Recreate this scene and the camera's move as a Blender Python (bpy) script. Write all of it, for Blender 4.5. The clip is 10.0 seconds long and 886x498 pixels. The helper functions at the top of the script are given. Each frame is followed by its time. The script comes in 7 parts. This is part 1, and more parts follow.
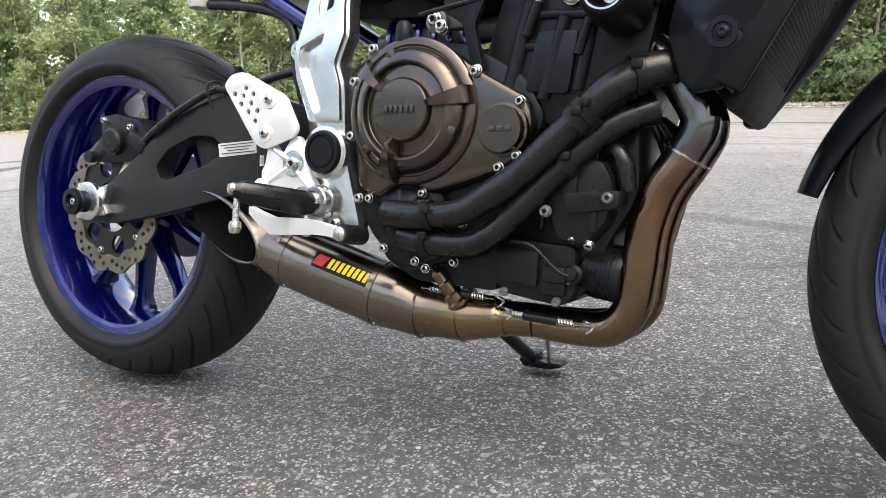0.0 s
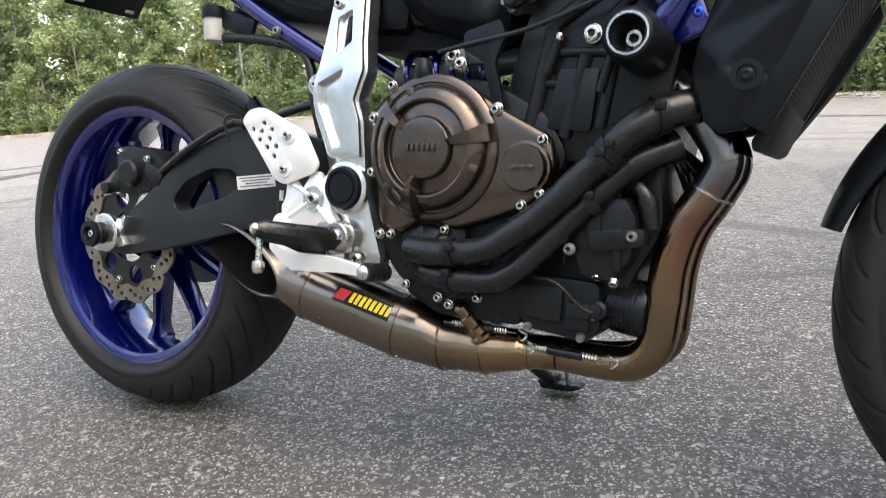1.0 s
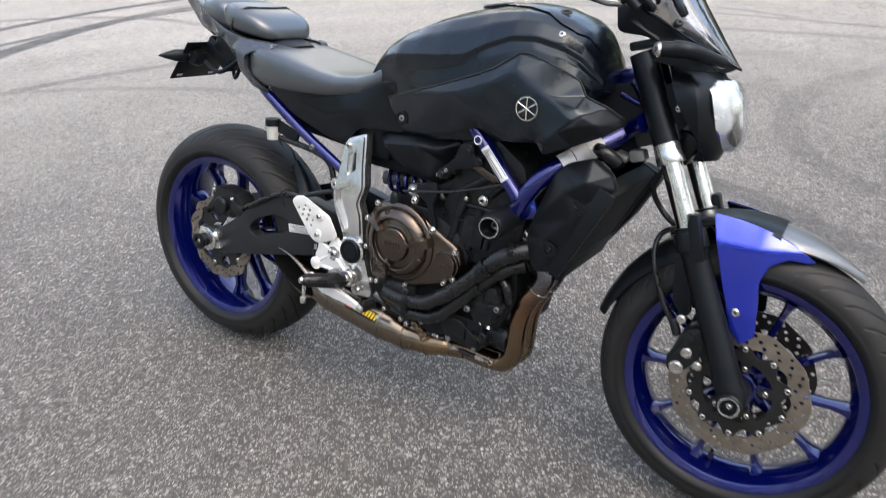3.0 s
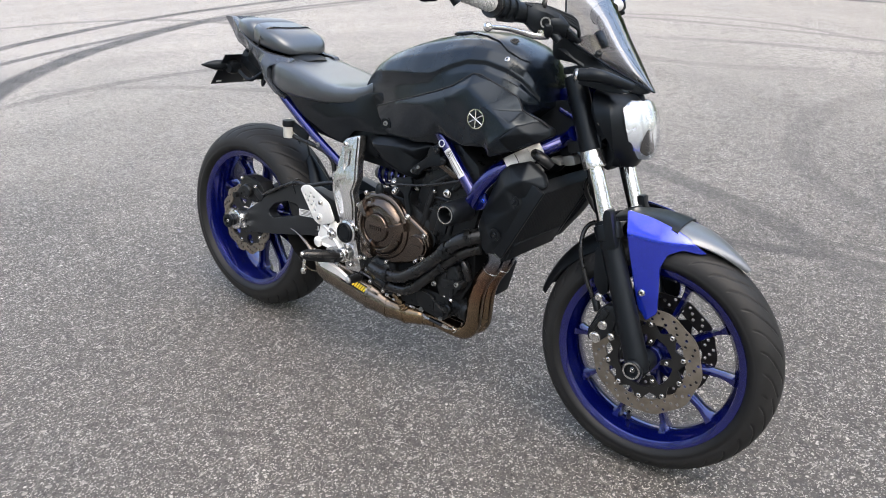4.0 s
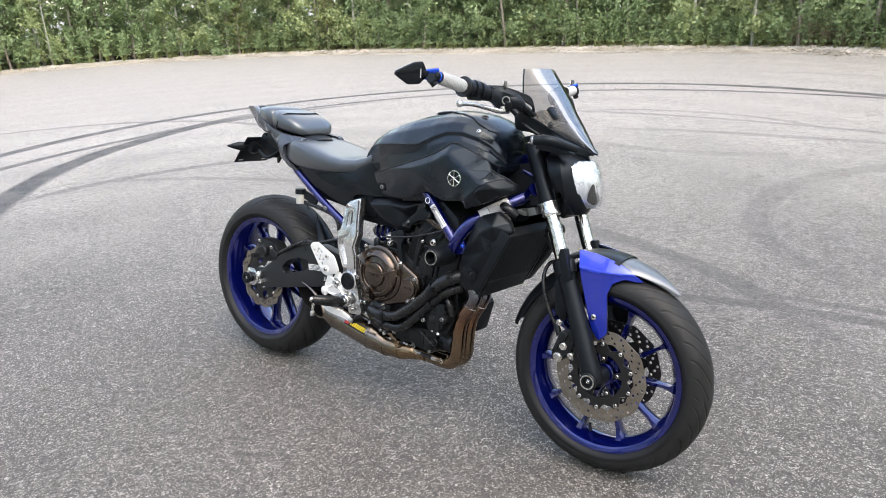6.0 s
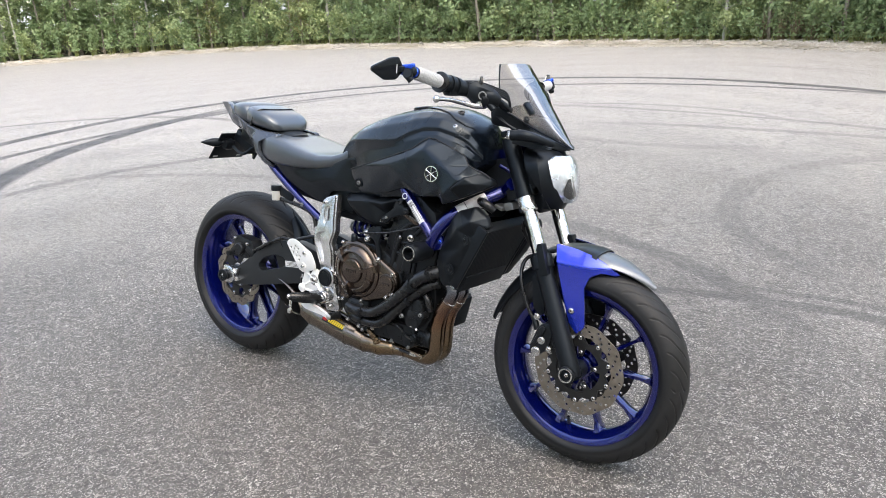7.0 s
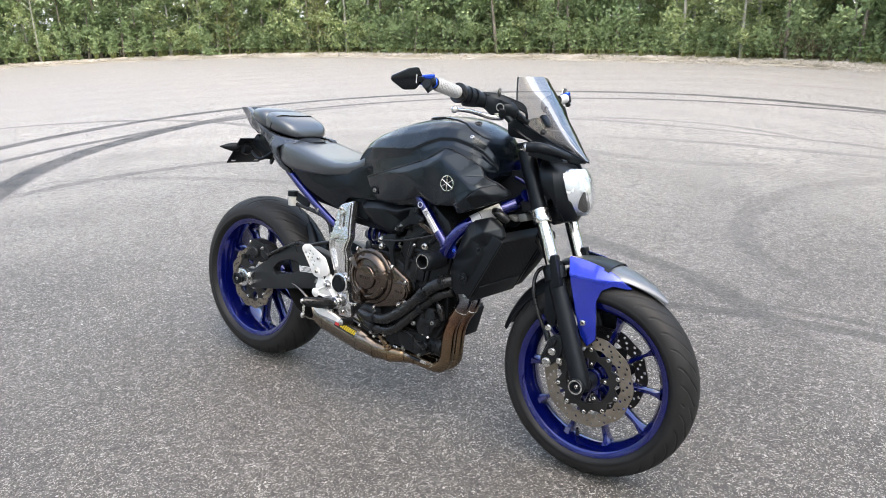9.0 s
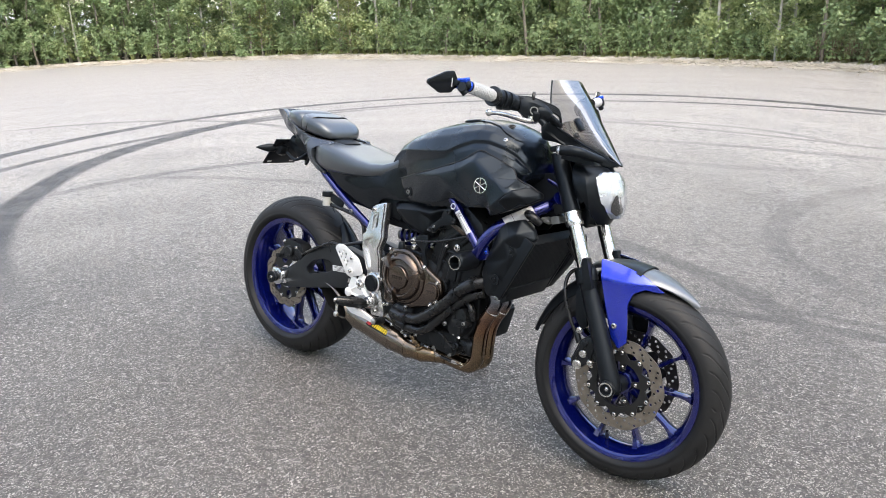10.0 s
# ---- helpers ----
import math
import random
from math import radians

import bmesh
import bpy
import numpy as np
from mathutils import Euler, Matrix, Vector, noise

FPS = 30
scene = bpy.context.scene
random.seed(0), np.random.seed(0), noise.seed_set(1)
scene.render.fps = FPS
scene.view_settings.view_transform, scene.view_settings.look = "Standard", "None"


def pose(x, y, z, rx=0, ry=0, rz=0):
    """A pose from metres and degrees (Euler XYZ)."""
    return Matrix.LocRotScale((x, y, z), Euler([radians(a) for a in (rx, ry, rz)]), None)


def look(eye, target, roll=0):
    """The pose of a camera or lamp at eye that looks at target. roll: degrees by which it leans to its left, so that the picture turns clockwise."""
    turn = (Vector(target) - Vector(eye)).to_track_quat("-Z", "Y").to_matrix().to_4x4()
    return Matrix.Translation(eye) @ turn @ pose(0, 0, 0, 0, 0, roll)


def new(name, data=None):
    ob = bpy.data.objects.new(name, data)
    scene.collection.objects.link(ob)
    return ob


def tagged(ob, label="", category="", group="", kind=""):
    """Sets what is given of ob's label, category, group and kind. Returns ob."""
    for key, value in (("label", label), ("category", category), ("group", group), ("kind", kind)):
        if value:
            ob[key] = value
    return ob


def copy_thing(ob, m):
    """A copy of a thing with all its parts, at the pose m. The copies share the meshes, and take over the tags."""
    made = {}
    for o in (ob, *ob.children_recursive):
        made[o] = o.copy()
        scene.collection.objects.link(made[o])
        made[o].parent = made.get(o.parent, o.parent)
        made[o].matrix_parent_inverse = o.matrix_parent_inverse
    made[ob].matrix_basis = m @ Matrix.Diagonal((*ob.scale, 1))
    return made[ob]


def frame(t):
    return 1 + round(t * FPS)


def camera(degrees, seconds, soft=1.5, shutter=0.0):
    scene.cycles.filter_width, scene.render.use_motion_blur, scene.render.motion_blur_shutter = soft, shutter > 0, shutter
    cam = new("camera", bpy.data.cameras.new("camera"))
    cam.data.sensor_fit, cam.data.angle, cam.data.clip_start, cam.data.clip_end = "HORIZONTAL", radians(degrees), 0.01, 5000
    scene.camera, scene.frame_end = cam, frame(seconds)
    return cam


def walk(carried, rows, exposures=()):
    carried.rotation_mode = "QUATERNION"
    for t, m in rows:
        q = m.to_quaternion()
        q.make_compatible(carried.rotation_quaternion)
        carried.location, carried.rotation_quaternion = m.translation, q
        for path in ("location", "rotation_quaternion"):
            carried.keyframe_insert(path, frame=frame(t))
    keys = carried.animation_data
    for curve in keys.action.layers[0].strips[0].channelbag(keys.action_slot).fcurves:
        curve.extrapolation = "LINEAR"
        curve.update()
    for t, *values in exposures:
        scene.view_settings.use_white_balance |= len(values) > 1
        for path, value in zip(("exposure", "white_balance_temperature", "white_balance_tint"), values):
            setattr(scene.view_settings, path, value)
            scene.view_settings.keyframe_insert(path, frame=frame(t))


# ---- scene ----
import mathutils

cam = camera(61.3, 10.0, soft=0.6, shutter=0.3)
PATH = [
    (0, (1.163, -0.889, 0.503), (0.192, 0.807, 0.078), -2.6),
    (0.5, (1.157, -0.887, 0.513), (0.182, 0.806, 0.087), -2.7),
    (1, (1.138, -0.893, 0.557), (0.164, 0.797, 0.118), -3.6),
    (1.1, (1.14, -0.9, 0.584), (0.175, 0.792, 0.13), -3.6),
    (1.5, (1.189, -0.92, 0.758), (0.266, 0.737, 0.125), -2.6),
    (2, (1.297, -0.999, 0.986), (0.342, 0.598, 0.254), -2.1),
    (2.5, (1.426, -1.125, 1.152), (0.424, 0.391, 0.317), -2.6),
    (3, (1.582, -1.289, 1.228), (0.6, 0.199, 0.323), -2.4),
    (3.2, (1.654, -1.335, 1.267), (0.67, 0.108, 0.294), -2.8),
    (4.3, (2.045, -1.443, 1.334), (0.859, -0.066, 0.499), -2.9),
    (4.5, (2.088, -1.468, 1.34), (0.875, -0.091, 0.544), -3.2),
    (5, (2.169, -1.585, 1.339), (0.978, -0.125, 0.67), -3.2),
    (5.2, (2.2, -1.633, 1.334), (1.025, -0.159, 0.665), -3.1),
    (6.5, (2.243, -1.715, 1.329), (1.059, -0.238, 0.685), -2.9),
    (7, (2.237, -1.711, 1.332), (1.108, -0.201, 0.663), -2.9),
    (7.5, (2.228, -1.719, 1.338), (1.109, -0.204, 0.666), -2.4),
    (8, (2.225, -1.733, 1.341), (1.083, -0.222, 0.697), -1.7),
    (8.5, (2.224, -1.735, 1.343), (1.069, -0.233, 0.701), -1.4),
    (9, (2.24, -1.733, 1.335), (1.085, -0.232, 0.693), -1.6),
    (9.5, (2.244, -1.744, 1.334), (1.059, -0.267, 0.689), -1.8),
    (10, (2.243, -1.76, 1.342), (1.029, -0.303, 0.706), -1.6),
]
walk(cam, [(t, look(eye, target, roll)) for t, eye, target, roll in PATH],
     [(0, 2.42, 7700, 10), (1.0, 2.38, 7700, 10), (1.5, 2.24, 7600, 10), (2.5, 2.17, 7450, 10), (4.5, 2.27, 7400, 10), (6.5, 2.34, 7350, 9), (10, 2.34, 7350, 9)])

# ---- light: an evening sky over a clearing, the low sun veiled ----
world = bpy.data.worlds.new("sky")
scene.world = world
world.use_nodes = True
wn = world.node_tree
sky = wn.nodes.new("ShaderNodeTexSky")
sky.sky_type = "NISHITA"
sky.sun_disc = False
SUN_EL, SUN_ROT = radians(62), radians(108)
sky.sun_elevation, sky.sun_rotation = SUN_EL, SUN_ROT
sky.air_density, sky.dust_density, sky.ozone_density = 1.0, 1.6, 1.4
# thin broken cloud, drawn out in bands
where = wn.nodes.new("ShaderNodeTexCoord")
stretch = wn.nodes.new("ShaderNodeMapping")
stretch.inputs["Rotation"].default_value, stretch.inputs["Scale"].default_value = (0.2, 0.1, 0.7), (1.2, 4.5, 3.0)
cloud = wn.nodes.new("ShaderNodeTexNoise")
cloud.inputs["Scale"].default_value, cloud.inputs["Detail"].default_value, cloud.inputs["Roughness"].default_value = 1.6, 6.0, 0.6
cover = wn.nodes.new("ShaderNodeMapRange")
cover.inputs[1].default_value, cover.inputs[2].default_value, cover.inputs[4].default_value = 0.46, 0.66, 0.85
grey, veil, over = wn.nodes.new("ShaderNodeRGBToBW"), wn.nodes.new("ShaderNodeMix"), wn.nodes.new("ShaderNodeMix")
veil.data_type = over.data_type = "RGBA"
veil.blend_type, veil.inputs[0].default_value, veil.inputs[7].default_value = "MULTIPLY", 1.0, (1.75, 1.66, 1.55, 1)
wn.links.new(where.outputs["Generated"], stretch.inputs[0])
wn.links.new(stretch.outputs[0], cloud.inputs["Vector"])
wn.links.new(cloud.outputs["Fac"], cover.inputs[0])
wn.links.new(sky.outputs[0], grey.inputs[0])
wn.links.new(grey.outputs[0], veil.inputs[6])
wn.links.new(cover.outputs[0], over.inputs[0])
wn.links.new(sky.outputs[0], over.inputs[6])
wn.links.new(veil.outputs[2], over.inputs[7])
wn.links.new(over.outputs[2], wn.nodes["Background"].inputs[0])
wn.nodes["Background"].inputs[1].default_value = 0.15
sun = new("sun", bpy.data.lights.new("sun", "SUN"))
sun.data.energy, sun.data.angle, sun.data.color = 0.45, radians(85), (1.0, 0.97, 0.93)
d = Vector((math.sin(SUN_ROT) * math.cos(SUN_EL), math.cos(SUN_ROT) * math.cos(SUN_EL), math.sin(SUN_EL)))
sun.matrix_world = look(d * 30, (0, 0, 0))

# ---- materials ----


def nodes_of(name):
    m = bpy.data.materials.new(name)
    m.use_nodes = True
    return m, m.node_tree.nodes, m.node_tree.links, m.node_tree.nodes["Principled BSDF"]


def noise_tex(n, l, co, scale, detail=4.0, rough=0.6):
    t = n.new("ShaderNodeTexNoise")
    t.inputs["Scale"].default_value, t.inputs["Detail"].default_value, t.inputs["Roughness"].default_value = scale, detail, rough
    l.new(co, t.inputs["Vector"])
    return t.outputs["Fac"]


def span(n, l, value, a, b, c, e):
    t = n.new("ShaderNodeMapRange")
    for i, v in enumerate((a, b, c, e)):
        t.inputs[i + 1].default_value = v
    l.new(value, t.inputs[0])
    return t.outputs[0]


def blend(n, l, fac, a, b, kind="MIX"):
    t = n.new("ShaderNodeMix")
    t.data_type, t.blend_type = "RGBA", kind
    for sock, v in ((t.inputs[0], fac), (t.inputs[6], a), (t.inputs[7], b)):
        if isinstance(v, bpy.types.NodeSocket):
            l.new(v, sock)
        else:
            sock.default_value = v if not isinstance(v, tuple) else (*v, 1)[:4]
    return t.outputs[2]


def calc(n, l, op, a, b=0.0):
    t = n.new("ShaderNodeMath")
    t.operation = op
    for sock, v in ((t.inputs[0], a), (t.inputs[1], b)):
        if isinstance(v, bpy.types.NodeSocket):
            l.new(v, sock)
        else:
            sock.default_value = v
    return t.outputs[0]


def relief(n, l, height, strength, dist, p):
    t = n.new("ShaderNodeBump")
    t.inputs["Strength"].default_value, t.inputs["Distance"].default_value = strength, dist
    l.new(height, t.inputs["Height"])
    l.new(t.outputs[0], p.inputs["Normal"])
    return t


def surf(name, col, rough=0.5, metal=0.0, wear=0.25, grain=220.0, blotch=18.0, bump=0.15, depth=0.0004, coat=0.0, dust=0.0, rvar=0.12, spec=0.5, coat_rough=0.06, tint=None):
    """A plain worn surface: blotches and grain in colour and gloss, fine relief, a little dust on what faces up."""
    m, n, l, p = nodes_of(name)
    co = n.new("ShaderNodeTexCoord").outputs["Object"]
    big, fine = noise_tex(n, l, co, blotch, 5), noise_tex(n, l, co, grain, 3)
    dark, light = tuple(c * (1 - wear) for c in col), tuple(min(1, c * (1 + wear)) for c in col)
    c = blend(n, l, span(n, l, big, 0.3, 0.7, 0, 1), dark, light)
    c = blend(n, l, span(n, l, fine, 0.35, 0.65, 0, 0.35), c, tuple(x * 0.7 for x in col))
    if dust:
        geo = n.new("ShaderNodeNewGeometry")
        up = n.new("ShaderNodeSeparateXYZ")
        l.new(geo.outputs["Normal"], up.inputs[0])
        amount = calc(n, l, "MULTIPLY", span(n, l, up.outputs[2], 0.2, 1, 0.15, 1), span(n, l, big, 0.35, 0.75, 0, dust))
        c = blend(n, l, amount, c, (0.22, 0.2, 0.17))
    l.new(c, p.inputs["Base Color"])
    l.new(span(n, l, big, 0.25, 0.75, max(0.02, rough - rvar), min(1, rough + rvar)), p.inputs["Roughness"])
    p.inputs["Metallic"].default_value = metal
    p.inputs["Specular IOR Level"].default_value = spec
    if tint:
        p.inputs["Specular Tint"].default_value = (*tint, 1)
    p.inputs["Coat Weight"].default_value, p.inputs["Coat Roughness"].default_value = coat, coat_rough
    if bump:
        relief(n, l, fine, bump, depth, p)
    return m


M = {}
M["tank"] = surf("satin_graphite_paint", (0.0026, 0.0044, 0.0072), 0.27, 0.0, 0.06, 900, 6, 0.02, 0.0001, 0.42, rvar=0.02, spec=0.24, coat_rough=0.2, tint=(0.60, 0.82, 1.0))
M["plastic"] = surf("black_plastic", (0.0050, 0.0060, 0.0074), 0.36, 0, 0.2, 500, 12, 0.15, 0.0002, rvar=0.06, spec=0.22, tint=(0.78, 0.9, 1.0))
M["matt_plastic"] = surf("matt_black_plastic", (0.0075, 0.0084, 0.0098), 0.6, 0, 0.2, 300, 12, 0.3, 0.0002, rvar=0.06, spec=0.17, tint=(0.78, 0.9, 1.0))
M["gloss"] = surf("smooth_black_paint", (0.0045, 0.0054, 0.007), 0.2, 0, 0.1, 300, 10, 0.04, 0.0001, rvar=0.05, spec=0.27, tint=(0.78, 0.9, 1.0))
M["engine"] = surf("black_engine_paint", (0.0088, 0.0095, 0.0105), 0.30, 0.0, 0.3, 260, 20, 0.25, 0.0003, dust=0.010, rvar=0.08, spec=0.23, tint=(0.8, 0.91, 1.0))
M["bronze"] = surf("bronze_engine_paint", (0.088, 0.067, 0.054), 0.25, 0.95, 0.06, 700, 14, 0.03, 0.0001, 0.5, rvar=0.02, coat_rough=0.12)
M["blue"] = surf("blue_wheel_paint", (0.0005, 0.0042, 0.108), 0.18, 0.6, 0.08, 600, 14, 0.02, 0.0001, 1.0, rvar=0.03, spec=0.45, coat_rough=0.04)
M["blue_gloss"] = surf("glossy_blue_paint", (0.003, 0.024, 0.42), 0.22, 0.65, 0.04, 600, 8, 0.0, 0.0001, 1.0, rvar=0.02, spec=0.45, coat_rough=0.03)
M["silver"] = surf("silver_cast_paint", (0.66, 0.665, 0.67), 0.25, 0.97, 0.012, 900, 6, 0.0, rvar=0.01)
M["white_alloy"] = surf("pale_alloy", (0.80, 0.80, 0.79), 0.34, 0.45, 0.03, 900, 16, 0.03, 0.0001, rvar=0.05)
M["steel"] = surf("zinc_steel", (0.58, 0.57, 0.55), 0.26, 1.0, 0.15, 300, 40, 0.05, 0.0001)
M["chrome"] = surf("hard_chrome", (0.74, 0.73, 0.71), 0.13, 1.0, 0.04, 300, 20, 0.0, rvar=0.05)
M["socket"] = surf("dark_socket", (0.02, 0.02, 0.02), 0.8, 0, 0.1)
M["rubber"] = surf("tyre_rubber", (0.0075, 0.0079, 0.0086), 0.5, 0, 0.25, 240, 9, 0.2, 0.0003, rvar=0.08, spec=0.28)
M["tread"] = surf("worn_tread_rubber", (0.0115, 0.0118, 0.0122), 0.58, 0, 0.35, 160, 14, 0.35, 0.0005, rvar=0.1, spec=0.28)
M["hose"] = surf("hose_rubber", (0.0065, 0.007, 0.008), 0.29, 0, 0.3, 300, 30, 0.12, 0.0003, dust=0.012, spec=0.42)
M["seat"] = surf("seat_vinyl", (0.013, 0.0152, 0.019), 0.36, 0, 0.1, 1100, 10, 0.4, 0.0003, 0.9, rvar=0.05, spec=1.0, coat_rough=0.34, tint=(0.82, 0.92, 1.0))
M["tail"] = surf("grey_satin_paint", (0.085, 0.095, 0.112), 0.26, 0.6, 0.08, 800, 8, 0.05, 0.0001, rvar=0.05)
M["fender_grey"] = surf("grey_fender_paint", (0.15, 0.162, 0.175), 0.32, 0.5, 0.08, 700, 9, 0.05, 0.0001, rvar=0.05)
M["disc_black"] = surf("black_disc_carrier", (0.012, 0.012, 0.012), 0.4, 0.3, 0.2, 400, 30)
M["grip"] = surf("pale_grey_grip_rubber", (0.42, 0.43, 0.43), 0.7, 0, 0.1, 400, 30, 0.2)
M["anodised"] = surf("blue_anodised_alloy", (0.02, 0.09, 0.62), 0.25, 0.8, 0.1, 400, 30)
M["label_white"] = surf("white_label", (0.62, 0.62, 0.62), 0.45, 0, 0.05, 200, 30, 0.02)
M["label_ink"] = surf("label_print", (0.06, 0.06, 0.06), 0.5, 0, 0.05)
M["yellow"] = surf("yellow_print", (0.75, 0.55, 0.01), 0.45, 0, 0.05)
M["red"] = surf("red_print", (0.5, 0.02, 0.02), 0.45, 0, 0.05)
M["tank_clear"] = surf("milky_plastic", (0.45, 0.45, 0.42), 0.35, 0, 0.08)
M["reflector"] = surf("mirror_bowl", (0.78, 0.82, 0.86), 0.22, 0.65, 0.03, bump=0)
M["matt_grey"] = surf("raw_grey_casting", (0.17, 0.18, 0.18), 0.5, 0.5, 0.2, 300, 30)
M["mirror"] = surf("silvered_mirror", (0.8, 0.82, 0.84), 0.03, 1.0, 0.02, bump=0, rvar=0.01)
M["tip_black"] = surf("tip_black", (0.004, 0.0039, 0.0037), 0.9, 0, 0.2, spec=0.05)
M["arm"] = surf("satin_black_arm_paint", (0.0105, 0.0115, 0.013), 0.40, 0, 0.15, 300, 12, 0.1, 0.0002, rvar=0.05, spec=0.38, tint=(0.82, 0.92, 1.0))
M["gold"] = surf("gold_chain_plate", (0.25, 0.2, 0.12), 0.4, 0.9, 0.2)


def titanium():
    """Thin exhaust metal, straw to brown where it ran hot, bluish at the top bend, faint draw marks."""
    m, n, l, p = nodes_of("heat_tinted_titanium")
    co = n.new("ShaderNodeTexCoord").outputs["Object"]
    xyz = n.new("ShaderNodeSeparateXYZ")
    l.new(co, xyz.inputs[0])
    big, fine = noise_tex(n, l, co, 14, 5), noise_tex(n, l, co, 260, 3)
    along = calc(n, l, "ADD", xyz.outputs[0], calc(n, l, "MULTIPLY", calc(n, l, "SUBTRACT", big, 0.5), 0.14))
    ramp = n.new("ShaderNodeValToRGB")
    l.new(span(n, l, along, 0.25, 1.05, 0, 1), ramp.inputs[0])
    el = ramp.color_ramp.elements
    el[0].position, el[0].color = 0.0, (0.226, 0.199, 0.172, 1)
    el[1].position, el[1].color = 1.0, (0.234, 0.172, 0.117, 1)
    for at, c in ((0.42, (0.211, 0.176, 0.144, 1)), (0.52, (0.203, 0.156, 0.113, 1)), (0.58, (0.281, 0.195, 0.117, 1)), (0.66, (0.242, 0.172, 0.109, 1)), (0.82, (0.226, 0.156, 0.0975, 1)), (0.9, (0.226, 0.156, 0.101, 1))):
        e = el.new(at)
        e.color = c
    # the header by height: golden below, red-brown at mid height, a pale ring, then blue-grey where it leaves the head
    tall = n.new("ShaderNodeValToRGB")
    up = calc(n, l, "ADD", xyz.outputs[2], calc(n, l, "MULTIPLY", calc(n, l, "SUBTRACT", big, 0.5), 0.05))
    l.new(span(n, l, up, 0.2, 0.5, 0, 1), tall.inputs[0])
    te = tall.color_ramp.elements
    te[0].position, te[0].color = 0.0, (0.226, 0.168, 0.109, 1)
    te[1].position, te[1].color = 1.0, (0.156, 0.148, 0.156, 1)
    for at, c in ((0.3, (0.218, 0.156, 0.101, 1)), (0.45, (0.234, 0.133, 0.0819, 1)), (0.58, (0.195, 0.117, 0.0858, 1)), (0.66, (0.265, 0.172, 0.117, 1)), (0.72, (0.172, 0.148, 0.156, 1)), (0.8, (0.187, 0.211, 0.242, 1))):
        e = te.new(at)
        e.color = c
    c = blend(n, l, span(n, l, xyz.outputs[0], 0.88, 0.94, 0, 1), ramp.outputs[0], tall.outputs[0])
    c = blend(n, l, span(n, l, big, 0.52, 0.74, 0, 0.4), c, (0.15, 0.115, 0.085))
    c = blend(n, l, span(n, l, fine, 0.45, 0.7, 0, 0.2), c, (0.13, 0.10, 0.075))
    l.new(c, p.inputs["Base Color"])
    p.inputs["Metallic"].default_value = 1.0
    l.new(span(n, l, big, 0.3, 0.7, 0.13, 0.30), p.inputs["Roughness"])
    relief(n, l, fine, 0.04, 0.0001, p)
    return m


def disc_steel():
    m, n, l, p = nodes_of("brake_disc_steel")
    co = n.new("ShaderNodeTexCoord").outputs["Object"]
    big, fine = noise_tex(n, l, co, 25, 4), noise_tex(n, l, co, 500, 2)
    c = blend(n, l, span(n, l, big, 0.35, 0.65, 0, 1), (0.175, 0.148, 0.118), (0.27, 0.235, 0.19))
    c = blend(n, l, span(n, l, fine, 0.4, 0.6, 0, 0.4), c, (0.2, 0.18, 0.16))
    l.new(c, p.inputs["Base Color"])
    p.inputs["Metallic"].default_value, p.inputs["Roughness"].default_value = 0.85, 0.45
    relief(n, l, fine, 0.1, 0.0001, p)
    return m


def sheer(name, tint, gloss=0.02, base=0.02, shine=0.32):
    """Thin clear sheet: tinted straight view, gloss that grows at grazing angles."""
    m, n, l, p = nodes_of(name)
    n.remove(p)
    t, g, x = n.new("ShaderNodeBsdfTransparent"), n.new("ShaderNodeBsdfGlossy"), n.new("ShaderNodeMixShader")
    t.inputs[0].default_value = (*tint, 1)
    g.inputs["Roughness"].default_value = gloss
    f = n.new("ShaderNodeFresnel")
    f.inputs[0].default_value = 1.5
    l.new(calc(n, l, "ADD", calc(n, l, "MULTIPLY", f.outputs[0], shine), base), x.inputs[0])
    l.new(t.outputs[0], x.inputs[1])
    l.new(g.outputs[0], x.inputs[2])
    l.new(x.outputs[0], n["Material Output"].inputs[0])
    return m


M["titanium"], M["disc"] = titanium(), disc_steel()
# darker copy of the disc steel: shade inside the wheel put into the colour
M["shaded_disc"] = surf("shaded_disc_steel", (0.045, 0.042, 0.04), 0.42, 0.7, 0.25, 400, 25, 0.1, 0.0001)
M["smoke"] = sheer("smoked_screen", (0.29, 0.295, 0.31), 0.03, 0.02, 0.26)
M["lens"] = sheer("clear_lens", (0.93, 0.95, 0.97), 0.02, 0.02)

# slope of the yard: level round the machine, falling gently outwards
HUB = (1.0, 0.0)


def yard(x, y):
    return -0.003 - 0.0071 * min(3.0, max(-1.5, x)) - 0.012 * max(0.0, math.hypot(x - HUB[0], y - HUB[1]) - 3.0)


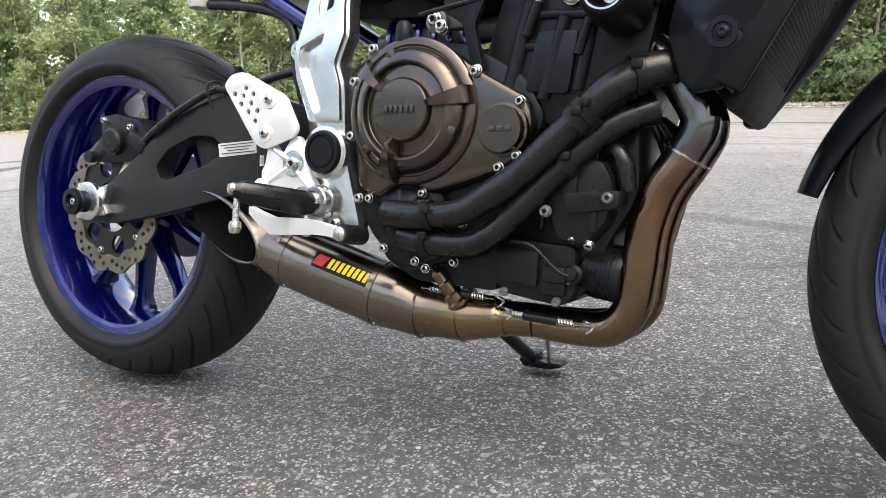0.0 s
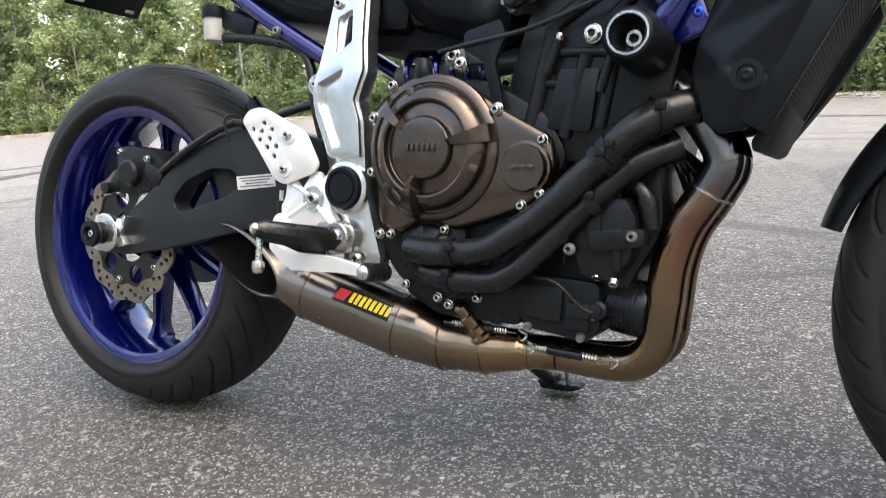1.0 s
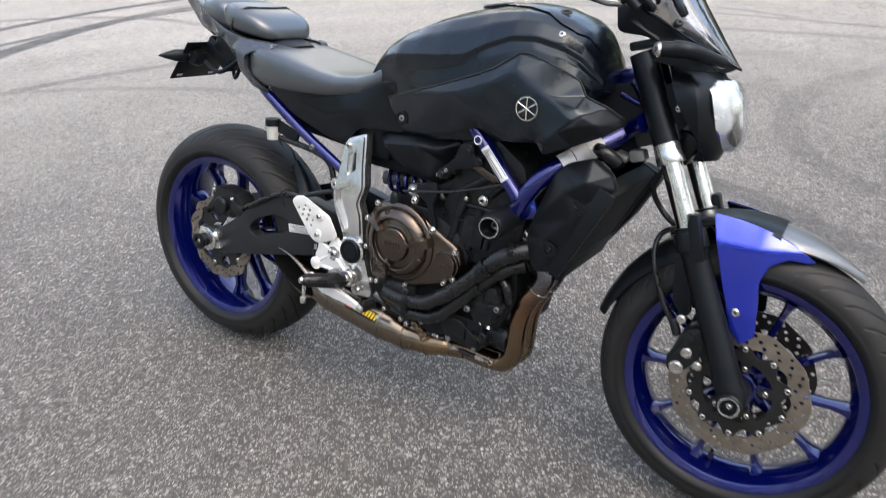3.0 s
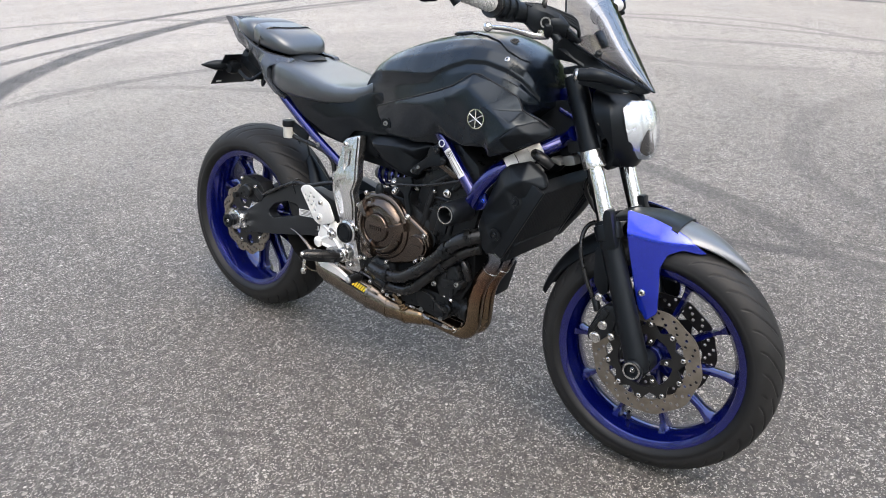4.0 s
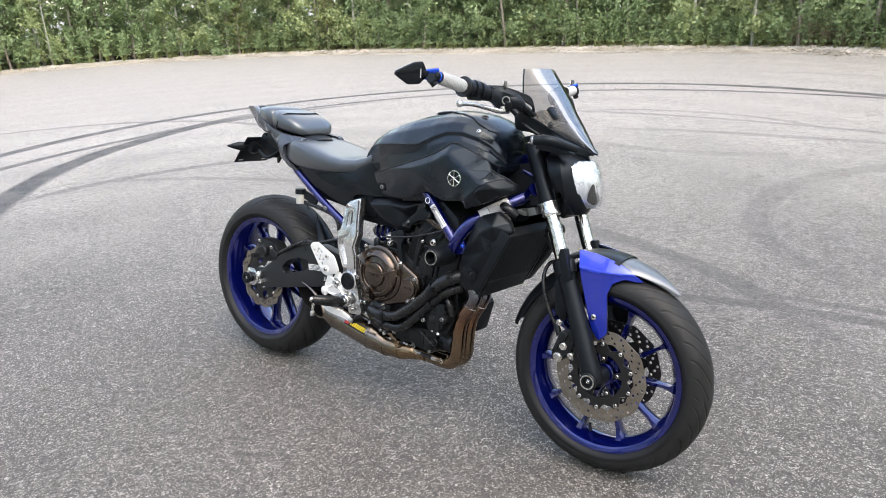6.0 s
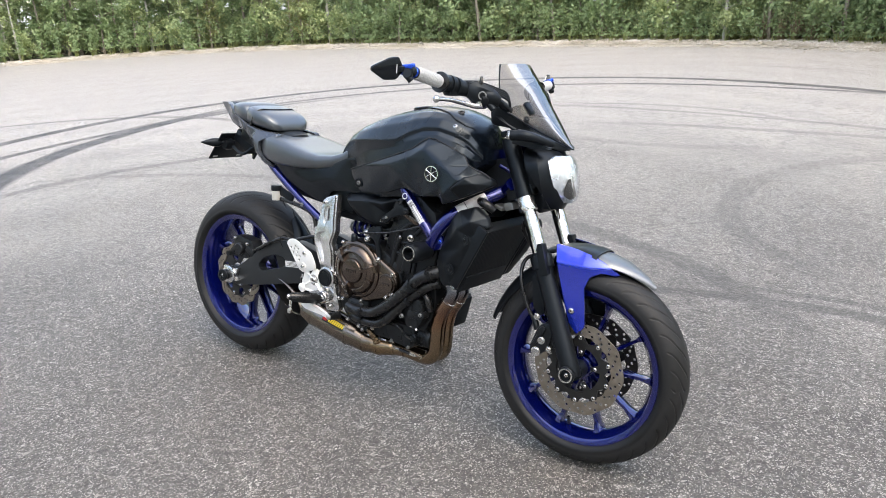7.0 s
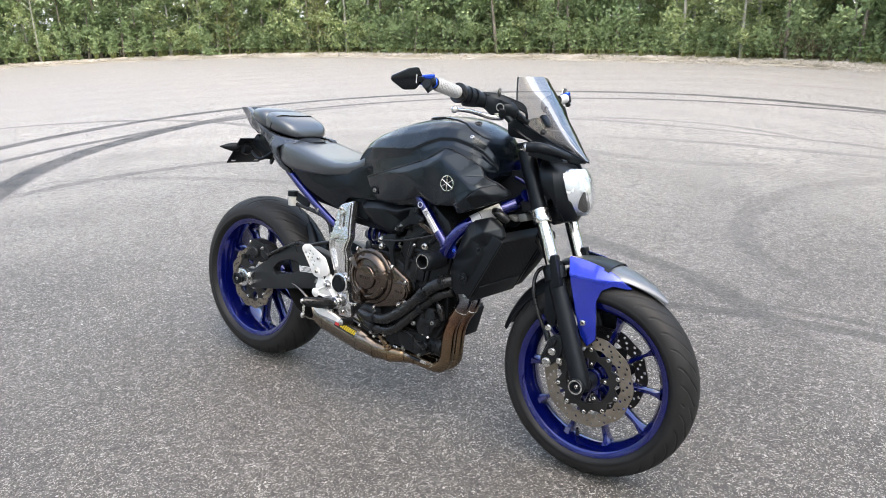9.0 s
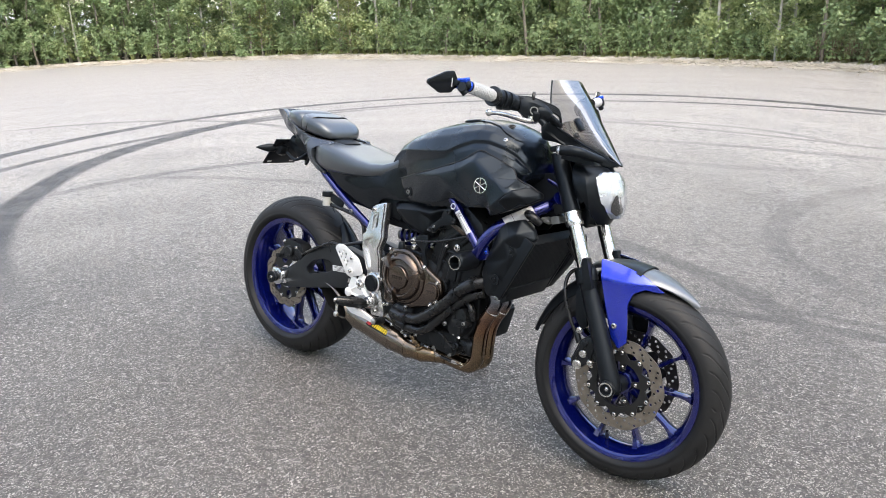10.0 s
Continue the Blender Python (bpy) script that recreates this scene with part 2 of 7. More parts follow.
SKIDS = (  # centre x, y, radius, width, strength, and the arc's two ends in degrees
    (-0.53, 4.46, 5.11, 0.25, 0.95, 178, 258), (-1.13, 3.47, 5.29, 0.19, 0.93, 40, 218), (-0.03, 3.05, 5.51, 0.14, 0.78, 150, 212), (-0.91, 3.50, 4.71, 0.14, 0.78, 120, 190),
    (-5.13, 1.11, 2.73, 0.12, 0.5, 75, 165), (-0.62, 0.76, 3.06, 0.13, 0.48, 140, 186), (-1.46, -1.45, 3.52, 0.10, 0.33, 98, 132), (-0.16, 2.05, 6.17, 0.13, 0.85, 74, 120),
    (-0.61, 4.21, 2.16, 0.09, 0.42, 50, 118), (1.25, -3.44, 8.79, 0.12, 0.36, 82, 104), (-0.74, -3.61, 9.64, 0.09, 0.42, 70, 100), (-0.22, 6.01, 1.74, 0.14, 0.29, 248, 302),
    (2.78, 3.18, 1.76, 0.17, 0.26, 126, 200), (2.28, 3.01, 1.25, 0.14, 0.32, 172, 246), (-0.21, -0.72, 2.79, 0.12, 0.52, 44, 84), (1.94, -0.58, 2.07, 0.08, 0.58, 66, 124), (1.96, -0.56, 2.17, 0.05, 0.45, 66, 108), (-1.2, 3.0, 7.6, 0.08, 0.26, 60, 120))


def asphalt():
    m, n, l, p = nodes_of("worn_asphalt")
    co = n.new("ShaderNodeNewGeometry").outputs["Position"]
    xyz = n.new("ShaderNodeSeparateXYZ")
    l.new(co, xyz.inputs[0])

    def cells(scale, feature="F1"):
        v = n.new("ShaderNodeTexVoronoi")
        v.feature = feature
        v.inputs["Scale"].default_value = scale
        l.new(co, v.inputs["Vector"])
        return v
    stone, grit = cells(88), cells(300)
    bright = n.new("ShaderNodeSeparateColor")
    l.new(stone.outputs["Color"], bright.inputs[0])
    gbright = n.new("ShaderNodeSeparateColor")
    l.new(grit.outputs["Color"], gbright.inputs[0])
    wide, mid, fine = noise_tex(n, l, co, 0.55, 4), noise_tex(n, l, co, 4, 6, 0.65), noise_tex(n, l, co, 420, 2)
    base = blend(n, l, span(n, l, mid, 0.3, 0.7, 0, 1), (0.046, 0.041, 0.035), (0.086, 0.077, 0.067))
    base = blend(n, l, span(n, l, wide, 0.3, 0.7, 0, 0.75), base, (0.125, 0.116, 0.104))
    # light painted in: flat-seen far ground is coloured paler than ground near the machine
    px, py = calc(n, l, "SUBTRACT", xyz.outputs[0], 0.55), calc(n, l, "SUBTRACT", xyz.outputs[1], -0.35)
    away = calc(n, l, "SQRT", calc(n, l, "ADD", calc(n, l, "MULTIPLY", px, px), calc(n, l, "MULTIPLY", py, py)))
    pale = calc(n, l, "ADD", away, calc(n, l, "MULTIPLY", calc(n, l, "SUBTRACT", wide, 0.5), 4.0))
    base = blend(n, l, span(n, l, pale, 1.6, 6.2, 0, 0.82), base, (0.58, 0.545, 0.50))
    # binder between the stones, each grain its own grey
    base = blend(n, l, span(n, l, gbright.outputs[0], 0.0, 1.0, 0.0, 0.72), base, (0.026, 0.0245, 0.023))
    c = blend(n, l, span(n, l, gbright.outputs[1], 0.82, 0.86, 0.0, 0.7), base, (0.56, 0.53, 0.49))
    inside = span(n, l, stone.outputs["Distance"], 0.30, 0.44, 1, 0)
    shown = calc(n, l, "MULTIPLY", span(n, l, bright.outputs[0], 0.56, 1.0, 0, 0.85), inside)
    tint = blend(n, l, bright.outputs[1], (0.17, 0.153, 0.134), (0.74, 0.70, 0.645))
    c = blend(n, l, shown, c, tint)
    dark_stone = calc(n, l, "MULTIPLY", span(n, l, bright.outputs[2], 0.45, 0.9, 0, 0.9), inside)
    c = blend(n, l, dark_stone, c, (0.020, 0.019, 0.018))
    coarse = noise_tex(n, l, co, 46, 5, 0.8)
    c = blend(n, l, span(n, l, coarse, 0.34, 0.5, 0.75, 0), c, (0.022, 0.021, 0.020))
    c = blend(n, l, span(n, l, coarse, 0.55, 0.72, 0, 0.3), c, (0.50, 0.475, 0.445))
    patch = noise_tex(n, l, co, 13, 6, 0.78)
    c = blend(n, l, span(n, l, patch, 0.34, 0.46, 0.6, 0), c, (0.055, 0.051, 0.047))
    c = blend(n, l, span(n, l, patch, 0.56, 0.72, 0, 0.2), c, (0.50, 0.47, 0.435))
    # larger stones standing out of the worn face, and pits where others are gone
    chip = cells(36)
    cbright = n.new("ShaderNodeSeparateColor")
    l.new(chip.outputs["Color"], cbright.inputs[0])
    kept = span(n, l, chip.outputs["Distance"], 0.20, 0.30, 1, 0)
    c = blend(n, l, calc(n, l, "MULTIPLY", kept, span(n, l, cbright.outputs[0], 0.68, 0.96, 0, 0.5)), c, (0.52, 0.485, 0.44))
    c = blend(n, l, calc(n, l, "MULTIPLY", kept, span(n, l, cbright.outputs[1], 0.62, 0.92, 0, 0.65)), c, (0.035, 0.033, 0.031))
    # rubber laid down by sliding tyres
    total = None
    for cx, cy, r, w, k, a0, a1 in SKIDS:
        dx, dy = calc(n, l, "SUBTRACT", xyz.outputs[0], cx), calc(n, l, "SUBTRACT", xyz.outputs[1], cy)
        rad = calc(n, l, "SQRT", calc(n, l, "ADD", calc(n, l, "MULTIPLY", dx, dx), calc(n, l, "MULTIPLY", dy, dy)))
        off = calc(n, l, "ABSOLUTE", calc(n, l, "SUBTRACT", calc(n, l, "ADD", rad, calc(n, l, "MULTIPLY", wide, 0.12)), r + 0.06))
        band = span(n, l, off, w * 0.38, w * 0.62, k, 0)
        mid_a = radians((a0 + a1) / 2)
        ca = calc(n, l, "ADD", calc(n, l, "MULTIPLY", dx, math.cos(mid_a)), calc(n, l, "MULTIPLY", dy, math.sin(mid_a)))
        half = math.cos(radians((a1 - a0) / 2))
        edge = 1 - half
        arc = span(n, l, calc(n, l, "DIVIDE", ca, rad), half - min(0.05, edge * 0.3), half + min(0.12, edge * 0.6), 0, 1)
        one = calc(n, l, "MULTIPLY", band, arc)
        total = one if total is None else calc(n, l, "MAXIMUM", total, one)
    patchy = calc(n, l, "MULTIPLY", total, span(n, l, mid, 0.3, 0.7, 0.7, 1.15))
    c = blend(n, l, patchy, c, (0.028, 0.026, 0.026))
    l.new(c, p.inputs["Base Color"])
    p.inputs["Roughness"].default_value = 0.55
    p.inputs["Specular IOR Level"].default_value = 0.7
    h = calc(n, l, "ADD", calc(n, l, "MULTIPLY", stone.outputs["Distance"], -0.8), calc(n, l, "ADD", calc(n, l, "MULTIPLY", fine, 0.35), calc(n, l, "MULTIPLY", coarse, 1.2)))
    relief(n, l, h, 1.0, 0.010, p)
    return m


def earth(name, a, b, c, scale):
    m, n, l, p = nodes_of(name)
    co = n.new("ShaderNodeNewGeometry").outputs["Position"]
    v = n.new("ShaderNodeTexVoronoi")
    v.inputs["Scale"].default_value = scale
    l.new(co, v.inputs["Vector"])
    s = n.new("ShaderNodeSeparateColor")
    l.new(v.outputs["Color"], s.inputs[0])
    k = blend(n, l, s.outputs[0], a, b)
    k = blend(n, l, span(n, l, noise_tex(n, l, co, 1.2, 5), 0.4, 0.65, 0, 0.7), k, c)
    l.new(k, p.inputs["Base Color"])
    p.inputs["Roughness"].default_value = 0.95
    relief(n, l, v.outputs["Distance"], 0.6, 0.02, p)
    return m


def leafy(name, a, b, c):
    """Leaves: green varied from leaf to leaf and from plant to plant, light passing through."""
    m, n, l, p = nodes_of(name)
    r1 = n.new("ShaderNodeNewGeometry").outputs["Random Per Island"]
    r2 = n.new("ShaderNodeObjectInfo").outputs["Random"]
    k = blend(n, l, r1, a, b)
    k = blend(n, l, calc(n, l, "MULTIPLY", r2, 0.7), k, c)
    l.new(k, p.inputs["Base Color"])
    p.inputs["Roughness"].default_value = 0.5
    t, x = n.new("ShaderNodeBsdfTranslucent"), n.new("ShaderNodeMixShader")
    l.new(k, t.inputs[0])
    x.inputs[0].default_value = 0.4
    l.new(p.outputs[0], x.inputs[1])
    l.new(t.outputs[0], x.inputs[2])
    l.new(x.outputs[0], n["Material Output"].inputs[0])
    return m


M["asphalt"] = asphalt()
M["gravel"] = earth("pale_gravel", (0.26, 0.235, 0.20), (0.58, 0.54, 0.48), (0.24, 0.21, 0.15), 55)
M["forest_floor"] = earth("leaf_litter", (0.05, 0.045, 0.03), (0.09, 0.075, 0.045), (0.05, 0.07, 0.025), 9)
M["leaf"] = leafy("alder_leaves", (0.135, 0.205, 0.09), (0.40, 0.48, 0.25), (0.22, 0.31, 0.15))
M["leaf_light"] = leafy("birch_leaves", (0.23, 0.29, 0.115), (0.52, 0.58, 0.31), (0.31, 0.38, 0.175))
# colour of the unseen wood, chosen dark so that the machine reflects less light
M["unseen_leaf"] = leafy("dark_unseen_leaves", (0.035, 0.05, 0.025), (0.07, 0.09, 0.04), (0.04, 0.055, 0.025))
M["weed"] = leafy("weeds_and_grass", (0.14, 0.18, 0.05), (0.34, 0.34, 0.15), (0.20, 0.23, 0.09))
M["dry_twigs"] = surf("dry_twigs", (0.24, 0.19, 0.13), 0.9, 0, 0.3)
M["bark"] = surf("young_bark", (0.24, 0.21, 0.17), 0.9, 0, 0.35, 60, 6, 0.5, 0.004)
M["pale_bark"] = surf("pale_bark", (0.36, 0.35, 0.30), 0.85, 0, 0.35, 50, 5, 0.4, 0.004)
M["pebble"] = surf("loose_stone", (0.50, 0.48, 0.44), 0.8, 0, 0.4, 200, 60)

# ---- mesh helpers ----


def finish(bm, name, sharp=38.0, recalc=True):
    if recalc:
        bmesh.ops.recalc_face_normals(bm, faces=bm.faces[:])
    for f in bm.faces:
        f.smooth = True
    for e in bm.edges:
        if len(e.link_faces) != 2 or e.calc_face_angle(0) > radians(sharp):
            e.smooth = False
    me = bpy.data.meshes.new(name)
    bm.to_mesh(me)
    bm.free()
    return me


def part(name, bm, material, parent, label="", m=None, sharp=38.0, recalc=True):
    """One mesh object under a thing or under a part."""
    me = bm if isinstance(bm, bpy.types.Mesh) else finish(bm, name, sharp, recalc)
    if material is not None and not me.materials:
        me.materials.append(material)
    ob = new(name, me)
    ob.parent = parent
    if m is not None:
        ob.matrix_basis = m
    return tagged(ob, label)


def solid(name, bm, material, label, category, kind="", group="", sharp=38.0):
    me = bm if isinstance(bm, bpy.types.Mesh) else finish(bm, name, sharp)
    if material is not None:
        me.materials.append(material)
    return tagged(new(name, me), label, category, group, kind)


def join(*bms):
    out = bmesh.new()
    for b in bms:
        tmp = bpy.data.meshes.new("tmp")
        b.to_mesh(tmp)
        b.free()
        out.from_mesh(tmp)
        bpy.data.meshes.remove(tmp)
    return out


def moved(bm, m):
    bmesh.ops.transform(bm, matrix=m, verts=bm.verts[:])
    return bm


def mirrored(bm):
    """The same shape on the other side of the machine's middle plane."""
    bmesh.ops.scale(bm, vec=(1, -1, 1), verts=bm.verts[:])
    bmesh.ops.reverse_faces(bm, faces=bm.faces[:])
    return bm


def soften(bm, w, seg=2, angle=30.0):
    if w > 0:
        ed = [e for e in bm.edges if len(e.link_faces) == 2 and e.calc_face_angle(0) > radians(angle)]
        bmesh.ops.bevel(bm, geom=ed, offset=w, segments=seg, profile=0.5, affect="EDGES", clamp_overlap=True)
    return bm


def loft(rings, caps=True, closed=True):
    bm = bmesh.new()
    vs = [[bm.verts.new(p) for p in r] for r in rings]
    k = len(rings[0])
    for a, b in zip(vs, vs[1:]):
        for i in range(k if closed else k - 1):
            j = (i + 1) % k
            q = [v for v in (a[i], a[j], b[j], b[i])]
            if len(set(q)) == 4:
                bm.faces.new(q)
    if caps and closed:
        bm.faces.new(vs[0][::-1])
        bm.faces.new(vs[-1])
    return bm


def lathe(profile, at=(0, 0, 0), way=(0, -1, 0), seg=32, closed=False):
    """Turned part: profile of (radius, distance along way) from at."""
    turn = Vector(way).to_track_quat("Z", "Y").to_matrix().to_4x4()
    m = Matrix.Translation(at) @ turn
    rings = []
    for r, h in profile:
        r = max(r, 1e-5)
        rings.append([m @ Vector((r * math.cos(2 * math.pi * i / seg), r * math.sin(2 * math.pi * i / seg), h)) for i in range(seg)])
    if closed:
        rings.append(rings[0])
        bm = loft(rings, False)
        bmesh.ops.remove_doubles(bm, verts=bm.verts[:], dist=1e-6)
        return bm
    return loft(rings)


def curve_through(pts, steps=6):
    P = [Vector(p) for p in pts]
    if len(P) < 3:
        return P
    out = []
    for i in range(len(P) - 1):
        a, b, c, e = P[max(i - 1, 0)], P[i], P[i + 1], P[min(i + 2, len(P) - 1)]
        for s in range(steps):
            t = s / steps
            out.append(0.5 * ((2 * b) + (c - a) * t + (2 * a - 5 * b + 4 * c - e) * t * t + (3 * b - a - 3 * c + e) * t ** 3))
    out.append(P[-1])
    return out


def tube(pts, r, seg=14, steps=6, smooth=True, flat=1.0):
    """Round bar or hose through points; r is one radius or one for each point."""
    P = curve_through(pts, steps) if smooth else [Vector(p) for p in pts]
    R = [r] * len(P) if not isinstance(r, (list, tuple)) else [float(np.interp(i / (len(P) - 1) * (len(pts) - 1), range(len(pts)), r)) for i in range(len(P))]
    rings, side = [], None
    for i, p in enumerate(P):
        t = (P[min(i + 1, len(P) - 1)] - P[max(i - 1, 0)]).normalized()
        if side is None:
            side = t.orthogonal().normalized()
        side = (side - t * side.dot(t)).normalized()
        up = t.cross(side)
        rings.append([p + side * (R[i] * math.cos(2 * math.pi * k / seg)) + up * (R[i] * flat * math.sin(2 * math.pi * k / seg)) for k in range(seg)])
    return loft(rings)


def prism(pts, y0, y1, bevel=0.003, seg=2):
    """A plate cut to an outline of (x, z), from y0 to y1, with rounded edges."""
    bm = bmesh.new()
    a = [bm.verts.new((x, y0, z)) for x, z in pts]
    b = [bm.verts.new((x, y1, z)) for x, z in pts]
    bm.faces.new(a)
    bm.faces.new(b[::-1])
    for i in range(len(pts)):
        j = (i + 1) % len(pts)
        bm.faces.new((a[j], a[i], b[i], b[j]))
    bmesh.ops.recalc_face_normals(bm, faces=bm.faces[:])
    return soften(bm, bevel, seg)


def rounded(pts, r=0.01, steps=3):
    """An outline with its corners rounded off."""
    out, k = [], len(pts)
    for i in range(k):
        a, b, c = Vector(pts[i - 1]), Vector(pts[i]), Vector(pts[(i + 1) % k])
        u, v = a - b, c - b
        q = min(r, u.length * 0.45, v.length * 0.45)
        s, e = b + u.normalized() * q, b + v.normalized() * q
        for j in range(steps + 1):
            t = j / steps
            p = s * (1 - t) ** 2 + b * 2 * t * (1 - t) + e * t * t
            out.append((p.x, p.y))
    return out


def block(at, size, bevel=0.004, turn=(0, 0, 0), seg=2):
    bm = bmesh.new()
    bmesh.ops.create_cube(bm, size=1)
    bmesh.ops.scale(bm, vec=size, verts=bm.verts[:])
    soften(bm, bevel, seg)
    return moved(bm, pose(*at, *turn))


def ring_pts(c, r, k=24, a0=0.0):
    return [(c[0] + r * math.cos(a0 + 2 * math.pi * i / k), c[1] + r * math.sin(a0 + 2 * math.pi * i / k)) for i in range(k)]


def plate(loops, y0, y1):
    """A flat plate with holes: the first outline less the others, from y0 to y1."""
    pts, edges = [], []
    for lp in loops:
        s = len(pts)
        pts += [Vector(p) for p in lp]
        edges += [(s + i, s + (i + 1) % len(lp)) for i in range(len(lp))]
    import_cdt = mathutils.geometry.delaunay_2d_cdt
    v, e, f, *_ = import_cdt(pts, edges, [], 0, 1e-6)
    bm = bmesh.new()
    vs = [bm.verts.new((p.x, y0, p.y)) for p in v]

    def within(q, lp):
        c = False
        for i in range(len(lp)):
            (x1, z1), (x2, z2) = lp[i], lp[i - 1]
            if (z1 > q.y) != (z2 > q.y) and q.x < (x2 - x1) * (q.y - z1) / (z2 - z1) + x1:
                c = not c
        return c
    for t in f:
        mid = sum((v[i] for i in t), Vector((0, 0))) / len(t)
        if within(mid, loops[0]) and not any(within(mid, lp) for lp in loops[1:]):
            bm.faces.new([vs[i] for i in t])
    loose = [q for q in bm.verts if not q.link_faces]
    bmesh.ops.delete(bm, geom=loose, context="VERTS")
    got = bmesh.ops.extrude_face_region(bm, geom=bm.faces[:])
    up = [q for q in got["geom"] if isinstance(q, bmesh.types.BMVert)]
    bmesh.ops.translate(bm, vec=(0, y1 - y0, 0), verts=up)
    return bm


def relax(bm, times, along=None, fixed=None):
    """Rounds the creases of a finely cut skin: each inner point moves towards the mean of its neighbours."""
    hold = set(fixed) if fixed is not None else {v for v in bm.verts if v.is_boundary}
    for _ in range(times):
        goal = {v: sum((e.other_vert(v).co for e in v.link_edges), Vector()) / len(v.link_edges) for v in bm.verts if v not in hold}
        for v, g in goal.items():
            if along is None:
                v.co = v.co.lerp(g, 0.6)
            else:
                v.co[along] = v.co[along] * 0.4 + g[along] * 0.6
    return bm


def within(p, loop):
    odd = False
    for a, b in zip(loop, loop[1:] + loop[:1]):
        if (a[1] > p[1]) != (b[1] > p[1]) and p[0] < a[0] + (b[0] - a[0]) * (p[1] - a[1]) / (b[1] - a[1]):
            odd = not odd
    return odd


def panel(outline, inner=(), thick=0.006, bevel=0.002, inward=1.0, soft=1, cuts=4, hole=(), shape=None):
    """A moulded side panel: outline and inner points of (x, z, y), skinned, creases rounded, thickened inwards, with softened edges."""
    pts = list(outline) + list(hole) + list(inner)
    k, h = len(outline), len(hole)
    rim = [(i, (i + 1) % k) for i in range(k)] + [(k + i, k + (i + 1) % h) for i in range(h)]
    v, e, f, orig, *_ = mathutils.geometry.delaunay_2d_cdt([Vector((p[0], p[1])) for p in pts], rim, [list(range(k))], 1, 1e-6)
    bm = bmesh.new()
    vs = [bm.verts.new((q.x, pts[o[0]][2], q.y)) for q, o in zip(v, orig)]
    for t in f:
        mid = (sum(v[i].x for i in t) / len(t), sum(v[i].y for i in t) / len(t))
        if not (h and within(mid, list(hole))):
            bm.faces.new([vs[i] for i in t])
    if soft:
        bmesh.ops.subdivide_edges(bm, edges=bm.edges[:], cuts=cuts, use_grid_fill=True)
        relax(bm, soft, 1)
        edge = [v for v in bm.verts if v.is_boundary]
        ring = {v: sum((e.other_vert(v).co for e in v.link_edges if e.is_boundary), Vector()) / 2 for v in edge}
        for v, g in ring.items():
            v.co = v.co.lerp(g, 0.6)
    if shape:
        for v in bm.verts:
            v.co.y = shape(v.co.x, v.co.z)
    got = bmesh.ops.extrude_face_region(bm, geom=bm.faces[:])
    up = [q for q in got["geom"] if isinstance(q, bmesh.types.BMVert)]
    bmesh.ops.translate(bm, vec=(0, thick * inward, 0), verts=up)
    bmesh.ops.recalc_face_normals(bm, faces=bm.faces[:])
    return soften(bm, bevel, 2, 50)


BOLTS = {}


def bolt(parent, at, r=0.006, way=(0, -1, 0), mat="steel", h=None, hexed=True, name="bolt"):
    """A socket-head bolt: rounded head with a hollow six-sided socket. Alike bolts share one mesh."""
    h = h or r * 0.75
    r *= 0.88
    key = (round(r, 4), round(h, 4), mat, hexed)
    if key not in BOLTS:
        prof = [(r * 1.12, 0), (r * 1.12, h * 0.15), (r, h * 0.2), (r, h * 0.72), (r * 0.9, h * 0.9), (r * 0.75, h), (r * 0.47, h), (r * 0.42, h * 0.94), (r * 0.40, h * 0.5), (0, h * 0.5)]
        if not hexed:
            prof = [(r * 1.2, 0), (r * 1.2, h * 0.2), (r, h * 0.25), (r, h * 0.85), (r * 0.88, h), (r * 0.3, h), (0, h * 0.9)]
        me = finish(lathe(prof, way=(0, 0, 1), seg=18), "bolt", 30)
        me.materials.append(M[mat])
        if hexed:
            me.materials.append(M["socket"])
            for p in me.polygons:
                if max(math.hypot(me.vertices[i].co.x, me.vertices[i].co.y) for i in p.vertices) < r * 0.425:
                    p.material_index = 1
        BOLTS[key] = me
    ob = new(name, BOLTS[key])
    ob.parent = parent
    ob.matrix_basis = Matrix.Translation(at) @ Vector(way).to_track_quat("Z", "Y").to_matrix().to_4x4()
    return ob

# ---- the yard ----
rings = [0.0] + [0.35 * 1.16 ** i for i in range(1, 60)]
rings = [r for r in rings if r < 1500] + [1500.0]
bm = bmesh.new()
rows = []
for r in rings[1:]:
    row = []
    for i in range(96):
        a = 2 * math.pi * i / 96
        x, y = HUB[0] + r * math.cos(a), HUB[1] + r * math.sin(a)
        z = yard(x, y) if r < 40 else yard(HUB[0] + 40, 0)
        row.append(bm.verts.new((x, y, z)))
    rows.append(row)
mid = bm.verts.new((*HUB, yard(*HUB)))
for i in range(96):
    bm.faces.new((mid, rows[0][i], rows[0][(i + 1) % 96]))
    for a, b in zip(rows, rows[1:]):
        bm.faces.new((a[i], b[i], b[(i + 1) % 96], a[(i + 1) % 96]))
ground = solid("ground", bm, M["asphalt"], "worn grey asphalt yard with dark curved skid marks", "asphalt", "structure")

# edge of the asphalt: measured side towards the wood, then a wide arc behind
EDGE = [(-20.5, 3.0), (-20.3, 7.0), (-18.9, 10.2), (-16.3, 12.4), (-13.1, 13.8), (-9.5, 14.0), (-6.5, 14.6), (-3.8, 14.6), (-1.3, 14.5), (0.9, 13.9), (3.4, 12.7), (6.5, 10.6)]
for a in range(25, -200, -15):
    EDGE.append((-5.0 + 17.5 * math.cos(radians(a)), 1.0 + 17.5 * math.sin(radians(a))))
EDGE = EDGE[:-1]
LINE = [Vector((p.x, p.y)) for p in curve_through([(x, y, 0) for x, y in EDGE + EDGE[:1]], 8)]
rng = random.Random(4)
CENTRE = Vector((-6.0, 0.0))


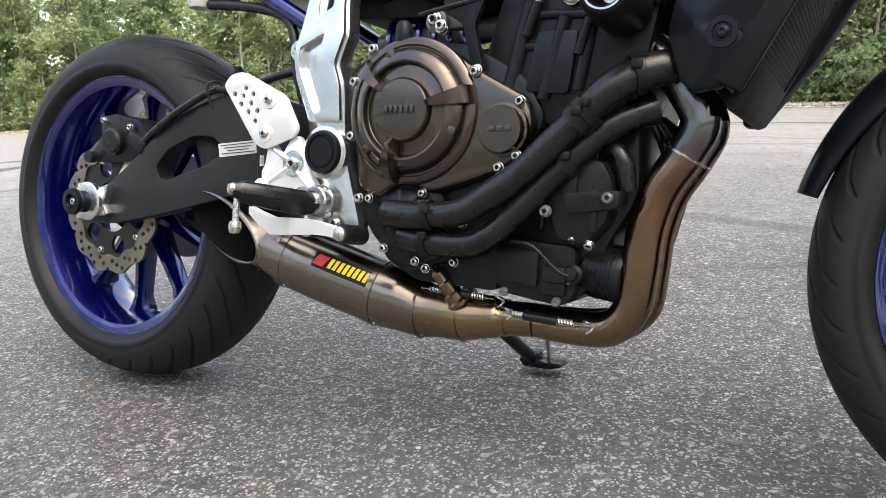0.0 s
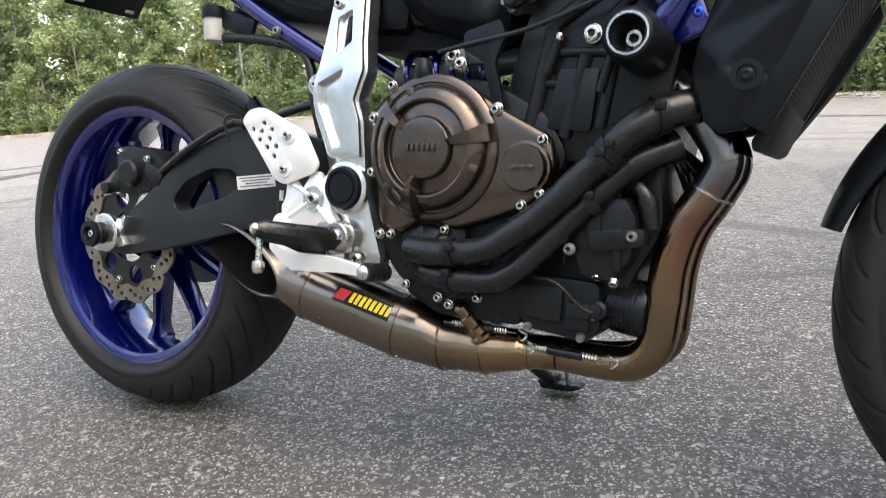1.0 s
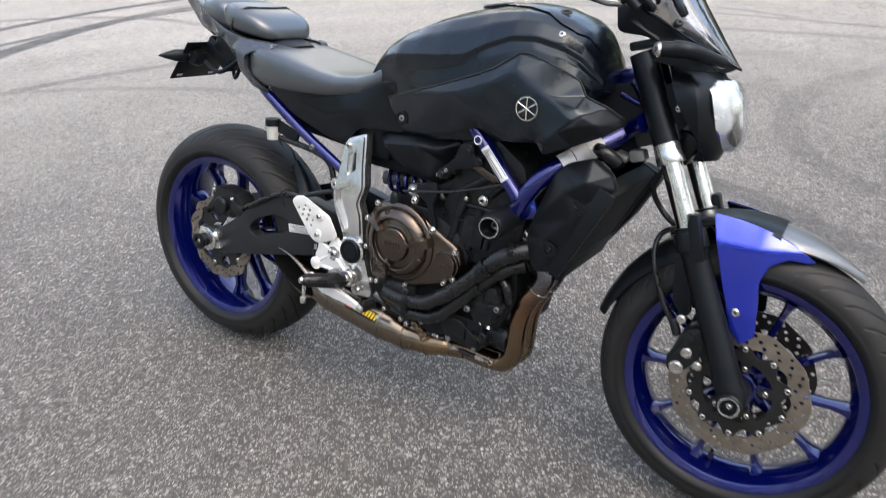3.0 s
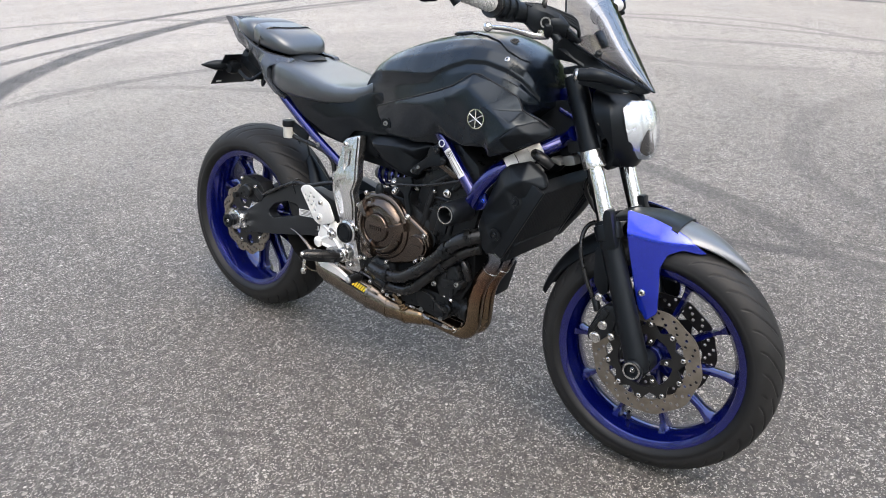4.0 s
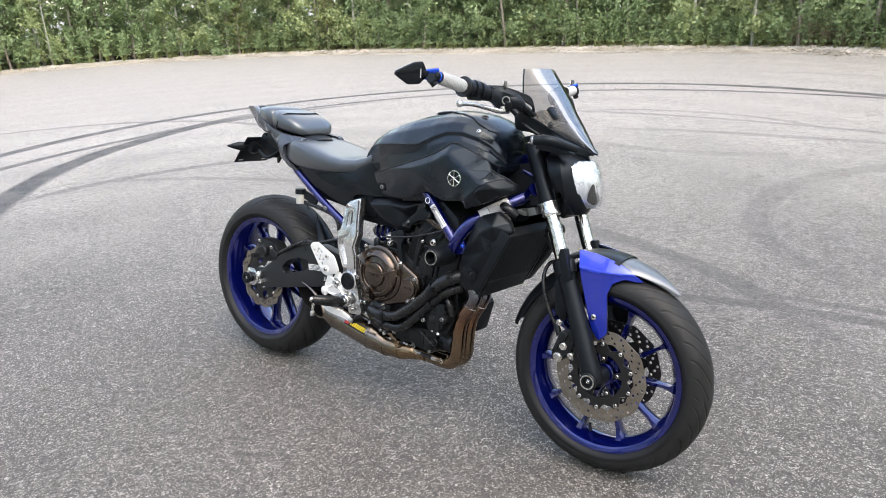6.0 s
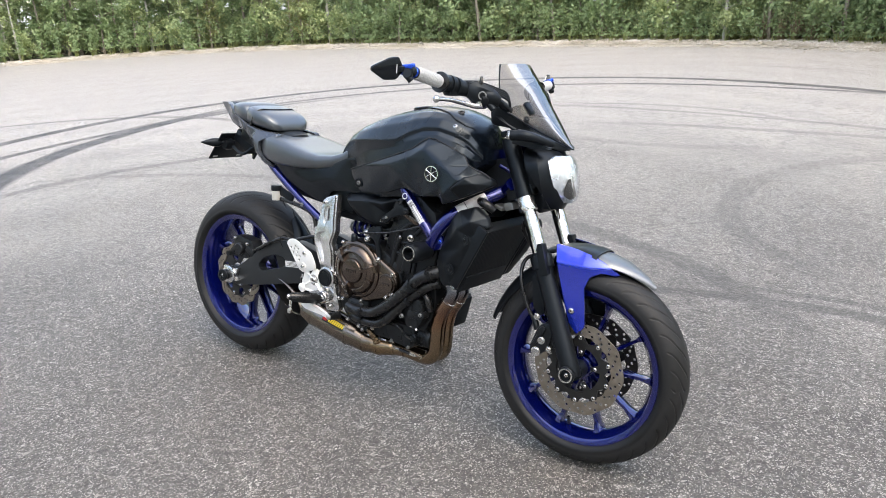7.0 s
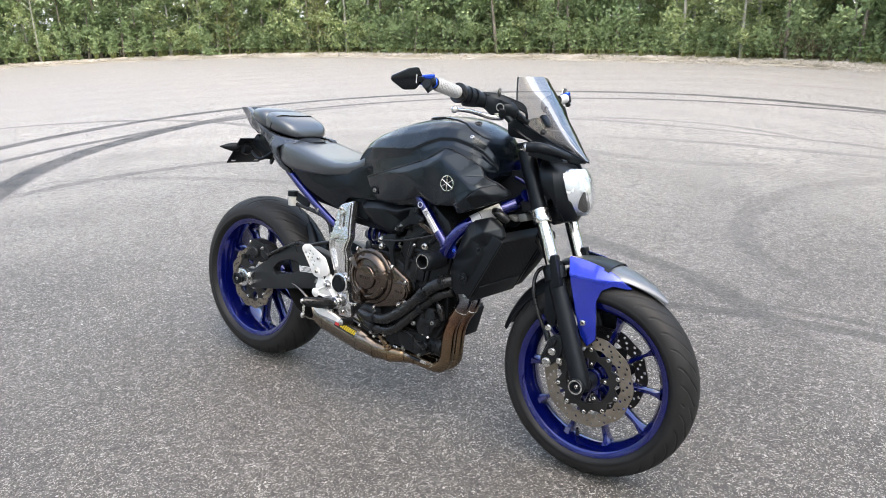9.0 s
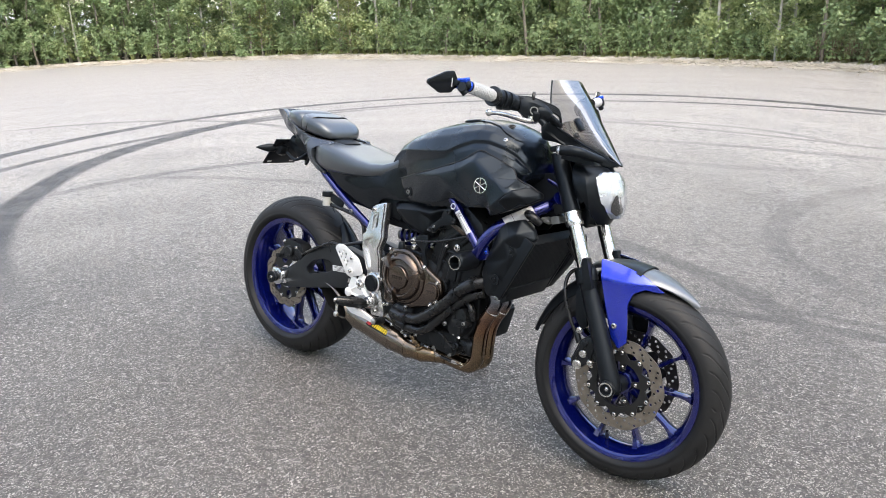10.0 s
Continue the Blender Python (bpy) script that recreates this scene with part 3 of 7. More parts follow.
def off_edge(k, d):
    """A point d metres outside the edge at its k-th step."""
    p, q = LINE[k % len(LINE)], LINE[(k + 1) % len(LINE)]
    t = (q - p)
    if t.length < 1e-6:
        t = LINE[(k + 2) % len(LINE)] - p
    n = Vector((t.y, -t.x)).normalized()
    if n.dot(p - CENTRE) < 0:
        n = -n
    return p + n * d


def strip(prof, jitter, rough, pitch=0.16):
    """A band along the edge: prof holds distance, height and how uneven each row is."""
    out = []
    ks = [0.0]
    while ks[-1] < len(LINE) - 1:
        k = int(ks[-1])
        ks.append(ks[-1] + pitch / max(0.05, (LINE[(k + 1) % len(LINE)] - LINE[k]).length))
    for f in ks[:-1]:
        k = int(f)
        row = []
        for d, h, j in prof:
            p = off_edge(k, d).lerp(off_edge(k + 1, d), f - k)
            t = (p - CENTRE).normalized()
            w = jitter * j * (noise.noise(Vector((LINE[k].x * 0.55, LINE[k].y * 0.55, 0))) + (0.6 if d < -0.3 else 0.2) * noise.noise(Vector((p.x * 1.9, p.y * 1.9, 0))))
            p = p + t * w
            up = 1 + rough * (noise.noise(Vector((p.x * 0.6, p.y * 0.6, 3))) + 0.3 * noise.noise(Vector((p.x * 2.1, p.y * 2.1, 5))))
            row.append((p.x, p.y, yard(p.x, p.y) + (h if h < 0 else h * max(0.15, up))))
        out.append(row)
    out.append(out[0])
    return loft(out, caps=False, closed=False)


PROF = ((-0.55, -0.02, 1), (-0.42, 0.008, 1), (-0.25, 0.022, 1), (0.0, 0.04, 1), (0.3, 0.055, 1), (0.7, 0.06, 1), (1.3, 0.05, 1), (2.2, 0.03, 1))
solid("verge", strip(PROF, 0.35, 0.8), M["gravel"], "low bank of pale gravel along the asphalt's edge", "gravel", "structure")
solid("forest_floor", strip(((1.0, 0.01, 1), (2.0, 0.09, 1), (6, 0.17, 1), (14, 0.2, 1), (30, 0.2, 1)), 0.2, 0.2, 0.8), M["forest_floor"], "dark leaf litter and soil under the young trees", "soil", "structure")


def pebbles(count, place, size, seed):
    """Many loose stones joined into one: uneven little solids."""
    g = random.Random(seed)
    V, F = [], []
    base = [(1, 0, 0), (-1, 0, 0), (0, 1, 0), (0, -1, 0), (0, 0, 1), (0, 0, -1)]
    tri = [(0, 2, 4), (2, 1, 4), (1, 3, 4), (3, 0, 4), (2, 0, 5), (1, 2, 5), (3, 1, 5), (0, 3, 5)]
    for _ in range(count):
        x, y, z = place(g)
        s = g.uniform(*size) * (2.0 if g.random() < 0.05 else 1.0)
        turn = Euler((g.uniform(-0.5, 0.5), g.uniform(-0.5, 0.5), g.uniform(0, 6.3))).to_matrix()
        at, k = Vector((x, y, z + s * 0.25)), len(V)
        for b in base:
            v = turn @ Vector((b[0] * s * g.uniform(0.7, 1.3), b[1] * s * g.uniform(0.6, 1.1), b[2] * s * g.uniform(0.4, 0.7)))
            V.append(at + v)
        F += [tuple(i + k for i in t) for t in tri]
    me = bpy.data.meshes.new("stones")
    me.from_pydata(V, [], F)
    return me


def near_spot(g):
    x, y = g.gauss(0.9, 1.3), g.gauss(0.3, 1.3)
    return x, y, yard(x, y)


def verge_spot(g):
    k = g.randrange(0, 90)
    d = g.gauss(-0.05, 0.32)
    p = off_edge(k, d).lerp(off_edge(k + 1, d), g.random())
    return p.x, p.y, yard(p.x, p.y) + (0.004 if d < -0.45 else 0.03 + 0.03 * min(1, max(0, d + 0.4)))


solid("loose_grit", pebbles(1500, near_spot, (0.0010, 0.0026), 2), M["pebble"], "pale loose grit scattered over the asphalt", "grit", "stuff")
solid("verge_stones", pebbles(22000, verge_spot, (0.008, 0.028), 3), M["gravel"], "pale stones heaped along the asphalt's edge", "gravel", "stuff")


# ---- the young wood round the yard ----
def leaves(spots, size, seed):
    """Leaf blades, each a folded pair of triangles, round the given spots of (x, y, z, spread)."""
    g = random.Random(seed)
    V, F = [], []
    for x, y, z, spread in spots:
        o = Vector((x + g.gauss(0, spread), y + g.gauss(0, spread), max(0.02, z + g.gauss(0, spread * 0.8))))
        s = size * g.uniform(0.6, 1.4)
        m = Euler((g.uniform(-1.5, 1.5), g.uniform(-1.2, 1.2), g.uniform(0, 6.3))).to_matrix()
        k = len(V)
        for v in ((0, -0.75, 0), (0.42, 0, 0.12), (0, 0.75, 0), (-0.42, 0, 0.12)):
            V.append(o + m @ (Vector(v) * s))
        F += [(k, k + 1, k + 2), (k, k + 2, k + 3)]
    me = bpy.data.meshes.new("crown")
    me.from_pydata(V, [], F)
    return me


def young_tree(seed, height, count, leaf, mat, bark, lean=0.06, low=0.04):
    """A slim many-branched tree in leaf almost to the ground."""
    g = random.Random(seed)
    top = Vector((g.uniform(-1, 1) * lean * height, g.uniform(-1, 1) * lean * height, height))
    stem = [Vector((0, 0, -0.1)), top * 0.35 + Vector((g.gauss(0, 0.06), g.gauss(0, 0.06), 0)), top * 0.7 + Vector((g.gauss(0, 0.08), g.gauss(0, 0.08), 0)), top]
    parts = [tube(stem, [0.028 + height * 0.004, 0.022, 0.014, 0.004], 7, 4)]
    spots, axis = [], curve_through(stem, 8)
    limbs = int(height * 7)
    for i in range(limbs):
        f = low + (1 - low) * (i + g.random()) / limbs
        o = axis[min(len(axis) - 1, int(f * (len(axis) - 1)))]
        a, reach = g.uniform(0, 6.3), (0.3 + 0.7 * g.random()) * (1.08 - 0.6 * f)
        e = o + Vector((math.cos(a) * reach, math.sin(a) * reach, reach * g.uniform(0.1, 0.9)))
        parts.append(tube([o, (o + e) / 2 + Vector((0, 0, 0.05)), e], [0.009, 0.006, 0.002], 4, 2))
        knots = [(o.lerp(e, g.uniform(0.35, 1.05)) + Vector((g.gauss(0, 0.07), g.gauss(0, 0.07), g.gauss(0, 0.07))), g.uniform(0.05, 0.11)) for _ in range(5)]
        for j in range(max(3, int(count / limbs))):
            p, wide = knots[j % 5]
            spots.append((p.x, p.y, p.z, wide))
    root = tagged(new("tree"), "slim young deciduous tree in full leaf at the yard's edge", "tree", "young trees round the yard")
    part("trunk", join(*parts), M[bark], root)
    me = leaves(spots, leaf, seed + 50)
    part("crown", me, M[mat], root)
    return root


def conifer(seed, height, count):
    g = random.Random(seed)
    root = tagged(new("conifer"), "small bright green young pine at the gravel's edge", "tree", "young pines")
    parts, spots = [tube([(0, 0, -0.1), (0.02, 0, height * 0.5), (0, 0, height)], [0.03, 0.02, 0.004], 7, 4)], []
    for i in range(40):
        f = (i + 0.5) / 40
        a, reach, z = i * 2.4, 0.55 * (1 - f) + 0.06, 0.15 + f * (height - 0.15)
        e = Vector((math.cos(a) * reach, math.sin(a) * reach, z + reach * 0.35))
        parts.append(tube([(0, 0, z), e], [0.007, 0.003], 4, 1))
        for _ in range(count // 40):
            t = g.random()
            spots.append((e.x * t, e.y * t, z + (e.z - z) * t, 0.035))
    part("trunk", join(*parts), M["bark"], root)
    part("crown", leaves(spots, 0.035, seed), M["weed"], root)
    return root


KINDS = [young_tree(11, 4.2, 4700, 0.064, "leaf", "bark"), young_tree(12, 4.6, 4900, 0.056, "leaf_light", "pale_bark"), young_tree(13, 3.9, 4300, 0.070, "leaf", "bark"),
         young_tree(14, 4.9, 4800, 0.060, "leaf_light", "pale_bark"), young_tree(15, 3.4, 3600, 0.060, "leaf", "bark", low=0.02), young_tree(16, 2.6, 2800, 0.054, "leaf_light", "bark", low=0.0)]
placed = 0
used = set()


def plant(kind, x, y, scale=1.0):
    m = pose(x, y, yard(x, y) + 0.08, 0, 0, rng.uniform(0, 360)) @ Matrix.Scale(scale, 4)
    if kind not in used:
        used.add(kind)
        kind.matrix_basis = m
        return kind
    ob = copy_thing(kind, pose(x, y, yard(x, y) + 0.08, 0, 0, rng.uniform(0, 360)))
    ob.scale = (scale, scale, scale)
    return ob


steps = len(LINE)
for k in range(4, 92):
    length = (LINE[(k + 1) % steps] - LINE[k]).length
    for row in range(4):
        d = 0.95 + row * 0.75
        want = length / (0.72, 0.85, 1.1, 1.5)[row]
        for _ in range(int(want + rng.random())):
            if placed >= 210:
                continue
            p = off_edge(k, d + rng.uniform(-0.4, 0.4))
            q = p + (LINE[(k + 1) % steps] - LINE[k]) * rng.random()
            kind = KINDS[rng.choice((4, 5, 2, 0, 1)) if row == 0 else rng.choice((0, 1, 2, 3, 0, 1))]
            plant(kind, q.x, q.y, rng.uniform(0.85, 1.25))
            placed += 1


def far_wood(seed, count, near_side, size):
    """The rest of the wood as loose leaf clumps: behind the first trees, or on the other sides of the yard."""
    g = random.Random(seed)
    spots = []
    while len(spots) < count:
        k = g.randrange(0, steps)
        if (4 <= k < 92) != near_side:
            continue
        p = off_edge(k, g.uniform(3.6, 8.5) if near_side else 2.5 + abs(g.gauss(0, 2.0)))
        tall = (5.0 if near_side else 10.0) + 1.4 * noise.noise(Vector((p.x * 0.35, p.y * 0.35, 7)))
        o = (p.x, p.y, yard(p.x, p.y) + 0.1 + tall * g.random() ** 1.3, 0.16)
        spots += [o] * 4
    return leaves(spots, size, seed)


solid("far_wood", far_wood(21, 105000, True, 0.13), M["leaf"], "dense green wood standing behind the first trees", "woodland", "stuff")
# added out of view: tall and dark, to darken the machine's sides
solid("dark_wood", far_wood(22, 60000, False, 0.26), M["unseen_leaf"], "unseen wood round the rest of the yard, coloured dark to darken reflections", "woodland", "stuff")
pine = conifer(31, 2.0, 2600)
used.add(pine)
pine.matrix_basis = pose(-14.3, 14.1, yard(-14.3, 14.1) + 0.1, 0, 0, 20)
copy_thing(pine, pose(-16.9, 12.9, yard(-16.9, 12.9) + 0.1, 0, 0, 70))


def undergrowth(seed):
    g = random.Random(seed)
    spots = []
    for _ in range(30000):
        p = off_edge(g.randrange(0, 100), 0.35 + abs(g.gauss(0, 0.9)))
        clump = 0.5 + 0.5 * noise.noise(Vector((p.x * 0.9, p.y * 0.9, 0)))
        spots.append((p.x, p.y, yard(p.x, p.y) + 0.1 + g.random() ** 1.5 * (0.25 + 0.85 * clump), 0.05))
    return leaves(spots, 0.052, seed)


solid("undergrowth", undergrowth(8), M["leaf"], "dense low green shrubs under the trees", "undergrowth", "stuff")


def blades(seed, count, first, last, d0, d1, tall):
    g = random.Random(seed)
    V, F = [], []
    for _ in range(count):
        p = off_edge(g.randrange(first, last), g.uniform(d0, d1))
        h, a, b = g.uniform(0.4, 1) * tall, g.uniform(0, 6.3), g.gauss(0, 0.35)
        k, z = len(V), yard(p.x, p.y) + 0.03
        w = Vector((math.cos(a), math.sin(a), 0)) * 0.006
        o = Vector((p.x, p.y, z))
        tip = o + Vector((math.cos(a + 1.5) * b * h, math.sin(a + 1.5) * b * h, h))
        V += [o - w, o + w, tip]
        F.append((k, k + 1, k + 2))
    me = bpy.data.meshes.new("grass")
    me.from_pydata(V, [], F)
    return me


solid("grass", blades(5, 9000, 0, 100, 0.25, 1.2, 0.3), M["weed"], "thin yellow-green grass and weeds on the gravel bank", "grass", "stuff")
solid("dry_brush", blades(6, 500, 62, 66, 0.5, 1.0, 0.75), M["dry_twigs"], "dry brown twigs and dead stalks on the gravel bank", "brush", "stuff")

# ---- the motorcycle: x forward, y to its left, z up its own middle plane; it leans on its side stand ----
LEAN_DEG = 9.0
bike = tagged(new("motorcycle"), "black naked sports motorcycle with blue wheels on its side stand", "motorcycle")
bike.matrix_basis = pose(0, 0, 0, -LEAN_DEG, 0, 0)
REAR, FRONT = Vector((0.002, -0.004, 0.3115)), Vector((1.406, 0.018, 0.286))
STEER_DEG = 2.2
HEAD = Vector((1.165, 0, 0.86))
RAKE = Vector((-0.37, 0, 0.93)).normalized()
STEER = Matrix.Translation(HEAD) @ Matrix.Rotation(radians(STEER_DEG), 4, RAKE) @ Matrix.Translation(-HEAD)


def tyre_mesh(R, rim_r, half, crown, grooves, seg=880):
    """A road tyre as a turned section with its tread channels pressed in."""
    prof = []
    for i in range(9):  # right sidewall, from bead to shoulder
        t = i / 8
        prof.append((rim_r - 0.004 + (R - crown - rim_r + 0.004) * t, -half * (0.80 + 0.22 * math.sin(t * 1.75)) / 1.02))
    for i in range(1, 84):
        a = -math.pi / 2 + math.pi * i / 84
        prof.append((R - crown + crown * math.cos(a) ** 0.9, half * 0.985 * math.sin(a)))
    for r, y in prof[8::-1]:
        prof.append((r, -y))
    V, F = [], []
    k = len(prof)
    for s in range(seg):
        a = 2 * math.pi * s / seg
        for j, (r, y) in enumerate(prof):
            q = r
            if 8 <= j <= k - 9:
                q = r - grooves(a * R, y / half)
            V.append((q * math.cos(a), y, q * math.sin(a)))
    for s in range(seg):
        n0, n1 = s * k, ((s + 1) % seg) * k
        for j in range(k - 1):
            F.append((n0 + j, n0 + j + 1, n1 + j + 1, n1 + j))
    me = bpy.data.meshes.new("tyre")
    me.from_pydata(V, [], F)
    me.materials.append(M["rubber"])
    me.materials.append(M["tread"])
    for p in me.polygons:
        p.use_smooth = True
        j = p.index % (k - 1)
        p.material_index = 1 if 10 <= j <= k - 12 else 0
    return me


def tread(pitch, width, sweep, lo, hi, second):
    def cut(s, u):
        d = 0.0
        for sign in (-1, 1):
            v = u * sign
            if lo < v < hi:
                c = (s + sign * pitch * 0.25 - sweep * (v - lo) ** 0.8 - 0.004 * math.sin(9 * v)) % pitch
                if c < width:
                    d = 0.0055 * min(1, 2.2 * (1 - abs(2 * c / width - 1))) * min(1, (v - lo) / 0.12) * min(1, (hi - v) / 0.08)
            if second and 0.05 < v < 0.5:
                c = (s + pitch * 0.6 + sign * pitch * 0.25 + sweep * 0.5 * v) % (pitch * 2)
                if c < width:
                    d = 0.006
        return d
    return cut


def rim_hoop(R, w):
    prof = [(R + 0.011, -w), (R + 0.013, -w + 0.004), (R + 0.004, -w + 0.010), (R + 0.001, -w + 0.018), (R - 0.012, -w * 0.45), (R - 0.014, 0), (R - 0.012, w * 0.45), (R + 0.001, w - 0.018), (R + 0.004, w - 0.010),
            (R + 0.013, w - 0.004), (R + 0.011, w), (R + 0.003, w - 0.001), (R - 0.006, w - 0.006), (R - 0.010, w - 0.016), (R - 0.021, w * 0.42), (R - 0.024, 0), (R - 0.021, -w * 0.42), (R - 0.010, -w + 0.016),
            (R - 0.006, -w + 0.006), (R + 0.003, -w + 0.001)]
    return lathe(prof, way=(0, 1, 0), seg=120, closed=True)


def wheel_hub(hub_r, hub_half):
    return lathe([(hub_r * 0.45, -hub_half), (hub_r * 0.8, -hub_half), (hub_r * 0.85, -hub_half * 0.9), (hub_r * 0.7, -hub_half * 0.4), (hub_r, 0), (hub_r * 0.7, hub_half * 0.4), (hub_r * 0.85, hub_half * 0.9),
                  (hub_r * 0.8, hub_half), (hub_r * 0.45, hub_half)], way=(0, 1, 0), seg=48)


def spoke(R, hub_r):
    """One slim spoke that flares into the rim, lying along x."""
    rings = []
    for t in (0, 0.12, 0.3, 0.55, 0.80, 0.90, 0.96, 1.0):
        r = hub_r * 0.8 + (R - 0.018 - hub_r * 0.8) * t
        wide = 0.0075 + 0.009 * max(0, 0.25 - t) / 0.25 + 0.009 * (max(0, t - 0.84) / 0.16) ** 2.2
        deep = 0.016 + 0.008 * (1 - t) + 0.012 * max(0, t - 0.8) / 0.2
        rings.append([(r, s * deep, c * wide) for c, s in ((1, 0.45), (0.55, 1), (-0.55, 1), (-1, 0.45), (-1, -0.45), (-0.55, -1), (0.55, -1), (1, -0.45))])
    return loft(rings)


def wave_disc(ro, ri, waves, holes, thick, depth=0.004, k=240):
    out = [((ro - depth / 2 + depth * 0.5 * math.cos(waves * a)) * math.cos(a), (ro - depth / 2 + depth * 0.5 * math.cos(waves * a)) * math.sin(a)) for a in (2 * math.pi * i / k for i in range(k))]
    inn = [((ri + 0.0035 * math.cos(waves * a)) * math.cos(a), (ri + 0.0035 * math.cos(waves * a)) * math.sin(a)) for a in (2 * math.pi * i / 120 for i in range(120))]
    loops = [out, inn]
    for i in range(holes):
        a = 2 * math.pi * i / holes
        r = ri + (ro - ri) * (0.27, 0.52, 0.75)[i % 3]
        loops.append(ring_pts((r * math.cos(a), r * math.sin(a)), 0.0042, 8))
    return plate(loops, -thick / 2, thick / 2)


def make_wheel(at, m, R, rim_R, tyre_half, rim_half, crown, hub_r, hub_half, n, cut, turn):
    rim = part("wheel", wheel_hub(hub_r, hub_half), M["blue"], bike, "blue cast wheel with slim spokes", m @ Matrix.Translation(at) @ Matrix.Rotation(turn, 4, "Y"))
    part("rim", rim_hoop(rim_R, rim_half), M["blue"], rim)
    me = finish(spoke(rim_R, hub_r), "spoke")
    for i in range(n):
        part("spoke", me, M["blue"], rim, m=Matrix.Rotation(2 * math.pi * i / n, 4, "Y"))
    part("tyre", tyre_mesh(R, rim_R + 0.012, tyre_half, crown, cut), M["rubber"], rim, "black road tyre with curved tread grooves")
    return rim


rear_wheel = make_wheel(REAR, Matrix(), 0.3115, 0.2185, 0.090, 0.076, 0.062, 0.048, 0.055, 10, tread(0.062, 0.0066, 0.16, 0.12, 0.93, False), -0.227)
front_wheel = make_wheel(FRONT, STEER, 0.2940, 0.2168, 0.0605, 0.052, 0.048, 0.040, 0.048, 10, tread(0.055, 0.006, 0.12, 0.14, 0.95, False), 0.0)

# brake discs
for s in (-1, 1):
    dm = Matrix.Translation((0, s * 0.058, 0))
    part("brake_disc", wave_disc(0.1345, 0.0955, 10, 60, 0.0045), M["disc" if s < 0 else "shaded_disc"], front_wheel, "drilled steel brake disc with a wavy rim", dm)
    arm = []
    for i in range(10):
        a = 2 * math.pi * (i + 0.5) / 10
        arm += [(r * math.cos(a + d), r * math.sin(a + d)) for d, r in ((-0.17, 0.088), (-0.09, 0.0985), (0.09, 0.0985), (0.17, 0.088), (0.314, 0.080))]
    part("disc_carrier", plate([arm, ring_pts((0, 0), 0.066, 40)], -0.0035, 0.0035), M["disc_black"], front_wheel, "black disc carrier", dm)
    for k in range(5):
        a0 = 2 * math.pi * k / 5 + 0.2
        foot = [(r * math.cos(a0 + d), r * math.sin(a0 + d)) for d, r in ((-0.17, 0.068), (-0.13, 0.040), (0.13, 0.040), (0.17, 0.068))]
        part("carrier_arm", plate([foot], -0.003, 0.003), M["disc_black"], front_wheel, m=dm)
    for i in range(10):
        a = 2 * math.pi * (i + 0.5) / 10
        bolt(front_wheel, (0.0925 * math.cos(a), s * 0.0615, 0.0925 * math.sin(a)), 0.0062, (0, s, 0), "steel", 0.003, name="disc_button")
    for i in range(5):
        a = 2 * math.pi * i / 5 + 0.2
        bolt(front_wheel, (0.052 * math.cos(a), s * 0.061, 0.052 * math.sin(a)), 0.0055, (0, s, 0), "steel", 0.004)
part("valve", lathe([(0.004, 0), (0.004, 0.006), (0.006, 0.008), (0.006, 0.02), (0.0042, 0.022), (0.0042, 0.035), (0, 0.036)], (-0.03, -0.012, -0.192), (0.1, -0.5, 0.85), 12), M["hose"], front_wheel)
for i in range(9):
    a = radians(222 + i * 2.1 + (6 if i > 4 else 0))
    part("rim_mark", block((0.2055 * math.cos(a), -0.022, 0.2055 * math.sin(a)), (0.0016, 0.012, 0.0035), 0, (0, -math.degrees(a), 0)), M["label_white"], front_wheel)
part("hub_cover", lathe([(0.02, 0), (0.026, 0), (0.026, 0.045), (0.02, 0.046)], (0, -0.045, 0), (0, -1, 0), 24), M["plastic"], front_wheel)
part("brake_disc", wave_disc(0.1205, 0.088, 12, 54, 0.0048, 0.007), M["disc"], rear_wheel, "drilled steel brake disc with a wavy rim", Matrix.Translation((0, -0.082, 0)))
part("disc_carrier", plate([ring_pts((0, 0), 0.092, 60), ring_pts((0, 0), 0.045, 40)] + [ring_pts((0.069 * math.cos(radians(30 + 60 * k)), 0.069 * math.sin(radians(30 + 60 * k))), 0.0165, 16) for k in range(6)], -0.003, 0.003), M["disc_black"], rear_wheel, "", Matrix.Translation((0, -0.078, 0)))
for i in range(5):
    a = 2 * math.pi * (i + 0.3) / 5
    bolt(rear_wheel, (0.083 * math.cos(a), -0.081, 0.083 * math.sin(a)), 0.0065, (0, -1, 0), "steel", 0.005)
part("sprocket", lathe([(0.03, 0), (0.098, 0), (0.1, 0.003), (0.098, 0.006), (0.03, 0.006)], (0, 0.082, 0), (0, 1, 0), 60), M["matt_grey"], rear_wheel)

# ---- swingarm ----
ARM = rounded([(-0.035, 0.318), (-0.030, 0.345), (0.022, 0.347), (0.07, 0.378), (0.122, 0.415), (0.189, 0.462), (0.276, 0.490), (0.358, 0.498), (0.47, 0.47), (0.50, 0.41), (0.47, 0.36), (0.377, 0.352), (0.314, 0.339), (0.15, 0.303), (0.03, 0.282), (-0.03, 0.286)], 0.02)
HOLE = rounded([(0.147, 0.383), (0.177, 0.411), (0.234, 0.432), (0.280, 0.430), (0.302, 0.408), (0.262, 0.386), (0.219, 0.375), (0.168, 0.359), (0.151, 0.366)], 0.010)
for s in (-1, 1):
    b = plate([ARM, HOLE], -0.112, -0.078)
    b = soften(b, 0.011, 4, 40)
    if s > 0:
        b = mirrored(b)
    arm = part("swingarm", b, M["arm"], bike, "black pressed swingarm")
part("swingarm_cross_tube", block((0.36, 0, 0.43), (0.09, 0.16, 0.075), 0.02), M["plastic"], bike)
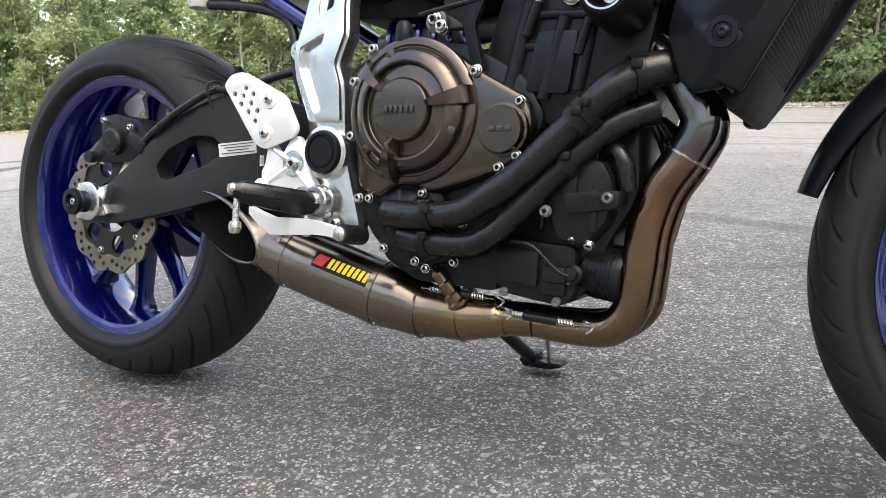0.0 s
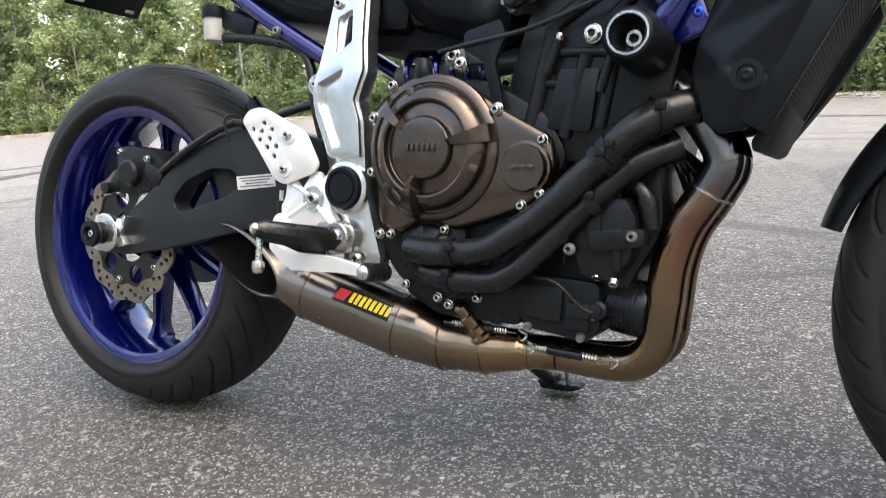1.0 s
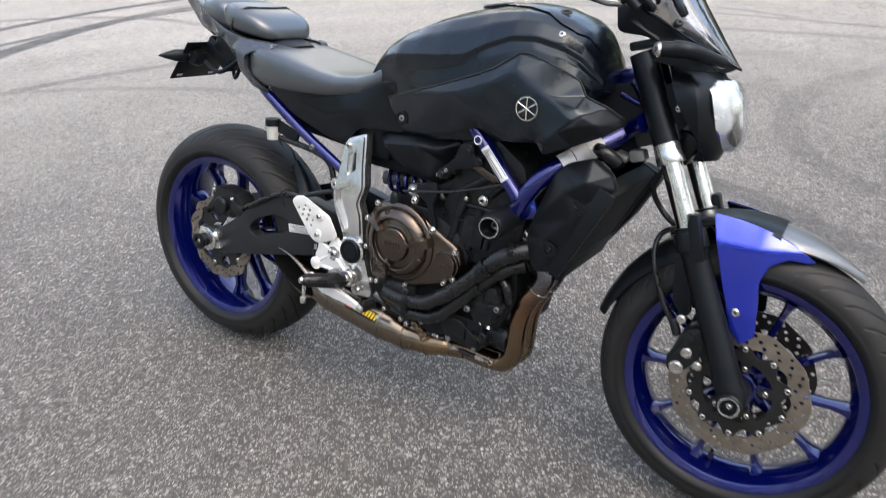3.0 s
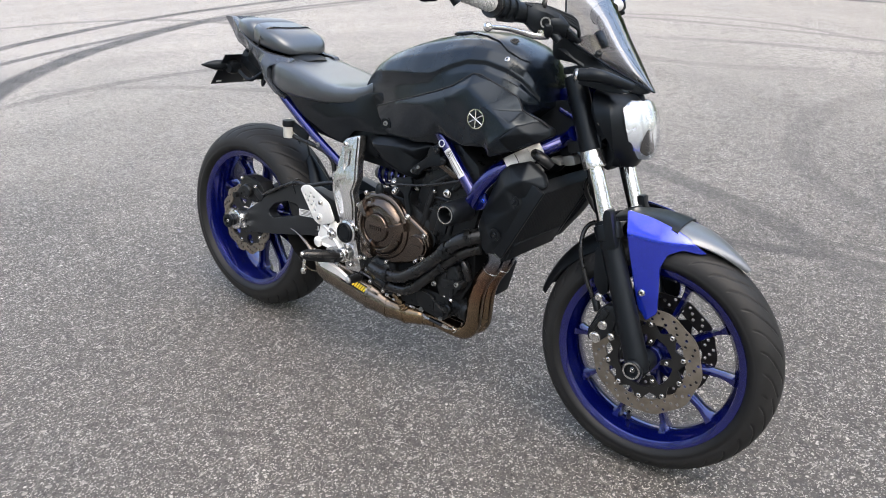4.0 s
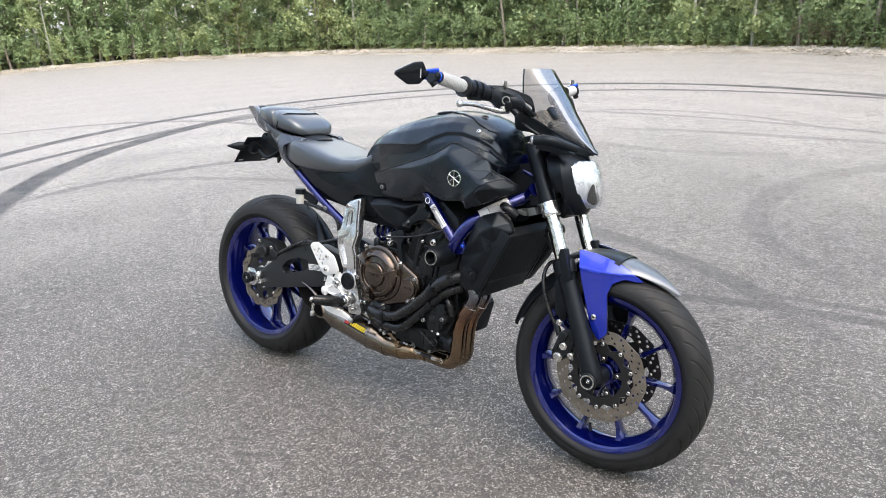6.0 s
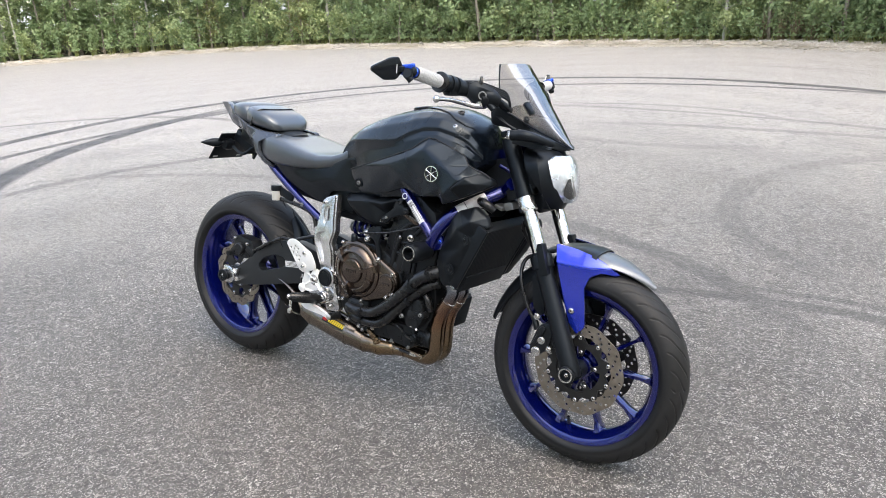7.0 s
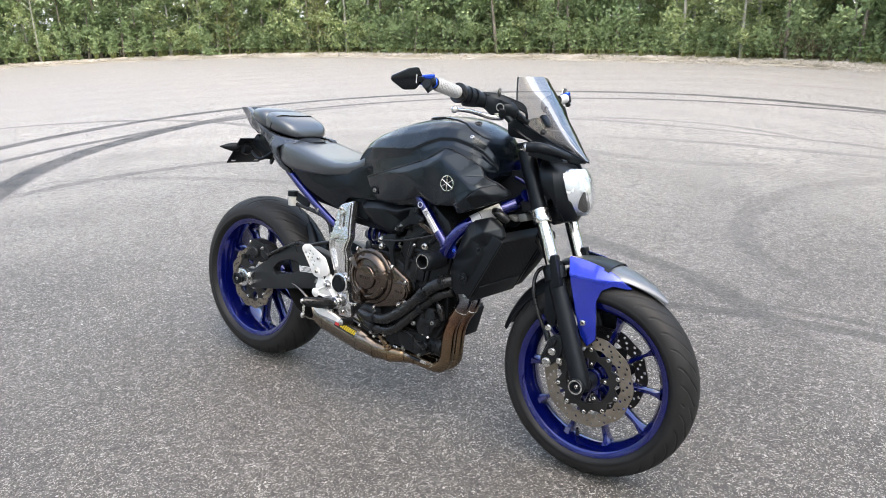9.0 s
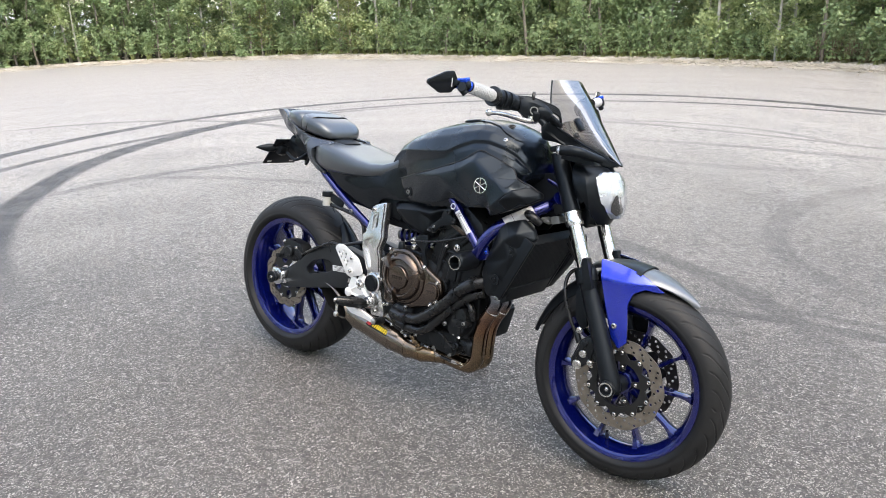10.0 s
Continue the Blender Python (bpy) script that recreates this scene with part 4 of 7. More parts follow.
lab = part("label", prism(rounded([(0.290, 0.419), (0.366, 0.4245), (0.369, 0.4055), (0.293, 0.3985)], 0.002), -0.1135, -0.112, 0), M["label_white"], bike, "white printed information label")
for i in range(4):
    part("text_line", block((0.329 + 0.001 * i, -0.1138, 0.4185 - i * 0.0042), (0.068 - 0.012 * (i % 3), 0.0006, 0.0016), 0, (0, -4.2, 0)), M["label_ink"], lab)
# axle spool and adjuster block
part("axle_block", prism(rounded([(-0.03, 0.352), (0.03, 0.345), (0.048, 0.351), (0.042, 0.33), (0.034, 0.318), (0.046, 0.30), (0.03, 0.297), (-0.034, 0.288)], 0.004), -0.128, -0.111, 0.003), M["silver"], bike, "silver axle adjuster block")
part("axle_ring", lathe([(0.0, 0), (0.031, 0), (0.033, 0.002), (0.033, 0.008), (0.029, 0.010), (0.0, 0.010)], (0.003, -0.127, 0.321), (0, -1, 0), 36), M["silver"], bike, "silver axle washer")
part("axle_slider", lathe([(0.0, 0), (0.027, 0), (0.027, 0.008), (0.019, 0.016), (0.0175, 0.026), (0.021, 0.032), (0.0225, 0.036), (0.0215, 0.041), (0.013, 0.042), (0.011, 0.036), (0.0, 0.036)], (-0.002, -0.121, 0.320), (0, -1, 0), 36), M["plastic"], bike, "black plastic axle slider")
bolt(bike, (-0.002, -0.156, 0.320), 0.007, mat="steel", h=0.004)
bolt(bike, (-0.036, -0.118, 0.292), 0.006, (-1, 0, 0), "steel", 0.01)
# rear caliper with its bracket
cal = part("rear_caliper", join(prism(rounded([(-0.026, 0.391), (-0.020, 0.405), (0.008, 0.436), (0.004, 0.466), (0.039, 0.470), (0.100, 0.460), (0.122, 0.436), (0.111, 0.411), (0.082, 0.390), (0.024, 0.388)], 0.006), -0.108, -0.060, 0.006), lathe([(0, 0), (0.022, 0), (0.023, 0.004), (0.023, 0.014), (0.019, 0.018), (0, 0.018)], (0.044, -0.104, 0.423), (0, -1, 0), 28), block((0.10, -0.10, 0.422), (0.045, 0.03, 0.026), 0.005, (0, 30, 0)), lathe([(0, 0), (0.010, 0), (0.010, 0.012), (0, 0.013)], (-0.015, -0.108, 0.397), (0, -1, 0), 18)), M["engine"], bike, "black rear brake caliper")
bolt(cal, (0.015, -0.108, 0.460), 0.006, h=0.006)
bolt(cal, (0.09, -0.114, 0.447), 0.006, h=0.006)
part("caliper_bracket", prism(rounded([(0.02, 0.345), (0.06, 0.40), (0.11, 0.40), (0.10, 0.36), (0.06, 0.345)], 0.008), -0.098, -0.09, 0.002), M["silver"], bike)
part("brake_hose", tube([(0.115, -0.108, 0.425), (0.16, -0.118, 0.445), (0.22, -0.120, 0.475), (0.285, -0.118, 0.500), (0.33, -0.112, 0.50), (0.40, -0.10, 0.52), (0.45, -0.09, 0.53)], 0.006, 10), M["hose"], bike)
part("brake_hose", tube([(0.46, -0.10, 0.44), (0.435, -0.10, 0.52), (0.425, -0.10, 0.58), (0.405, -0.10, 0.605), (0.36, -0.10, 0.62), (0.30, -0.10, 0.63), (0.255, -0.10, 0.635)], 0.0075, 10), M["hose"], bike)
part("hose_clip", tube([(0.292, -0.128, 0.47), (0.285, -0.132, 0.505), (0.295, -0.115, 0.512), (0.30, -0.105, 0.49)], 0.0022, 8), M["engine"], bike)
# hugger over the rear tyre, and the chain
hug = []
for i in range(12):
    a = radians(-6 + 4.9 * i)
    r = 0.332
    row = [(REAR.x + (r - 0.05 * abs(u) ** 3) * math.cos(a), 0.088 * (1 - 0.85 * (i / 11) ** 2) * u, REAR.z + (r - 0.05 * abs(u) ** 3) * math.sin(a)) for u in [v / 8 for v in range(-8, 9)]]
    hug.append(row + [(x * 1, y * 0.96, z - 0.004) for x, y, z in row[::-1]])
part("rear_hugger", loft(hug), M["plastic"], bike, "black hugger mudguard over the rear tyre")
link = finish(block((0, 0, 0), (0.0125, 0.006, 0.011), 0.003), "chain_link")
link.materials.append(M["gold"])
for i in range(34):
    t = i / 33
    for zz, k in ((0.416, 0.0), (0.222, 0.06)):
        part("chain_link", link, None, bike, m=pose(0.03 + 0.5 * t, 0.085, zz + (0.36 - zz + 0.03) * t * 0.6 + 0.01, 0, 4, 0))

# ---- footrest hangers ----
HANG = rounded([(0.486, 0.668), (0.541, 0.687), (0.544, 0.602), (0.549, 0.562), (0.535, 0.524), (0.544, 0.497), (0.547, 0.436), (0.552, 0.387), (0.574, 0.307), (0.568, 0.294), (0.515, 0.290), (0.508, 0.335), (0.497, 0.372), (0.488, 0.425), (0.482, 0.452), (0.466, 0.504), (0.462, 0.524), (0.462, 0.546), (0.468, 0.566), (0.475, 0.60)], 0.008)
SLOT = rounded([(0.508, 0.638), (0.522, 0.645), (0.522, 0.608), (0.51, 0.588), (0.505, 0.592)], 0.004)
POCKETS = [rounded([(0.497, 0.636), (0.521, 0.647), (0.524, 0.602), (0.499, 0.586)], 0.004), rounded([(0.472, 0.548), (0.514, 0.566), (0.503, 0.527), (0.511, 0.462), (0.499, 0.458), (0.473, 0.52)], 0.004)]
FACE = rounded([(0.4885, 0.664), (0.538, 0.682), (0.541, 0.602), (0.546, 0.562), (0.532, 0.524), (0.541, 0.497), (0.544, 0.446), (0.492, 0.446), (0.469, 0.504), (0.465, 0.524), (0.465, 0.546), (0.471, 0.566), (0.478, 0.60)], 0.006)


def hanger_body():
    bm = join(soften(plate([HANG, SLOT], -0.134, -0.110), 0.003, 2, 40), soften(plate([FACE] + POCKETS, -0.143, -0.1335), 0.0035, 3, 40))
    for v in bm.verts:  # the upper arm leans in towards the frame
        v.co.y += 0.15 * max(0.0, v.co.z - 0.545)
    return bm


hang = part("footrest_hanger", hanger_body(), M["silver"], bike, "silver cast footrest hanger")
part("footrest_hanger", mirrored(hanger_body()), M["silver"], bike, "silver cast footrest hanger")
part("pivot_cap", lathe([(0.0, 0), (0.0285, 0), (0.0295, 0.004), (0.0295, 0.014), (0.0275, 0.017), (0.0235, 0.017), (0.0225, 0.0145), (0.020, 0.0145), (0.019, 0.0165), (0.0, 0.0165)], (0.5195, -0.134, 0.405), (0, -1, 0), 40), M["plastic"], hang, "round black pivot cap")
part("cap_ring", lathe([(0.0295, 0), (0.0365, 0), (0.0360, 0.009), (0.0300, 0.011)], (0.5195, -0.134, 0.405), (0, -1, 0), 40, True), M["silver"], hang)
bolt(hang, (0.498, -0.126, 0.656), 0.0085, h=0.006)
part("hanger_lug", join(lathe([(0, 0), (0.0165, 0), (0.0165, 0.012), (0.0145, 0.015), (0, 0.015)], (0.446, -0.098, 0.551), (0, -1, 0), 28), prism(rounded([(0.446, 0.567), (0.475, 0.572), (0.478, 0.515), (0.452, 0.532)], 0.006), -0.116, -0.100, 0.003)), M["silver"], hang)
bolt(hang, (0.446, -0.113, 0.551), 0.0085, h=0.006)
# heel guard
HEEL = rounded([(0.343, 0.500), (0.357, 0.515), (0.382, 0.518), (0.460, 0.482), (0.484, 0.437), (0.476, 0.425), (0.424, 0.408), (0.405, 0.415)], 0.008)
dots = [(0.365, 0.487), (0.386, 0.495), (0.381, 0.484), (0.377, 0.472), (0.400, 0.486), (0.396, 0.473), (0.391, 0.461), (0.408, 0.462), (0.404, 0.448)]
part("heel_guard", soften(plate([HEEL] + [ring_pts(p, 0.0038, 10) for p in dots], -0.155, -0.150), 0.0015, 2, 40), M["white_alloy"], bike, "pale alloy heel guard with drilled holes")
for p in ((0.431, 0.477), (0.424, 0.430)):
    part("boss", lathe([(0.0, 0), (0.013, 0), (0.012, 0.003), (0.0, 0.003)], (p[0], -0.1545, p[1]), (0, -1, 0), 24), M["white_alloy"], bike)
    bolt(bike, (p[0], -0.157, p[1]), 0.007, h=0.005)
# peg plate, footrest and brake pedal
PEGP = rounded([(0.424, 0.418), (0.436, 0.414), (0.445, 0.395), (0.466, 0.425), (0.476, 0.428), (0.497, 0.40), (0.500, 0.372), (0.52, 0.345), (0.53, 0.318), (0.50, 0.312), (0.47, 0.345), (0.405, 0.345), (0.398, 0.358), (0.418, 0.388)], 0.006)
peg = part("footrest_plate", prism(PEGP, -0.148, -0.136, 0.003), M["white_alloy"], bike, "pale cast footrest plate")
bolt(peg, (0.470, -0.148, 0.389), 0.0105, h=0.007)
part("boss", lathe([(0.0, 0), (0.016, 0), (0.0155, 0.005), (0.012, 0.008), (0.0, 0.009)], (0.413, -0.146, 0.352), (0, -1, 0), 24), M["white_alloy"], peg)
for q in (((0.424, 0.362), (0.462, 0.384)), ((0.43, 0.349), (0.49, 0.345)), ((0.478, 0.378), (0.51, 0.345)), ((0.435, 0.408), (0.464, 0.394))):
    part("cast_rib", tube([(q[0][0], -0.147, q[0][1]), (q[1][0], -0.147, q[1][1])], 0.0045, 8, smooth=False), M["white_alloy"], peg)
part("boss", lathe([(0.0, 0), (0.019, 0), (0.018, 0.003), (0.0, 0.003)], (0.470, -0.147, 0.389), (0, -1, 0), 28), M["silver"], peg)
bolt(bike, (0.538, -0.139, 0.309), 0.0085, h=0.007)
part("peg_mount", join(block((0.505, -0.145, 0.337), (0.05, 0.03, 0.034), 0.006, (0, 12, 0)), prism(rounded([(0.472, 0.354), (0.505, 0.347), (0.50, 0.327), (0.47, 0.332)], 0.004), -0.172, -0.14, 0.003)), M["matt_grey"], bike)
part("peg_pivot", lathe([(0, 0), (0.021, 0), (0.021, 0.012), (0.018, 0.016), (0.013, 0.016), (0.012, 0.013), (0, 0.013)], (0.518, -0.146, 0.340), (0, -1, 0), 32), M["silver"], bike, "silver peg pivot")
bolt(bike, (0.518, -0.159, 0.340), 0.0095, h=0.006)
def blade(path, tall, thick):
    rings = []
    for p, h, w in zip(path, tall, thick):
        x, y, z = p
        rings.append([(x - w * 0.3, y - w, z + h), (x + w * 0.3, y + w, z + h), (x + w * 0.3, y + w, z - h), (x - w * 0.3, y - w, z - h)])
    return soften(loft(rings), 0.002, 2, 40)


PEG_A, PEG_B = Vector((0.512, -0.160, 0.339)), Vector((0.464, -0.256, 0.352))
along = (PEG_B - PEG_A).normalized()
broad = along.cross(Vector((0, 0, 1))).normalized()
rise = broad.cross(along)
if rise.z < 0:
    rise = -rise
rings = []
for t, w, h in ((0, 0.010, 0.009), (0.08, 0.0145, 0.010), (0.5, 0.0155, 0.0105), (0.9, 0.0145, 0.010), (1.0, 0.010, 0.007)):
    c = PEG_A.lerp(PEG_B, t)
    rings.append([c + broad * (w * i) + rise * (h * j) for i, j in ((-1, 0.5), (-0.7, 1), (0.7, 1), (1, 0.5), (1, -0.4), (0.6, -1), (-0.6, -1), (-1, -0.4))])
fp = part("footrest", soften(loft(rings), 0.0015, 2, 40), M["hose"], bike, "black rubber footrest on an alloy bar")
under = []
for t, w, h in ((-0.12, 0.012, 0.012), (0.1, 0.014, 0.021), (0.5, 0.0145, 0.020), (0.9, 0.0135, 0.015), (1.02, 0.011, 0.009)):
    c = PEG_A.lerp(PEG_B, t)
    under.append([c + broad * (w * i) + rise * (h * j) for i, j in ((-1, -0.2), (1, -0.2), (0.95, -0.6), (0.6, -1), (-0.6, -1), (-0.95, -0.6))])
part("peg_bar", soften(loft(under), 0.0015, 2, 40), M["engine"], fp, "black cast peg bar")
for i in range(5):
    o = broad * (-0.010 + 0.005 * i) + rise * 0.0108
    part("rubber_rib", tube([PEG_A.lerp(PEG_B, 0.12) + o, PEG_A.lerp(PEG_B, 0.9) + o], 0.0012, 6, smooth=False), M["hose"], fp)
part("peg_feeler", lathe([(0.0, 0), (0.0045, 0), (0.0042, 0.034), (0.0075, 0.036), (0.0085, 0.043), (0.006, 0.050), (0.0, 0.051)], PEG_A.lerp(PEG_B, 0.94) - rise * 0.006, (0.03, -0.12, -1), 16), M["steel"], fp, "bright steel feeler")
part("peg_end", lathe([(0, 0), (0.008, 0), (0.008, 0.004), (0.006, 0.007), (0, 0.007)], PEG_B - along * 0.001, along, 16), M["steel"], fp)
ARM = [(0.402, -0.156, 0.322), (0.425, -0.160, 0.311), (0.452, -0.166, 0.302), (0.50, -0.180, 0.304), (0.55, -0.196, 0.3055), (0.588, -0.207, 0.303), (0.598, -0.209, 0.301)]
pedal = part("brake_pedal", blade(ARM, [0.005, 0.009, 0.012, 0.0115, 0.009, 0.0065, 0.005], [0.005, 0.006, 0.006, 0.006, 0.005, 0.005, 0.004]), M["white_alloy"], bike, "pale alloy brake pedal")
part("pedal_rubber", tube([(0.5995, -0.208, 0.3005), (0.599, -0.162, 0.2965)], 0.0115, 18, smooth=False), M["hose"], pedal, "ribbed black toe rubber")
for i in range(7):
    part("rubber_rib", lathe([(0.0108, 0), (0.0128, 0), (0.0128, 0.003), (0.0108, 0.003)], (0.5993, -0.204 + i * 0.006, 0.3002 - i * 0.0005), (0, 1, -0.08), 18, True), M["hose"], pedal)
part("toe_bolt", lathe([(0, 0), (0.0095, 0), (0.009, 0.004), (0.005, 0.007), (0, 0.0075)], (0.5995, -0.209, 0.3007), (0, -1, 0), 20), M["steel"], pedal)
bolt(bike, (0.497, -0.15, 0.30), 0.011, hexed=False, h=0.01)
part("pedal_rod", tube([(0.41, -0.145, 0.40), (0.408, -0.145, 0.36)], 0.0035, 8, smooth=False), M["steel"], bike)
part("master_cylinder", lathe([(0, 0), (0.009, 0.0), (0.009, 0.035), (0.006, 0.04), (0, 0.04)], (0.408, -0.14, 0.385), (0, 0, -1), 16), M["engine"], bike)
part("hanger_stay", prism(rounded([(0.565, 0.49), (0.58, 0.47), (0.588, 0.40), (0.578, 0.36), (0.566, 0.38), (0.562, 0.44)], 0.004), -0.12, -0.108, 0.002), M["silver"], bike)

# ---- exhaust ----
PIPE_R = [(0.925, -0.075, 0.540), (0.958, -0.085, 0.510), (0.985, -0.088, 0.478), (1.000, -0.086, 0.444), (0.984, -0.082, 0.408), (0.958, -0.080, 0.366), (0.944, -0.078, 0.320), (0.938, -0.074, 0.268), (0.930, -0.068, 0.226), (0.905, -0.062, 0.198), (0.865, -0.056, 0.191), (0.80, -0.05, 0.193)]
PIPE_L = [(x + 0.002, y + 0.047, z - 0.003) for x, y, z in PIPE_R[:-3]] + [(0.905, -0.016, 0.198), (0.865, -0.030, 0.191), (0.80, -0.05, 0.193)]
ex = part("exhaust_header", tube(PIPE_R, 0.0225, 20, 8), M["titanium"], bike, "heat-browned titanium header pipe")
part("exhaust_header", tube(PIPE_L, 0.0225, 20, 8), M["titanium"], bike, "heat-browned titanium header pipe")
for P, q in ((PIPE_R, 4), (PIPE_L, 4)):
    a, b = Vector(P[q]), Vector(P[q + 1])
    part("weld_bead", lathe([(0.021, -0.0025), (0.0238, -0.001), (0.0238, 0.001), (0.021, 0.0025)], a, (b - a), 24, True), M["steel"], ex)
CAN = [(0.80, -0.054, 0.194), (0.762, -0.057, 0.193), (0.750, -0.058, 0.193), (0.735, -0.059, 0.192), (0.700, -0.061, 0.190), (0.665, -0.064, 0.192), (0.640, -0.066, 0.193), (0.605, -0.068, 0.203), (0.572, -0.071, 0.210), (0.50, -0.079, 0.230), (0.425, -0.090, 0.252), (0.388, -0.097, 0.265)]
CANR = [0.0225, 0.0235, 0.028, 0.029, 0.0345, 0.0355, 0.039, 0.0445, 0.0470, 0.0475, 0.0465, 0.040]
can = part("silencer", tube(CAN, CANR, 36, 8), M["titanium"], bike, "brushed titanium silencer with a slash-cut tip")


def band(i, r, w=0.004, extra=0.0015):
    a, b = Vector(CAN[i]), Vector(CAN[i - 1])
    return lathe([(r - 0.001, -w), (r + extra, -w * 0.8), (r + extra, w * 0.8), (r - 0.001, w)], a, (b - a), 36, True)


for i, r, w in ((8, 0.0470, 0.005), (10, 0.0465, 0.006), (4, 0.0345, 0.002), (1, 0.0235, 0.003), (6, 0.039, 0.002)):
    part("weld_band", band(i, r, w), M["titanium"], can)
for i, a in ((8, 0.6), (8, -1.0), (10, 0.6), (10, -1.0)):
    c = Vector(CAN[i])
    w = Vector((0.1, -math.cos(a), math.sin(a))).normalized()
    bolt(can, c + w * 0.0480, 0.0036, w, h=0.002, hexed=False, name="rivet")
# slash-cut tip: a thin flared shell, hollow
tip = []
axis = (Vector((0.250, -0.136, 0.312)) - Vector(CAN[-1])).normalized()
side = axis.cross(Vector((0, 0, 1))).normalized()
up = side.cross(axis).normalized()
for t, r in ((0.0, 0.0402), (0.35, 0.0392), (0.7, 0.0400), (1.0, 0.0424), (1.0, 0.0384), (0.6, 0.0366), (0.0, 0.0365)):
    ring = []
    for k in range(48):
        a = 2 * math.pi * k / 48
        far = 0.5 + 0.5 * math.cos(a - 0.28)
        reach = 0.004 + 0.170 * far
        wide = r + 0.003 * (far - 0.3) * t
        ring.append(Vector(CAN[-1]) + axis * (reach * t) + side * (wide * math.cos(a)) + up * (wide * math.sin(a)))
    tip.append(ring)
part("silencer_tip", loft(tip[:5], caps=False), M["titanium"], can, "slash-cut hollow silencer tip", recalc=False)
part("tip_liner", loft(tip[4:], caps=False), M["tip_black"], can, "black inside of the tip")
part("baffle", lathe([(0, 0), (0.036, 0), (0.036, 0.002), (0, 0.002)], Vector(CAN[-1]) + axis * 0.003, axis, 30), M["tip_black"], can)
# maker's plate on the silencer: black with yellow and red shapes
u = (Vector(CAN[8]) - Vector(CAN[10])).normalized()
nrm = (Vector((0, -0.86, 0.50)) - u * Vector((0, -0.86, 0.50)).dot(u)).normalized()
v = nrm.cross(u)
v = v if v.z > 0 else -v


def badge(u0, u1, v0, v1, lift, skew=0.0):
    """A thin patch wrapped on the silencer's side."""
    rows = []
    for i in range(9):
        s = u0 + (u1 - u0) * i / 8
        c = Vector(CAN[9]) + u * (s + 0.012)
        row = []
        for j in range(7):
            w = v0 + (v1 - v0) * j / 6
            a = w / 0.047
            row.append(c + u * (skew * w) + (nrm * math.cos(a) + v * math.sin(a)) * (0.0485 + lift))
        rows.append(row)
    return loft(rows, caps=False, closed=False)


plate_b = part("maker_plate", badge(-0.035, 0.062, -0.012, 0.012, 0.0), M["plastic"], can, "black plate with a yellow and red mark")
part("mark", badge(-0.032, -0.014, -0.008, 0.008, 0.0006, 0.4), M["red"], plate_b)
for i in range(8):
    part("mark", badge(-0.009 + i * 0.0083, -0.009 + i * 0.0083 + 0.0056, -0.007, 0.008, 0.0006, 0.15), M["yellow"], plate_b)
# lambda probe, springs, spring hooks
probe = part("lambda_probe", lathe([(0, 0), (0.018, 0), (0.018, 0.005), (0.0135, 0.008), (0.0135, 0.018), (0.0105, 0.020), (0.0105, 0.036), (0.0085, 0.038), (0.0085, 0.052), (0.005, 0.056), (0, 0.056)], (0.702, -0.080, 0.210), (-0.45, -0.45, 0.78), 18), M["titanium"], bike, "threaded exhaust probe")
part("probe_cable", tube([(0.676, -0.094, 0.249), (0.665, -0.105, 0.262), (0.66, -0.11, 0.275), (0.68, -0.11, 0.29)], 0.003, 8), M["hose"], probe)


def spring(a, b, r=0.0042, turns=22, sleeve=(0.3, 0.7)):
    a, b = Vector(a), Vector(b)
    w = (b - a)
    q = w.to_track_quat("Z", "Y")
    n = turns * 8
    pts = [a + w * (0.12 + 0.76 * i / n) + q @ Vector((r * math.cos(i * math.pi / 4), r * math.sin(i * math.pi / 4), 0)) for i in range(n + 1)]
    coil = join(tube(pts, 0.0011, 5, smooth=False), tube([a, a + w * 0.12], 0.0016, 6, smooth=False), tube([b - w * 0.12, b], 0.0016, 6, smooth=False))
    sp = part("exhaust_spring", coil, M["steel"], bike, "coiled exhaust spring with a black sleeve")
    part("sleeve", tube([a + w * sleeve[0], a + w * sleeve[1]], r + 0.0022, 14, smooth=False), M["hose"], sp)
    return sp


spring((0.762, -0.078, 0.205), (0.878, -0.088, 0.200))
spring((0.648, -0.088, 0.226), (0.752, -0.080, 0.220), 0.0036)
for p in ((0.762, -0.072, 0.203), (0.872, -0.078, 0.199), (0.748, -0.07, 0.217)):
    part("spring_hook", tube([Vector(p) + Vector((0, 0.006, 0.004)), Vector(p) + Vector((0.008, -0.008, 0.006)), Vector(p) + Vector((0.016, -0.004, 0)), Vector(p) + Vector((0.008, -0.006, -0.008)), Vector(p) + Vector((0, 0.006, -0.004))], 0.0018, 8), M["steel"], bike)

# ---- side stand, resting on the asphalt on the far side ----
stand = part("side_stand", tube([(0.62, 0.10, 0.20), (0.645, 0.20, 0.12), (0.665, 0.285, 0.062)], [0.013, 0.012, 0.011], 12), M["engine"], bike, "black side stand with a steel foot")
part("stand_foot", join(prism(rounded([(0.640, 0.062), (0.655, 0.068), (0.690, 0.060), (0.716, 0.062), (0.722, 0.056), (0.700, 0.049), (0.648, 0.049)], 0.004), 0.276, 0.312, 0.003), block((0.662, 0.292, 0.066), (0.03, 0.03, 0.02), 0.006)), M["engine"], stand, "black curved stand foot")
part("stand_feeler", tube([(0.694, 0.29, 0.055), (0.692, 0.275, 0.115)], 0.0035, 8, smooth=False), M["matt_grey"], stand)

